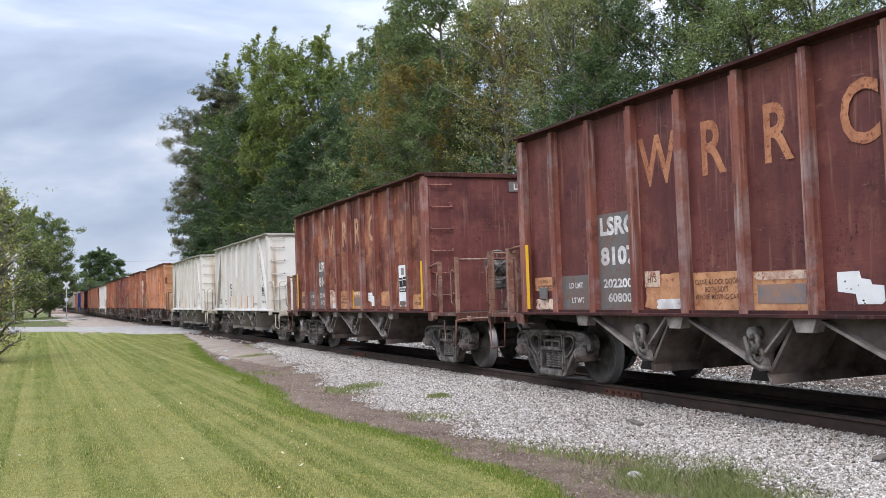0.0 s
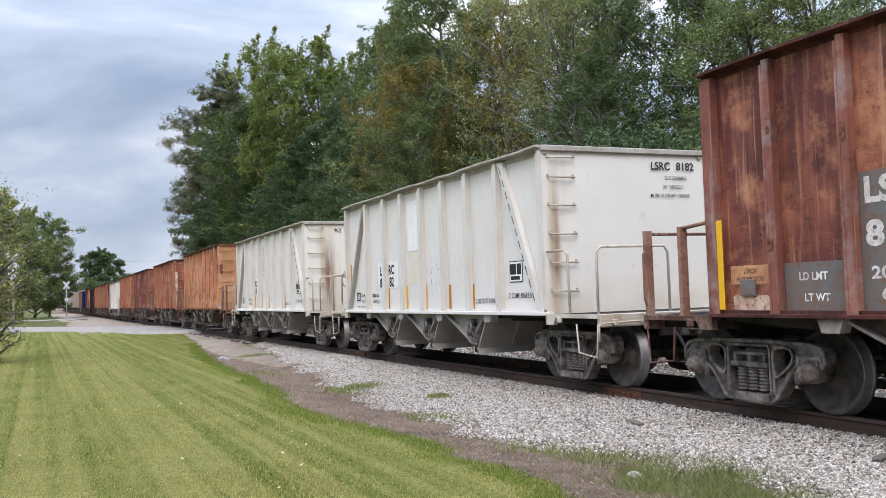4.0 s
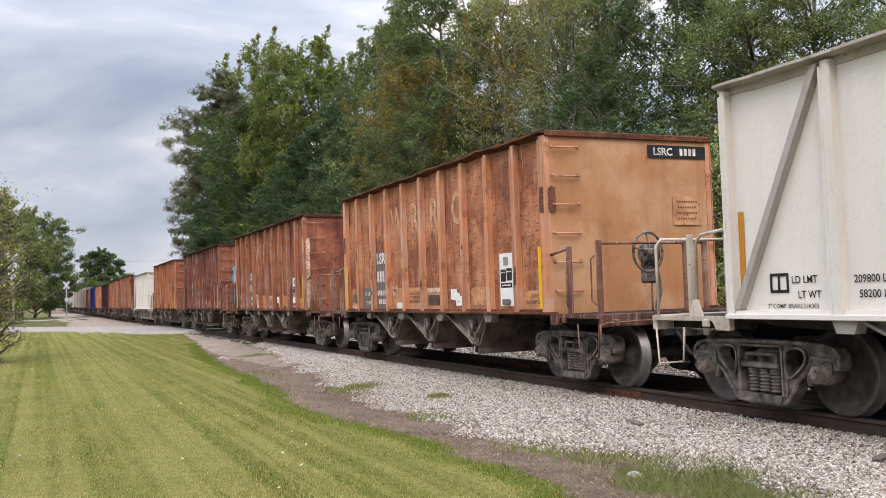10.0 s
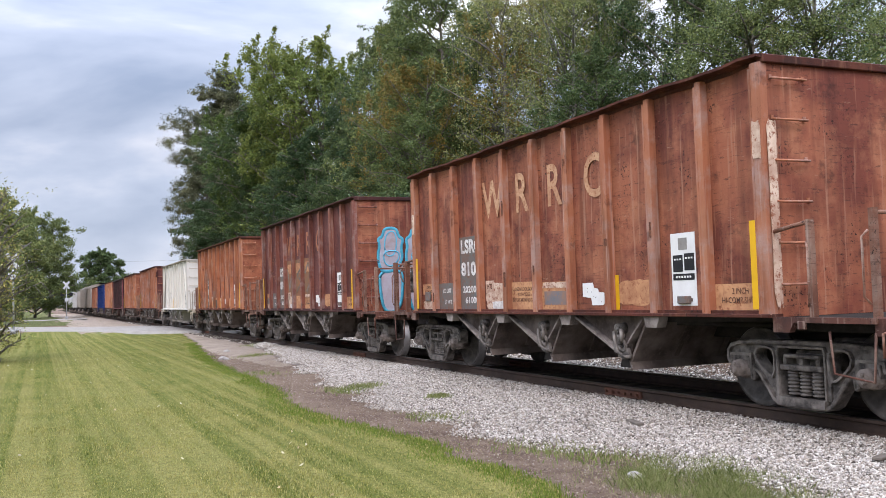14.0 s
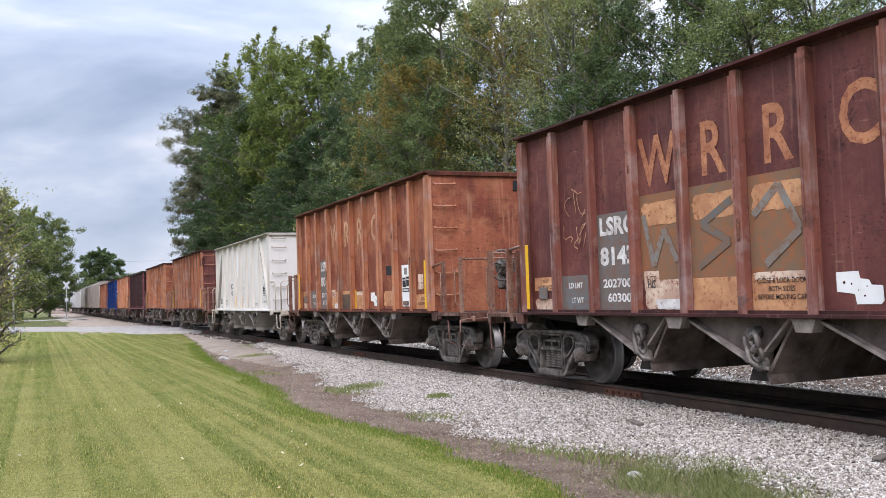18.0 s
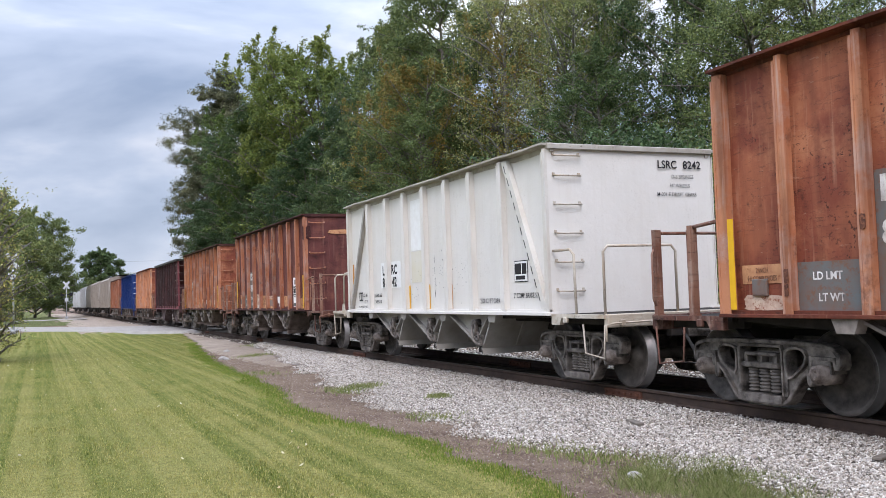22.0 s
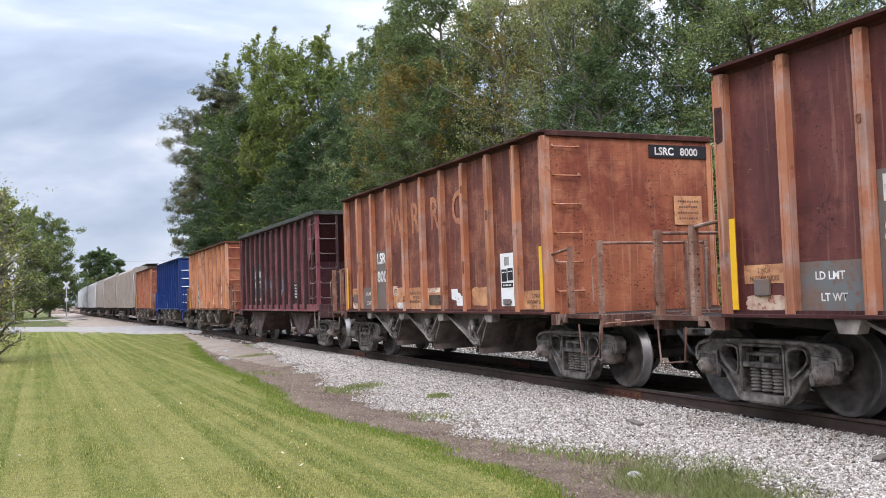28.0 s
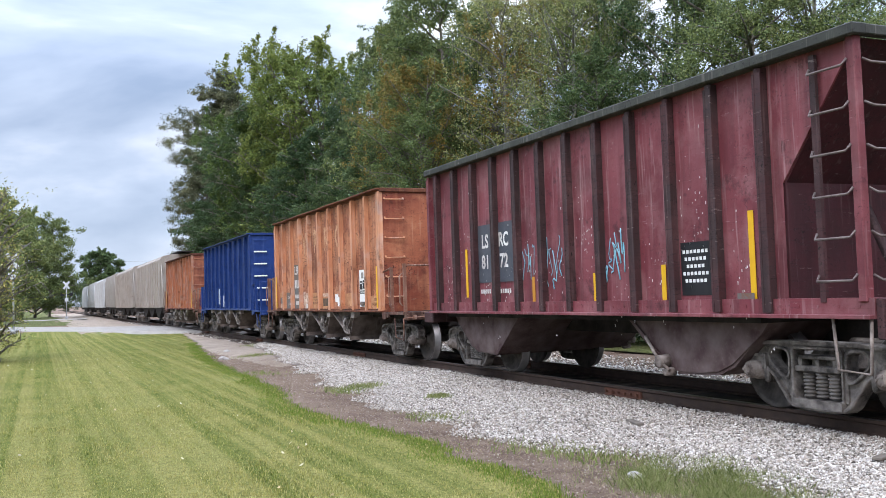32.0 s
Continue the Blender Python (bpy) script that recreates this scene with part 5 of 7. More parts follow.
    for x in (-0.95, 0.95):
        part("ladder_post", "end_ladder_post", MAROON_DARK, car, lambda bm: quad_box(bm, -0.03, 0.03, nose + 0.03, nose + 0.09, 1.08, 3.66), pose(x, 0, 0))
    part("stone_load", "maroon_load", STONE_LOAD, car, load_mound(4.5, 3.60), pose(0, -0.5, 0), "pale crushed stone heaped in the car")

    def bay(bm):
        for a, b in ((-1.28, -1.25), (1.25, 1.28)):
            slab(bm, [(1.00, 1.05), (-1.62, 1.05), (-1.45, 0.86), (-0.95, 0.50), (-0.72, 0.41), (-0.40, 0.37), (0.05, 0.37), (0.14, 0.41)], "x", a, b)
        slab(bm, [(1.05, 1.05), (0.97, 1.05), (0.10, 0.36), (0.18, 0.36)], "x", -1.31, 1.31)
        slab(bm, [(-1.62, 1.05), (-1.56, 1.05), (-0.90, 0.50), (-0.66, 0.40), (0.05, 0.36), (0.05, 0.33), (-0.70, 0.36), (-0.98, 0.47)], "x", -1.26, 1.26)

    def latch(bm):
        lathe(bm, [(-1.42, 0.05), (-1.42, 0.08), (-1.26, 0.09)], 10, (0, 0.22, 0.48))
        lathe(bm, [(-1.40, 0.03), (-1.40, 0.05), (-1.26, 0.055)], 10, (0, 0.12, 0.36))
        tube(bm, [(-1.36, 0.55, 0.78), (-1.40, 0.22, 0.48), (-1.38, 0.05, 0.38)], 0.022, 6)
    for g, turn in ((-3.0, 0), (2.0, 180)):
        b = part("hopper_bay", "maroon_bay", BAY_MAROON, car, bay, pose(0, g, 0, 0, 0, turn))
        part("gate_latch", "maroon_latch", CAP, b, latch)

    def belly(bm):
        quad_box(bm, -1.42, 1.42, -4.6, 3.6, 0.98, 1.045)
        quad_box(bm, -0.24, 0.24, -6.35, 4.6, 0.72, 1.02, 0.02)
    part("centre_sill", "maroon_belly", UNDER, car, belly)

    part("end_sill", "maroon_front_sill", MAROON_DARK, car, lambda bm: quad_box(bm, -1.5, 1.5, nose - 0.08, nose, 0.86, 1.24, 0.012))
    part("end_sill", "maroon_rear_sill", MAROON_DARK, car, lambda bm: quad_box(bm, -1.5, 1.5, rear + 0.02, rear + 0.45, 0.86, 1.06, 0.012))

    def steps(bm):
        tube(bm, [(-1.5, nose + 0.50, 1.05), (-1.5, nose + 0.46, 0.56), (-1.5, nose + 0.08, 0.54), (-1.5, nose + 0.05, 1.05)], 0.018, 6)
    part("step", "maroon_step", CAP, car, steps)
    build_coupler(car, -6.22, -1, MAROON)
    build_coupler(car, 4.55, 1, MAROON)
    build_truck(car, -5.03)
    build_truck(car, 3.16)
    x = -SKIN - 0.003
    for y in (1.895, 1.15):
        flat("stencil_plate", 0.62, 0.98, GREY_PLATE, car, near_side(y, 2.06, x), "dark blue-grey plate with white stencils")
    write("stencil", "LS", 0.24, STENCIL, car, near_side(1.86, 2.27, x - 0.005), 0.85, 0.03)
    write("stencil", "RC", 0.24, STENCIL, car, near_side(1.18, 2.27, x - 0.005), 0.85, 0.03)
    write("stencil", "81", 0.24, STENCIL, car, near_side(1.86, 1.92, x - 0.005), 0.95, 0.03)
    write("stencil", "72", 0.24, STENCIL, car, near_side(1.18, 1.92, x - 0.005), 0.95, 0.03)
    bars(5, 0.05, 0.07, 0.03, STENCIL, car, near_side(1.88, 1.42, x - 0.005))
    bars(5, 0.05, 0.07, 0.03, STENCIL, car, near_side(1.15, 1.42, x - 0.005))
    for y, h, z in ((2.62, 0.85, 1.75), (-1.50, 0.48, 1.38), (-3.02, 0.50, 1.42), (-4.56, 0.97, 1.70)):
        flat("reflector", 0.085, h, YELLOW, car, near_side(y, z, x - 0.004), "yellow reflective strip")
    flat("reflector", 0.085, 0.40, AMBER, car, near_side(0.22, 1.42, x - 0.004), "amber reflective strip")
    for k in range(11):
        scuffs(car, 3.35 - 0.78 * k, 1.75 + 0.35 * math.sin(k * 2.3), 101 + 2 * (k % 4), 22 if k % 3 else 40, STENCIL, 1.8)
    board = flat("id_board", 0.52, 0.62, BLACK, car, near_side(-3.62, 1.60, x), "black identification board with white bars")
    for k in range(5):
        bars(7 - k % 3, 0.045, 0.04, 0.022, DECAL_WHITE, board, Matrix.Translation((0, 0.20 - k * 0.085, 0.004)))
    for y, s, ww, hh in ((0.42, 3, 0.5, 0.6), (-0.42, 5, 0.55, 0.95), (-1.98, 8, 0.5, 0.75)):
        scribble(car, TAG_BLUE, near_side(y, 1.85, x - 0.004), s, ww, hh, 5, 0.014)
    write("stencil", "LSRC", 0.12, STENCIL, car, front_end(1.0, 3.5, nose - 0.01), 0.9, 0.02)
    flat("tag_holder", 0.26, 0.09, PLATE, car, near_side(-4.45, 1.26, x - 0.02), "grey metal tag holder")
    return car


def covered_hopper(y0, mat, look_of, length, top, bulge):
    """A covered grain hopper with rounded or ribbed sides, running boards and three outlets."""
    car = tagged(new("covered_hopper_car"), look_of, "freight car", "covered hoppers of the train")
    car.matrix_basis = pose(XC, y0, 0)
    half = length / 2 - 1.6

    def outline(k):
        if bulge:
            side = [(-1.50 + 0.10 * ((z - 2.6) / 1.4) ** 2, z) for z in (1.15, 1.6, 2.1, 2.6, 3.1, 3.6, top - 0.35)]
        else:
            side = [(-1.50, 1.15), (-1.50, top - 0.35)]
        roof = [(-1.30, top - 0.12), (-0.70, top)]
        pts = side + roof
        return pts + [(-x, z) for x, z in reversed(pts)]

    def body(bm):
        slab(bm, outline(0), "y", -half, half)
    part("body", f"covered_{length}_{top}_{bulge}", mat, car, body)
    if not bulge:
        n = int(half * 2 / 0.95)
        for turn in (0, 180):
            for i in range(n + 1):
                part("rib", "covered_rib%.1f" % top, mat, car, lambda bm: quad_box(bm, -1.57, -1.49, -0.045, 0.045, 1.12, top - 0.35), pose(0, 0, 0, 0, 0, turn) @ pose(0, -half + 2 * half * i / n, 0))
    else:
        for turn in (0, 180):
            part("side_seam", "seam%.1f%.1f" % (length, top), mat, car, lambda bm: [quad_box(bm, -1.512, -1.495, -half + 2 * half * k / 5 - 0.03, -half + 2 * half * k / 5 + 0.03, 1.9, 3.3) for k in range(6)], pose(0, 0, 0, 0, 0, turn))

    def walkway(bm):
        quad_box(bm, -0.45, 0.45, -half - 0.6, half + 0.6, top + 0.10, top + 0.15)
        for k in range(6):
            y = -half + 1 + k * (2 * half - 2) / 5
            quad_box(bm, -0.5, 0.5, y - 0.3, y + 0.3, top - 0.02, top + 0.11)
    part("running_board", f"roof_walk{length}{top}", UNDER, car, walkway)

    def bottoms(bm):
        for k in (-1, 0, 1):
            y = k * half * 0.52
            slab(bm, [(y - half * 0.28, 1.15), (y + half * 0.28, 1.15), (y + 0.4, 0.45), (y - 0.4, 0.45)], "x", -1.2, 1.2)
        quad_box(bm, -0.25, 0.25, -half - 1.3, half + 1.3, 0.75, 1.05)
        quad_box(bm, -1.5, 1.5, -half - 1.25, -half - 1.15, 0.8, 1.1)
        quad_box(bm, -1.5, 1.5, half + 1.15, half + 1.25, 0.8, 1.1)
    part("outlet_hoppers", f"outlets{length}", UNDER, car, bottoms)

    for s in (-1, 1):
        for x in (-1.42, -0.9, 0.9, 1.42):
            part("end_strut", f"covered_strut{length}{top}{s}", mat, car, lambda bm: tube(bm, [(0, s * (half + 1.15), 1.1), (0, s * (half + 0.02), top - 0.6)], 0.05, 4), pose(x, 0, 0))
        part("end_gusset", f"covered_gusset{length}{s}", mat, car, lambda bm: slab(bm, [(s * half, 1.9), (s * (half + 1.1), 1.06), (s * half, 1.06)], "x", -0.6, 0.6))
    for s in (-1, 1):
        build_coupler(car, s * (length / 2 - 0.5), s, mat)
        build_truck(car, s * (half - 0.2))
    return car


FIRST = 7.80                     # middle of the leading car at the start
TRAIN = []


SLACK = (0.01, 0.15, 0.03, -0.03, 0.0, 0.0, 0.02, -0.03, -0.14, -0.06, -0.03, -0.03)   # play in the couplers, car by car


def place(k):
    return FIRST + PITCH * k + SLACK[k]


def scars(car, mat, z):
    """Burnt or flaked marks on the corner posts."""
    for k, y in enumerate((-4.84, 4.84)):
        flat("corner_mark", 0.13, 0.42, mat, car, near_side(y, z - 0.1 * k, -HALF - 0.007), "flaked dark mark on the corner post", 60 + k)
    flat("corner_mark", 0.14, 0.40, mat, car, front_end(-1.43, z, -4.93), "flaked mark on the end corner", 63)


def build_train():
    texts = ("deep red-brown rusty hopper car with faded orange letters", "red-brown hopper car streaked with orange rust", "orange rust hopper car with peeling paint and faint letters")
    c = stone_hopper(place(0), "dark_red", texts[0], None, True, True, 0)
    rust_markings(c, 3, None, "8107", ("202200", "60800"), (0.12,), 3)
    TRAIN.append((c, place(0)))
    c = stone_hopper(place(1), "red_brown", texts[1], "dark_red", True, True, 1, 1.0, RUST["dark_red"])
    rust_markings(c, 4, LETTER_CREAM, "8140", ("201800", "61200"), (-0.10,))
    TRAIN.append((c, place(1)))
    c = white_hopper(place(2), "dirty white hopper car with braced end panels and black stencils", 1, ("208800 LBS", "59200 LBS", True, "8182", (2.05, -1.20, -2.20)), CREAM_END)
    TRAIN.append((c, place(2)))
    c = white_hopper(place(3), "dirty white hopper car with a rust-stained end and black stencils", 2, ("209800 LBS", "58200 LBS", False, "8185", (2.05, -0.78, -2.20)), STAINED_END)
    x = -SKIN - 0.007
    scribble(c, BLACK, front_end(0.02, 2.98, -4.832), 31, 0.30, 0.36, 4, 0.006)
    scribble(c, BLACK, front_end(-0.52, 3.33, -4.832), 33, 0.30, 0.16, 4, 0.007)
    flat("paint_patch", 0.72, 1.05, SILVER, c, near_side(0.55, 2.70, x), "silver and grey angular painted panel")
    flat("paint_patch", 0.70, 0.62, plain_cream, c, near_side(0.55, 1.85, x), "yellowed cream primer patch")
    TRAIN.append((c, place(3)))
    c = stone_hopper(place(4), "orange", texts[2], None, True, True, 2, 1.2, ORANGE_END)
    rust_markings(c, 5, LETTER_FAINT, "", ("201800", "61200"), (0.12,), 9)
    scars(c, SCORCH, 2.75)
    TRAIN.append((c, place(4)))
    c = stone_hopper(place(5), "brown", "brown rusty hopper car with scraped panels and faded letters", None, True, False, 3, 1.2)
    rust_markings(c, 6, LETTER_FAINT, "8103", ("202000", "61000"), (-2.05,))
    scars(c, PATCH_PALE, 2.9)
    flat("corner_mark", 0.12, 2.05, PATCH_PALE, c, front_end(-1.44, 2.12, -4.935), "flaked pale strip down the end corner", 91)
    TRAIN.append((c, place(5)))
    c = stone_hopper(place(6), "dark_red", "dark red-brown hopper car with pale blue spray paint on its end", "dark_red", True, True, 4, 1.0, RUST["brown"])
    rust_markings(c, 8, None, "8143", ("202700", "60300"), (0.12,), 3, False, False)
    y = -4.90 - 0.026
    lavender = flaking("lavender_spray_fill", (0.42, 0.41, 0.47), (0.30, 0.22, 0.22), 0.62, 5.0)
    pale_fill = flaking("pale_blue_spray_fill", (0.36, 0.42, 0.50), (0.30, 0.17, 0.13), 0.60, 4.0)

    def rounded(pts, steps=3):
        for _ in range(steps):
            pts = [q for a, b in zip(pts, pts[1:] + pts[:1]) for q in (((3 * a[0] + b[0]) / 4, (3 * a[1] + b[1]) / 4), ((a[0] + 3 * b[0]) / 4, (a[1] + 3 * b[1]) / 4))]
        return pts
    head = rounded([(-0.30, -0.42), (-0.34, -0.08), (-0.28, 0.12), (-0.33, 0.30), (-0.20, 0.36), (-0.16, 0.56), (0.16, 0.56), (0.20, 0.36), (0.33, 0.30), (0.26, 0.10), (0.30, -0.20), (0.08, -0.46), (-0.16, -0.50)])
    body = rounded([(-0.30, 0.48), (-0.31, 0.10), (-0.24, -0.40), (-0.10, -0.52), (0.10, -0.50), (0.24, -0.30), (0.29, 0.20), (0.26, 0.50)])
    inner = rounded([(-0.15, -0.12), (-0.16, 0.30), (-0.05, 0.48), (0.10, 0.48), (0.16, 0.28), (0.10, -0.10)], 2)

    def outline_of(bm, loop, r):
        ring = [(a, b, 0) for a, b in loop]
        tube(bm, ring + ring[:1], r, 5)
        bmesh.ops.scale(bm, vec=(1, 1, 0.1), verts=bm.verts)
    for px in (-0.62, 0.10):
        for key, loop, dz, mat in (("body", body, 1.52, lavender), ("head", head, 2.47, pale_fill)):
            part("spray_shape", "spray_fill_" + key, mat, c, lambda bm: slab(bm, loop, "z", -0.001, 0.001), front_end(px, dz, y - (0.005 if key == "head" else 0.001)), "pale spray paint fill")
            part("spray_shape", "spray_edge_" + key, TAG_TEAL, c, lambda bm: outline_of(bm, loop, 0.040), front_end(px, dz, y - (0.006 if key == "head" else 0.002)), "teal spray paint outline")
        part("spray_shape", "spray_inner", CYAN, c, lambda bm: outline_of(bm, inner, 0.016), front_end(px, 2.47, y - 0.010), "cyan curved spray stroke")
        part("spray_shape", "spray_bowl", CYAN, c, lambda bm: outline_of(bm, rounded([(-0.20, 0.0), (-0.18, -0.30), (0.02, -0.38), (0.22, -0.16), (0.18, 0.02)], 2), 0.016), front_end(px, 2.47, y - 0.012), "cyan curved spray stroke")
    mural = flaking("faded_mural_paint", (0.165, 0.115, 0.075), (0.27, 0.105, 0.048), 0.50, 5.0)
    pale = flaking("faded_mural_blue_grey", (0.20, 0.205, 0.19), (0.19, 0.10, 0.06), 0.50, 7.0)
    dim = flaking("faded_mural_slate", (0.10, 0.12, 0.12), (0.20, 0.105, 0.06), 0.50, 7.0)
    strokes = (((-0.34, 0.30), (-0.16, -0.34), (0.06, 0.10), (0.30, -0.30)),
               ((0.30, 0.34), (-0.22, 0.10), (0.24, -0.12), (-0.28, -0.38)),
               ((-0.36, 0.12), (0.02, 0.42), (0.30, -0.06), (-0.20, -0.40)))
    for k, yy in enumerate((1.47, 0.49, -0.49)):
        flat("old_mural", 0.85, 1.06, mural, c, near_side(yy, 2.02, -SKIN - 0.005), "faded grey and orange old mural paint")
        flat("old_mural", 0.80, 0.30, PATCH, c, near_side(yy, 2.30, -SKIN - 0.009), "faded orange old mural paint", 45 + k)

        def letter_shape(bm, pts=strokes[k]):
            for q, ((ax, ay), (bx, by)) in enumerate(zip(pts, pts[1:])):
                d = Vector((bx - ax, by - ay))
                n = Vector((-d.y, d.x)).normalized() * 0.045
                slab(bm, [(ax + n.x, ay + n.y), (ax - n.x, ay - n.y), (bx - n.x, by - n.y), (bx + n.x, by + n.y)], "z", -0.0015, 0.0015 + 0.0012 * q)
        part("old_mural", f"mural_stroke_{k}", (pale, dim, pale)[k], c, letter_shape, near_side(yy, 2.0, -SKIN - 0.0135), "faded blue-grey painted strokes")
    write("stencil", "HIS", 0.10, BLACK, c, near_side(1.70, 1.44, -SKIN - 0.012), 0.8, 0.012)
    for k, line in enumerate(("CLOSE & LOCK DOOR", "BOTH SIDES", "BEFORE MOVING CAR")):
        write("stencil", line, 0.055, BLACK, c, near_side(-0.49, 1.43 - 0.085 * k, -SKIN - 0.012), 0.9, 0.008)
    scribble(c, LETTER_CREAM, near_side(3.43, 2.62, x - 0.008), 21, 0.55, 0.45, 3, 0.009)
    scribble(c, LETTER_CREAM, near_side(3.43, 2.15, x - 0.008), 22, 0.60, 0.38, 3, 0.009)
    TRAIN.append((c, place(6)))
    c = stone_hopper(place(7), "bright", "orange-red rusty hopper car with faded letters", None, True, True, 5)
    rust_markings(c, 9, LETTER_CREAM, "8013", ("201700", "61300"), (-0.10,), 9, False)
    flat("paint_patch", 0.36, 0.20, BLACK, c, near_side(-2.45, 1.95, -SKIN - 0.006), "small black painted patch")
    flat("paint_patch", 0.86, 0.36, OLD_BLACK, c, near_side(0.49, 1.29, -SKIN - 0.016), "flaked black painted patch")
    flat("paint_patch", 0.26, 0.30, PATCH_PALE, c, near_side(-4.25, 1.66, -SKIN - 0.006), "small pale notice")
    TRAIN.append((c, place(7)))
    c = white_hopper(place(8), "clean white hopper car with a white repainted patch", 3, ("211400 LBS", "56600 LBS", True, "8242", (2.12, -1.10, -2.12)), WHITE, WHITE)
    TRAIN.append((c, place(8)))
    c = stone_hopper(place(9), "dark_red", "dark red-brown hopper car with a scraped orange line on its end", "brown", False, False, 6)
    rust_markings(c, 10, None, "8118", ("201400", "61400"), (2.06,))
    scars(c, CHORD["dark_red"], 3.25)
    flat("scrape", 1.9, 0.13, PATCH, c, front_end(0.05, 3.28, y + 0.003), "scraped bare orange line", 3)
    TRAIN.append((c, place(9)))
    c = stone_hopper(place(10), "plum", "dark brown hopper car with worn ribs and orange rusty end", "bright", False, False, 7, 1.0, RUST["bright"])
    rust_markings(c, 11, None, "8000", ("", ""), ())
    TRAIN.append((c, place(10)))
    m0 = place(11) - 0.0
    TRAIN.append((maroon_hopper(m0), m0))
    y = place(11) + 5.06 + PITCH / 2
    c = stone_hopper(y, "orange", texts[2], None, False, False, 8, 1.0, RUST["bright"])
    rust_markings(c, 12, LETTER_FAINT, spots=9)
    TRAIN.append((c, y))
    y += PITCH
    c = stone_hopper(y, "blue", "deep blue painted hopper car with a white smear", None, False, False, 9, 0.6)
    flat("paint_patch", 0.9, 0.7, PALE_BLUE, c, near_side(1.9, 1.6, -SKIN - 0.004), "pale smear of paint", 5)
    flat("paint_patch", 0.5, 0.5, PALE_BLUE, c, near_side(0.9, 1.4, -SKIN - 0.004), "pale smear of paint", 6)
    for z in (3.12, 2.69, 2.26, 1.83, 1.40):
        flat("rung_stripe", 0.46, 0.05, DECAL_WHITE, c, front_end(-1.18, z, -4.98), "white painted rung")
    TRAIN.append((c, y))
    y += PITCH
    c = stone_hopper(y, "brown", "brown rusty hopper car with faded letters", None, False, True, 10)
    rust_markings(c, 14, LETTER_FAINT)
    TRAIN.append((c, y))
    y += PITCH / 2
    for mat, look_of, length, top, bulge in (
            (GREY_CAR, "brownish grey ribbed covered hopper car", 18.2, 4.45, False), (GREY_CAR, "brownish grey ribbed covered hopper car", 19.6, 4.55, False),
            (GREY_CAR, "brownish grey round-sided covered hopper car", 16.8, 4.6, True), (WHITE_CAR, "pale grey ribbed covered hopper car", 19.0, 4.6, False),
            (WHITE_CAR, "pale grey round-sided covered hopper car", 20.4, 4.65, True), (WHITE_CAR, "pale grey round-sided covered hopper car", 20.4, 4.6, True)):
        y += length / 2
        TRAIN.append((covered_hopper(y, mat, look_of, length, top, bulge), y))
        y += length / 2


# ---- ground ----
def thatch(nt, strength=0.75):
    """Where the grass is thin and straw shows: faint mowing stripes broken up by patches."""
    vs = coords(nt, (2.0, 0.012, 1), 0)
    v = coords(nt, (1, 1, 1), 0)
    add = nt.nodes.new("ShaderNodeMath")
    add.operation = "ADD"
    nt.links.new(times(nt, noise_fac(nt, vs, 2.4, 2, 0.42, 0.60), 0.60), add.inputs[0])
    nt.links.new(times(nt, noise_fac(nt, v, 1.1, 7, 0.42, 0.68, 0.68), 0.40), add.inputs[1])
    return times(nt, add.outputs[0], strength)


def grass_material(name, a, b, c, scale=1.0):
    m, nt, bs = shader(name, 0.9, 0.0, 0.03)
    v = coords(nt, (1, 1, 1), 0)
    col = blend(nt, noise_fac(nt, v, 0.8 * scale, 5, 0.35, 0.68), a, b)
    col = blend(nt, thatch(nt), col, c)
    col = blend(nt, times(nt, noise_fac(nt, v, 16 * scale, 8, 0.48, 0.60, 0.8), 0.65), col, tuple(0.42 * k for k in a))
    col = blend(nt, times(nt, noise_fac(nt, v, 45 * scale, 6, 0.46, 0.62, 0.8), 0.6), col, tuple(0.35 * k for k in a))
    col = blend(nt, times(nt, noise_fac(nt, v, 55 * scale, 5, 0.54, 0.68, 0.75), 0.55), col, tuple(1.25 * k for k in c))
    nt.links.new(col, bs.inputs["Base Color"])
    relief(nt, bs, noise_fac(nt, v, 60, 4, 0.2, 0.8), 0.8, 0.03)
    return m


def earth_material(name, a, b, c, pebbles=0.5):
    m, nt, bs = shader(name, 0.95, 0.0, 0.05)
    v = coords(nt, (1, 1, 1), 0)
    col = blend(nt, noise_fac(nt, v, 1.1, 7, 0.36, 0.66, 0.65), a, b)
    col = blend(nt, times(nt, noise_fac(nt, v, 30, 5, 0.55, 0.68, 0.7), pebbles), col, c)
    col = blend(nt, times(nt, noise_fac(nt, v, 9, 6, 0.5, 0.7, 0.7), 0.5), col, tuple(0.5 * k for k in a))
    nt.links.new(col, bs.inputs["Base Color"])
    relief(nt, bs, noise_fac(nt, v, 28, 6, 0.2, 0.8, 0.7), 0.9, 0.04)
    return m


LAWN = grass_material("mown_lawn", (0.102, 0.130, 0.026), (0.145, 0.162, 0.038), (0.36, 0.318, 0.120))
ROUGH_GRASS = grass_material("rough_grass", (0.085, 0.115, 0.035), (0.14, 0.15, 0.06), (0.20, 0.18, 0.09), 0.6)
EARTH = earth_material("dry_earth", (0.145, 0.098, 0.074), (0.255, 0.188, 0.142), (0.42, 0.345, 0.275), 0.75)
GRAVEL = earth_material("ballast_bed", (0.17, 0.140, 0.120), (0.25, 0.21, 0.18), (0.42, 0.37, 0.33), 0.9)
SAND = earth_material("sandy_gravel", (0.27, 0.212, 0.165), (0.37, 0.305, 0.245), (0.49, 0.435, 0.375), 0.6)
ASPHALT = earth_material("pale_worn_asphalt", (0.29, 0.265, 0.24), (0.36, 0.335, 0.30), (0.43, 0.40, 0.365), 0.3)


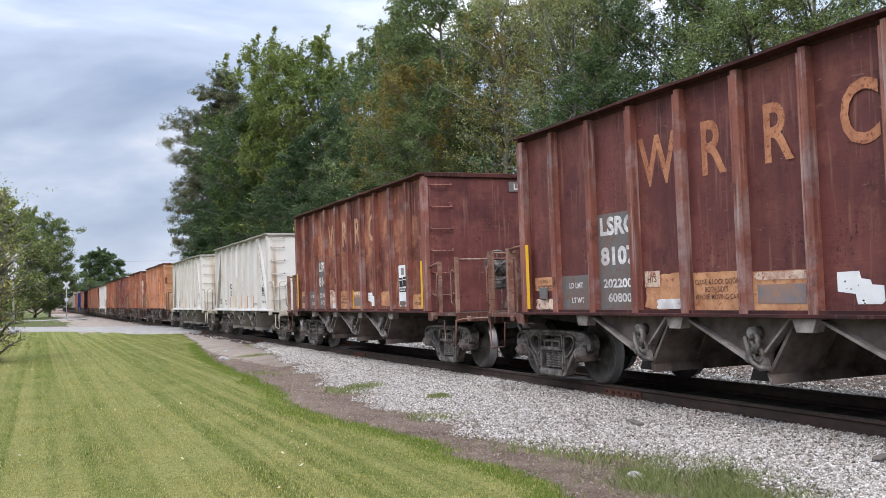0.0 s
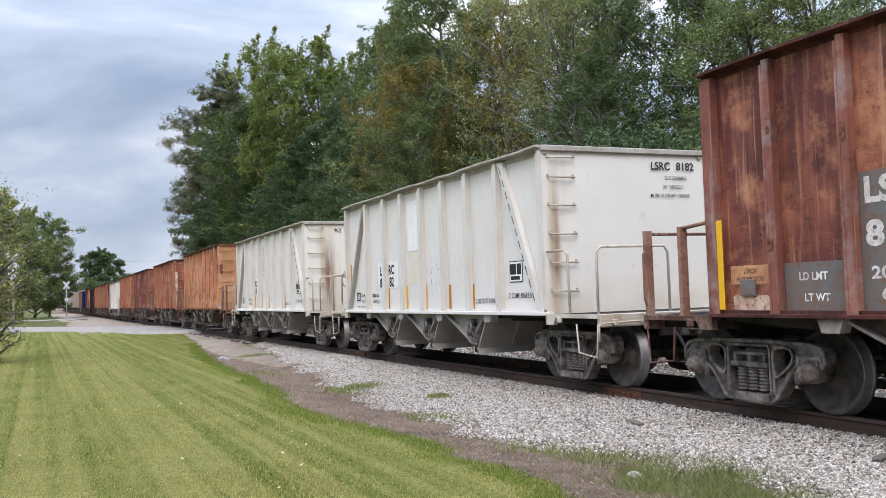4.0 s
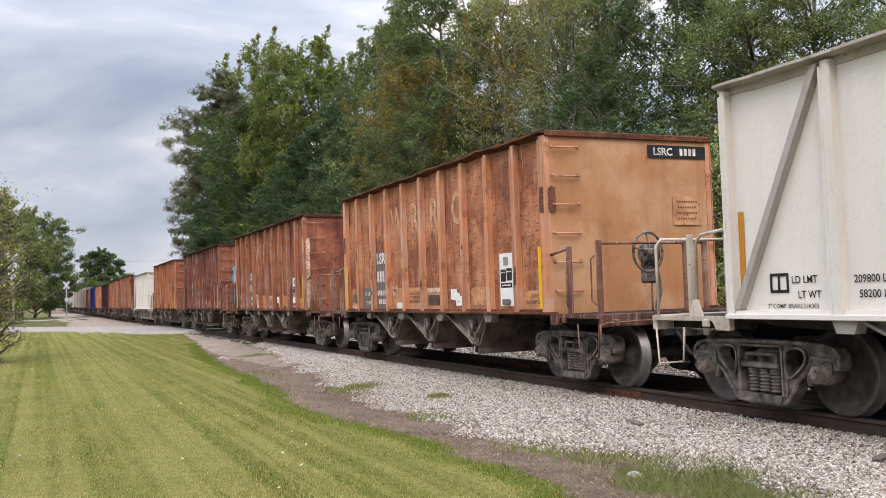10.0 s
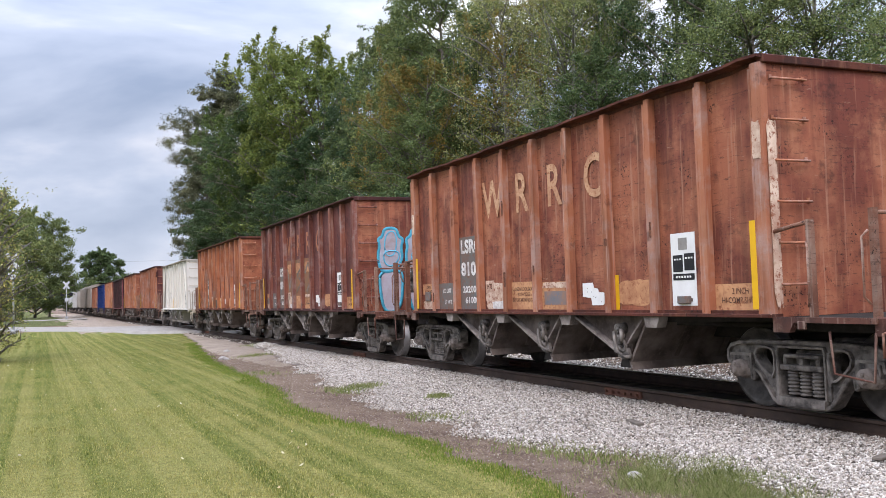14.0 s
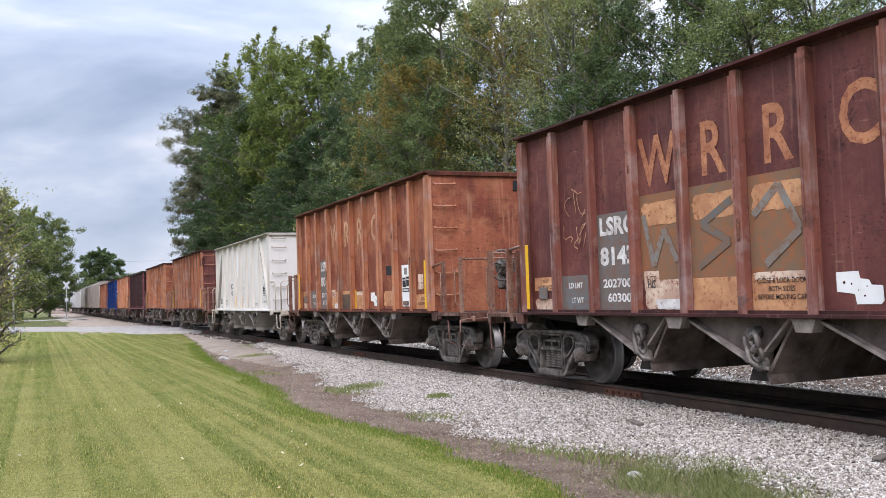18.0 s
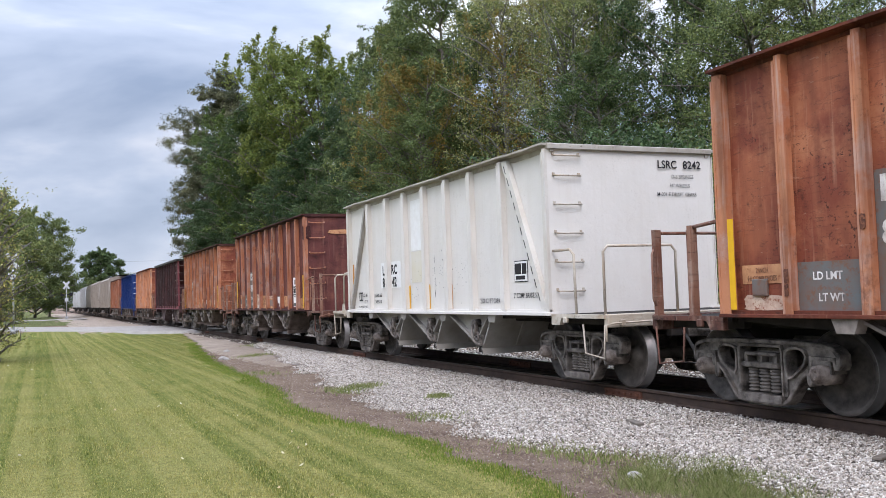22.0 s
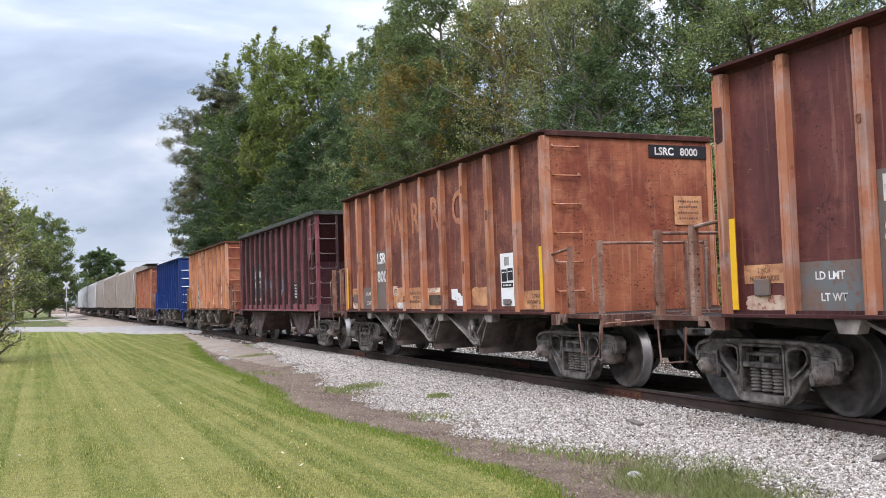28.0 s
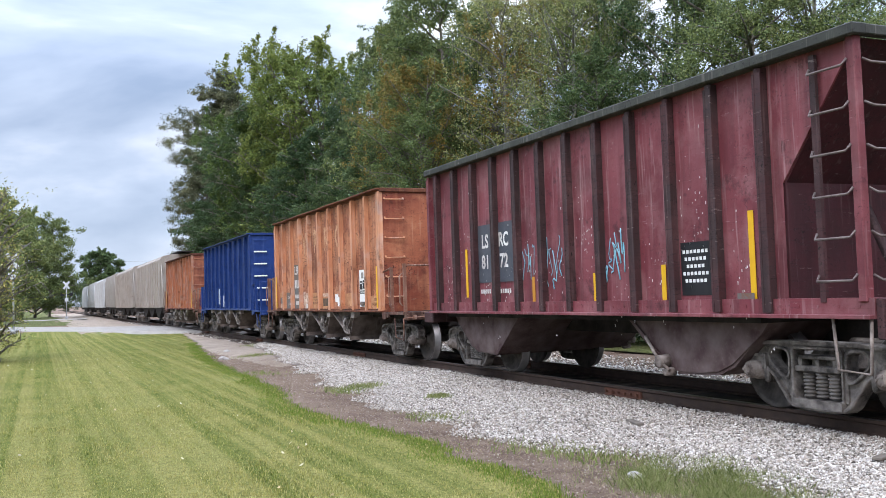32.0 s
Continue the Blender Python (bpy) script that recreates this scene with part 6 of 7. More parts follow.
def ground_z(x, y):
    """Level lawn, a shallow dip, then the low ballast bank and the same beyond it."""
    d = abs(x - XC)
    if d < 1.35:
        return -0.215
    if d < 3.4:
        return -0.215 - 0.085 * ((d - 1.35) / 2.05)
    if d < 4.6:
        return -0.30 + 0.10 * ((d - 3.4) / 1.2)
    return GROUND


def sheet(name, material, xs, ys, lift=0.0, bump=0.0, label="", kind="structure"):
    verts = [(x, y, ground_z(x, y) + lift + (bump * noise.noise(Vector((x * 0.9, y * 0.9, 0.3))) if bump else 0)) for y in ys for x in xs]
    nx = len(xs)
    faces = [(j * nx + i, j * nx + i + 1, (j + 1) * nx + i + 1, (j + 1) * nx + i) for j in range(len(ys) - 1) for i in range(nx - 1)]
    me = bpy.data.meshes.new(name)
    me.from_pydata(verts, [], faces)
    me.polygons.foreach_set("use_smooth", [True] * len(faces))
    me.materials.append(material)
    return tagged(new(name, me), label, "ground", "", kind)


def spread(a, b, n):
    return [a + (b - a) * i / n for i in range(n + 1)]


def lawn_edge(y):
    """Where the lawn ends towards the track."""
    pts = ((-40, 3.4), (5, 3.62), (7.4, 3.76), (9.2, 3.78), (11.0, 3.62), (13.5, 3.50), (17.6, 4.02), (22, 4.0), (30, 4.78), (40, 5.9), (47, 6.6), (52.5, 7.0), (70, 7.1))
    for (a, xa), (b, xb) in zip(pts, pts[1:]):
        if y <= b:
            x = xa + (xb - xa) * (y - a) / (b - a)
            break
    return x + 0.22 * noise.noise(Vector((0.3, y * 0.8, 5))) + 0.10 * noise.noise(Vector((0.3, y * 3.0, 9)))


def road_near(x):
    return 68.2 - 2.46 * (x + 0.26)


def build_ground():
    far = [-2500, -900, -300, -120, -60, -30, -15]
    xs = far + spread(-8, 26, 136) + [32, 45, 70, 120, 300, 900, 2500]
    ys = [-2500, -900, -300, -120, -60, -30] + spread(-14, 70, 210) + [80, 100, 130, 170, 240, 400, 900, 2500]
    sheet("ground", EARTH, xs, ys, -0.02, 0.03, "bare dry earth and gravel beside a railway")
    # lawn with a ragged edge
    rows = spread(-30, 66, 480)
    verts, faces = [], []
    n = 40
    for y in rows:
        e = min(lawn_edge(y), (68.2 - y) / 2.46 - 0.26 if y > 47 else 99)
        for i in range(n + 1):
            u = i / n
            x = -45 + (e + 45) * (1 - (1 - u) ** 2.2)
            verts.append((x, y, ground_z(x, y) + 0.012 + 0.012 * noise.noise(Vector((x * 0.8, y * 0.8, 2)))))
    for j in range(len(rows) - 1):
        for i in range(n):
            faces.append((j * (n + 1) + i, j * (n + 1) + i + 1, (j + 1) * (n + 1) + i + 1, (j + 1) * (n + 1) + i))
    me = bpy.data.meshes.new("lawn")
    me.from_pydata(verts, [], faces)
    me.materials.append(LAWN)
    tagged(new("lawn", me), "short mown green lawn with mowing stripes", "lawn", "", "structure")
    sheet("ballast_bed", GRAVEL, spread(5.9, 11.6, 20), spread(-60, 200, 260), -0.006, 0.02, "bed of pale crushed stone under the track")
    # near-black strip that paints in the train's shade over the oily bed
    sheet("track_bed", OILY_SHADE, spread(7.78, 9.35, 10), spread(-60, 200, 260), 0.03, 0.03, "oily ground between the rails, darkened with the shade under the train")
    # sandy gravel apron between the lawn's end and the track
    rows = spread(21, 60, 160)
    verts, faces = [], []
    for y in rows:
        fade = min(1.0, (y - 21) / 13)
        e0 = lawn_edge(y) + 0.05
        e1 = 7.15
        mid = e0 + (e1 - e0) * 0.5
        for i in range(13):
            x = mid + (i / 12 - 0.5) * (e1 - e0) * fade * (1 + 0.25 * noise.noise(Vector((y * 0.9, i // 7 * 9, 4))))
            tuck = -0.09 if i in (0, 12) else -0.03 if i in (1, 11) else 0.0
            verts.append((x, y, ground_z(x, y) - 0.035 + 0.055 * min(1.0, (y - 21) / 7) + tuck + 0.02 * noise.noise(Vector((x * 0.9, y * 0.9, 0.3)))))
    for j in range(len(rows) - 1):
        for i in range(12):
            faces.append((j * 13 + i, j * 13 + i + 1, (j + 1) * 13 + i + 1, (j + 1) * 13 + i))
    me = bpy.data.meshes.new("gravel_apron")
    me.from_pydata(verts, [], faces)
    me.materials.append(SAND)
    tagged(new("gravel_apron", me), "sandy beige gravel beside the track", "ground", "", "structure")
    # rough grass beyond the road and behind the train
    sheet("rough_grass", ROUGH_GRASS, spread(-90, 3.5, 60), spread(84, 400, 60), 0.01, 0.06, "rough grass beyond the road")
    sheet("verge", ROUGH_GRASS, spread(13.4, 90, 30), spread(-60, 260, 120), 0.02, 0.10, "grass and weeds behind the track")
    sheet("gravel_shoulder", SAND, spread(2.2, 7.5, 10), spread(56, 220, 82), 0.012, 0.03, "grey-beige gravel beside the track beyond the road")
    # road, oblique across the track
    verts, faces = [], []
    for x in spread(-60, 26, 90):
        lift = 0.02 + 0.13 * max(0.0, 1 - abs(x - XC) / 6.0)
        y = road_near(x)
        line = [y + k * 3.6 + 0.25 * noise.noise(Vector((x * 0.5, k, 1))) for k in range(5)]
        verts.append((x, line[0] - 0.8, GROUND - 0.15))
        for k in range(5):
            verts.append((x, line[k], GROUND + lift + 0.015 * (2 - abs(k - 2))))
        verts.append((x, line[4] + 0.8, GROUND - 0.15))
    for j in range(90):
        for i in range(6):
            faces.append((j * 7 + i, (j + 1) * 7 + i, (j + 1) * 7 + i + 1, j * 7 + i + 1))
    me = bpy.data.meshes.new("road")
    me.from_pydata(verts, [], faces)
    me.materials.append(ASPHALT)
    tagged(new("road", me), "pale worn asphalt road crossing the railway", "road", "", "structure")
    # far road
    me = bpy.data.meshes.new("road_far")
    me.from_pydata([(-120, 128, GROUND + 0.03), (5.5, 118, GROUND + 0.03), (5.5, 126, GROUND + 0.03), (-120, 138, GROUND + 0.03)], [], [(0, 1, 2, 3)])
    me.materials.append(ASPHALT)
    tagged(new("road_far", me), "pale side road in the distance", "road", "", "structure")


def build_track():
    track = tagged(new("railway_track"), "single railway track on wooden ties with dark rusty rails", "track", "", "structure")
    prof = [(-0.07, -0.17), (0.07, -0.17), (0.07, -0.155), (0.012, -0.135), (0.010, -0.05), (0.036, -0.036), (0.036, -0.006), (0.028, 0.0),
            (-0.028, 0.0), (-0.036, -0.006), (-0.036, -0.036), (-0.010, -0.05), (-0.012, -0.135), (-0.07, -0.155)]

    def rail(bm):
        slab(bm, prof, "y", -180, 420)
        slab(bm, [(-0.026, 0.0005), (0.026, 0.0005), (0.026, -0.002), (-0.026, -0.002)], "y", -180, 420)
    for s in (-1, 1):
        ob = part("rail", "rail", RAIL, track, rail, pose(XC + s * 0.753, 0, 0))
    ob.data.materials.append(RAIL_TOP)
    for p in ob.data.polygons:
        if p.center.z > -0.0012:
            p.material_index = 1

    def joint(bm):
        for s in (-1, 1):
            slab(bm, [(s * 0.012, -0.045), (s * 0.045, -0.055), (s * 0.035, -0.13), (s * 0.06, -0.152), (s * 0.012, -0.14)], "y", -0.45, 0.45)
        for k in range(6):
            y = -0.375 + k * 0.15
            quad_box(bm, -0.075, 0.075, y - 0.016, y + 0.016, -0.112, -0.08)
    jm = plain("rusty_joint_bar", (0.13, 0.055, 0.035), (0.07, 0.04, 0.03), 9.0, 0.85)
    for s in (-1, 1):
        for k in range(-1, 8):
            part("joint_bar", "joint_bar", jm, track, joint, pose(XC + s * 0.753, 11.25 + k * 11.9 + (0 if s < 0 else 5.9), 0))
    rnd = random.Random(5)
    for i in range(190):
        y = -14 + i * 0.56 + rnd.uniform(-0.05, 0.05)

        def tie(bm):
            quad_box(bm, -1.30, 1.30, -0.115, 0.115, -0.33, -0.172, 0.012)
        part("tie", "tie", TIE, track, tie, pose(XC + rnd.uniform(-0.07, 0.07), y, rnd.uniform(-0.012, 0.0), 0, 0, rnd.uniform(-1.5, 1.5)))

    def plate(bm):
        quad_box(bm, -0.16, 0.16, -0.09, 0.09, -0.182, -0.160)
        for x in (-0.10, 0.10):
            for y in (-0.05, 0.05):
                quad_box(bm, x - 0.015, x + 0.015, y - 0.02, y + 0.01, -0.162, -0.135)
    for i in range(75):
        part("tie_plate", "tie_plate", RAIL, track, plate, pose(XC - 0.753, -2 + i * 0.56, 0))


def stones_mesh(name, n, region, size, material, seed, label, category="gravel"):
    """Many small angular stones as one mesh."""
    rng = np.random.default_rng(seed)
    base = np.array([(1, 0, 0), (-0.5, 0.87, 0), (-0.5, -0.87, 0), (0, 0, 0.85), (0, 0, -0.85)], float)
    tris = np.array([(0, 1, 3), (1, 2, 3), (2, 0, 3), (1, 0, 4), (2, 1, 4), (0, 2, 4)])
    px, py, pz = region(rng, n)
    n = len(px)
    s = size * (1 + np.clip((py - 14) / 40, 0, 1))[:, None, None] * rng.uniform(0.55, 1.4, (n, 1, 1)) * rng.uniform(0.65, 1.25, (n, 1, 3))
    v = (base[None] + rng.uniform(-0.38, 0.38, (n, 5, 3))) * s
    q = rng.normal(size=(n, 4))
    q /= np.linalg.norm(q, axis=1, keepdims=True)
    w, x, y, z = q.T
    rot = np.stack([np.stack([1 - 2 * (y * y + z * z), 2 * (x * y - z * w), 2 * (x * z + y * w)], -1),
                    np.stack([2 * (x * y + z * w), 1 - 2 * (x * x + z * z), 2 * (y * z - x * w)], -1),
                    np.stack([2 * (x * z - y * w), 2 * (y * z + x * w), 1 - 2 * (x * x + y * y)], -1)], 1)
    v = np.einsum("nij,nkj->nki", rot, v)
    v[:, :, 2] *= 0.8
    v += np.stack([px, py, pz], -1)[:, None, :]
    me = bpy.data.meshes.new(name)
    me.vertices.add(n * 5)
    me.vertices.foreach_set("co", v.reshape(-1))
    f = (tris[None] + (np.arange(n) * 5)[:, None, None]).reshape(-1)
    me.loops.add(len(f))
    me.loops.foreach_set("vertex_index", f.astype(np.int32))
    me.polygons.add(n * 6)
    me.polygons.foreach_set("loop_start", (np.arange(n * 6) * 3).astype(np.int32))
    me.update(calc_edges=True)
    me.validate()
    me.materials.append(material)
    return tagged(new(name, me), label, category, "", "stuff")


def island_material(name, colours, rough=0.85, trans=0.0, vary=0.0, stripes=None):
    """A colour of its own for each loose piece."""
    m, nt, b = shader(name, rough, 0.0, 0.08)
    g = nt.nodes.new("ShaderNodeNewGeometry")
    r = nt.nodes.new("ShaderNodeValToRGB")
    el = r.color_ramp.elements
    while len(el) < len(colours):
        el.new(0.5)
    for i, c in enumerate(colours):
        el[i].position = i / (len(colours) - 1)
        el[i].color = (*c, 1)
    nt.links.new(g.outputs["Random Per Island"], r.inputs[0])
    col = r.outputs[0]
    if vary:
        info = nt.nodes.new("ShaderNodeObjectInfo")
        hsv = nt.nodes.new("ShaderNodeHueSaturation")
        for sock, lo, hi in (("Value", 1 - vary, 1 + vary), ("Hue", 0.5 + 0.10 * vary, 0.5 - 0.06 * vary)):
            k = nt.nodes.new("ShaderNodeMapRange")
            k.inputs["To Min"].default_value, k.inputs["To Max"].default_value = lo, hi
            nt.links.new(info.outputs["Random"], k.inputs["Value"])
            nt.links.new(k.outputs[0], hsv.inputs[sock])
        nt.links.new(col, hsv.inputs["Color"])
        col = hsv.outputs[0]
    if stripes:
        col = blend(nt, thatch(nt, 0.62), col, stripes)
    nt.links.new(col, b.inputs["Base Color"])
    if trans:
        t = nt.nodes.new("ShaderNodeBsdfTranslucent")
        nt.links.new(col, t.inputs[0])
        mx = nt.nodes.new("ShaderNodeMixShader")
        mx.inputs[0].default_value = trans
        nt.links.new(b.outputs[0], mx.inputs[1])
        nt.links.new(t.outputs[0], mx.inputs[2])
        nt.links.new(mx.outputs[0], nt.nodes["Material Output"].inputs[0])
        b.inputs["Specular IOR Level"].default_value = 0.15
    return m


EARTH_STONE = island_material("earthy_stone", ((0.20, 0.145, 0.105), (0.30, 0.23, 0.18), (0.42, 0.36, 0.30), (0.15, 0.105, 0.078)))
BALLAST = island_material("ballast_stone", ((0.08, 0.068, 0.058), (0.43, 0.385, 0.335), (0.61, 0.56, 0.495), (0.24, 0.205, 0.173), (0.74, 0.70, 0.64), (0.43, 0.365, 0.30), (0.15, 0.127, 0.108)))


def gz_array(x):
    d = np.abs(x - XC)
    z = np.where(d < 1.35, -0.215, np.where(d < 3.4, -0.215 - 0.085 * (d - 1.35) / 2.05, np.where(d < 4.6, -0.30 + 0.10 * (d - 3.4) / 1.2, GROUND)))
    return z


def build_ballast():
    def near(rng, n):
        y = 4.0 + 30 * rng.random(n) ** 1.9
        edge = np.interp(y, (4, 6.6, 8, 9.2, 11.2, 12.4, 16.4, 23.6, 34), (5.3, 5.45, 5.15, 4.6, 4.75, 4.55, 4.95, 5.9, 7.2))
        edge = edge + 0.16 * np.sin(y * 1.7) + 0.12 * np.sin(y * 4.1 + 1)
        u = rng.random(n)
        x = edge + (7.62 - edge) * u
        keep = rng.random(n) < np.clip((x - edge) / 0.9 + 0.08, 0, 1)
        x, y = x[keep], y[keep]
        return x, y, gz_array(x) + 0.045 * np.clip((x - 6.9) / 0.35, 0, 1) + rng.uniform(-0.012, 0.020, len(x))

    def scattered(rng, n):
        y = 4.5 + 36 * rng.random(n) ** 1.4
        x = 3.75 + 2.6 * rng.random(n) ** 0.8 + np.maximum(0, y - 20) * 0.06
        return x, y, gz_array(x) - 0.012 + rng.uniform(0, 0.01, n)

    def beyond(rng, n):
        y = 3 + 60 * rng.random(n)
        x = 9.3 + 3.4 * rng.random(n)
        return x, y, gz_array(x) + rng.uniform(-0.01, 0.02, n)

    def along(rng, n):
        y = 30 + 60 * rng.random(n)
        x = 7.1 + 1.7 * rng.random(n)
        return x, y, gz_array(x) + rng.uniform(-0.01, 0.02, n)
    stones_mesh("ballast", 230000, near, 0.0165, BALLAST, 1, "pale grey crushed stone ballast beside the rails")
    stones_mesh("loose_stones", 15000, scattered, 0.0105, EARTH_STONE, 2, "loose small stones scattered on the dry earth")
    stones_mesh("ballast_beyond", 26000, beyond, 0.030, BALLAST, 3, "pale grey crushed stone behind the track")
    stones_mesh("ballast_distant", 12000, along, 0.024, BALLAST, 4, "pale grey crushed stone along the track")


# ---- plants ----
def blades(name, n, where, height, width, material, seed, label, category="grass", lean=0.5):
    """Grass blades, one bent triangle pair each, as one mesh."""
    rng = np.random.default_rng(seed)
    x, y, z = where(rng, n)
    n = len(x)
    a = rng.uniform(0, 2 * np.pi, n)
    h = height * rng.uniform(0.5, 1.3, n)
    w = width * rng.uniform(0.7, 1.3, n)
    t = rng.uniform(0, 2 * np.pi, n)
    lx, ly = np.cos(t) * h * lean * rng.random(n), np.sin(t) * h * lean * rng.random(n)
    cx, cy = np.cos(a) * w, np.sin(a) * w
    v = np.empty((n, 5, 3))
    v[:, 0] = np.stack([x - cx, y - cy, z], -1)
    v[:, 1] = np.stack([x + cx, y + cy, z], -1)
    v[:, 2] = np.stack([x + cx * 0.7 + lx * 0.4, y + cy * 0.7 + ly * 0.4, z + h * 0.6], -1)
    v[:, 3] = np.stack([x + lx, y + ly, z + h], -1)
    v[:, 4] = np.stack([x - cx * 0.7 + lx * 0.4, y - cy * 0.7 + ly * 0.4, z + h * 0.6], -1)
    me = bpy.data.meshes.new(name)
    me.vertices.add(n * 5)
    me.vertices.foreach_set("co", v.reshape(-1))
    f = (np.arange(5)[None] + (np.arange(n) * 5)[:, None]).reshape(-1)
    me.loops.add(n * 5)
    me.loops.foreach_set("vertex_index", f.astype(np.int32))
    me.polygons.add(n)
    me.polygons.foreach_set("loop_start", (np.arange(n) * 5).astype(np.int32))
    me.update(calc_edges=True)
    me.validate()
    me.materials.append(material)
    return tagged(new(name, me), label, category, "", "stuff")


GRASS_BLADE = island_material("grass_blade", ((0.040, 0.064, 0.010), (0.155, 0.180, 0.034), (0.27, 0.268, 0.062), (0.50, 0.45, 0.19), (0.075, 0.102, 0.016)), 0.8, 0.25, 0.0, (0.42, 0.365, 0.135))
FRINGE_BLADE = island_material("fringe_blade", ((0.075, 0.135, 0.016), (0.13, 0.20, 0.028), (0.21, 0.265, 0.045), (0.10, 0.165, 0.022)), 0.8, 0.3)
WEED_BLADE = island_material("weed_blade", ((0.10, 0.14, 0.035), (0.19, 0.23, 0.07), (0.38, 0.36, 0.18), (0.14, 0.19, 0.05), (0.27, 0.29, 0.11)), 0.8, 0.3)


STRAW = island_material("dry_straw", ((0.26, 0.19, 0.12), (0.38, 0.30, 0.20), (0.16, 0.11, 0.075), (0.30, 0.24, 0.15)), 0.9)
LITTER = island_material("fallen_leaf", ((0.55, 0.50, 0.30), (0.62, 0.58, 0.45), (0.45, 0.33, 0.16), (0.58, 0.52, 0.34)), 0.8, 0.2)


def build_grass():
    edge = np.vectorize(lawn_edge)

    def lawn(rng, n):
        y = 5.0 + 46 * rng.random(n) ** 2.4
        e = edge(y) + 0.05
        x0 = -1.2 - 0.05 * y
        x = x0 + (e - x0) * rng.random(n)
        keep = rng.random(n) < 0.72 + 0.28 * np.sin(x * 23 + 2 * np.sin(y * 9)) * np.sin(y * 19 + 2 * np.sin(x * 11))
        x, y = x[keep], y[keep]
        return x, y, gz_array(x) + 0.005

    def fringe(rng, n):
        y = 5.0 + 34 * rng.random(n) ** 1.4
        x = edge(y) + rng.normal(-0.12, 0.13, n)
        return x, y, gz_array(x) - 0.01

    def clump(rng, n):
        k = rng.integers(0, 9, n)
        cx = np.array([4.85, 5.08, 5.22, 5.62, 5.27, 4.95, 4.75, 5.20, 5.50])[k]
        cy = np.array([6.8, 6.6, 6.2, 6.95, 7.15, 5.75, 6.3, 5.8, 6.4])[k]
        x, y = cx + rng.normal(0, 0.23, n), cy + rng.normal(0, 0.27, n)
        keep = rng.random(n) < np.clip(0.55 + 0.6 * np.sin(x * 7 + 1) * np.sin(y * 6), 0.12, 1) * np.clip(1.9 - (x - 4.6) * 1.0, 0.15, 1)
        x, y = x[keep], y[keep]
        return x, y, gz_array(x) - 0.02

    def tufts(rng, n):
        k = rng.choice(10, n, p=(0.16, 0.21, 0.12, 0.16, 0.10, 0.06, 0.06, 0.06, 0.05, 0.02))
        cx = np.array([5.89, 5.55, 5.12, 5.88, 7.0, 4.95, 4.80, 5.10, 4.6, 7.50])[k]
        cy = np.array([13.86, 16.5, 16.2, 27.7, 33.0, 11.8, 8.7, 8.0, 21.0, 11.25])[k]
        r = np.array([0.085, 0.17, 0.22, 0.25, 0.30, 0.22, 0.28, 0.20, 0.3, 0.035])[k]
        x, y = cx + rng.normal(0, 1, n) * r, cy + rng.normal(0, 1, n) * r * 1.2
        return x, y, gz_array(x) - 0.01
    def straw(rng, n):
        y = 5.0 + 26 * rng.random(n) ** 1.5
        x = edge(y) + 0.1 + 1.8 * rng.random(n) ** 1.3
        return x, y, gz_array(x) + 0.002
    blades("dry_straw", 9000, straw, 0.016, 0.0035, STRAW, 7, "dry straw and litter on the bare earth", "straw", 4.0)
    blades("grass", 300000, lawn, 0.027, 0.0040, GRASS_BLADE, 1, "short mown grass blades of the lawn")
    blades("grass_fringe", 22000, fringe, 0.052, 0.0042, FRINGE_BLADE, 2, "longer grass along the lawn's edge")
    blades("weed_grass", 26000, clump, 0.092, 0.0013, WEED_BLADE, 3, "tall pale weedy grass beside the ballast", "weeds", 0.9)
    def litter(rng, n):
        y = 5.5 + 24 * rng.random(n) ** 1.5
        x = -1.5 - 0.04 * y + (4.5 + 0.04 * y) * rng.random(n)
        return x, y, gz_array(x) + 0.03
    blades("fallen_leaves", 130, litter, 0.024, 0.014, LITTER, 6, "pale fallen leaves scattered on the lawn", "leaves", 2.5)
    blades("weed_tufts", 3600, tufts, 0.075, 0.006, WEED_BLADE, 4, "low green weeds among the stones", "weeds", 1.0)


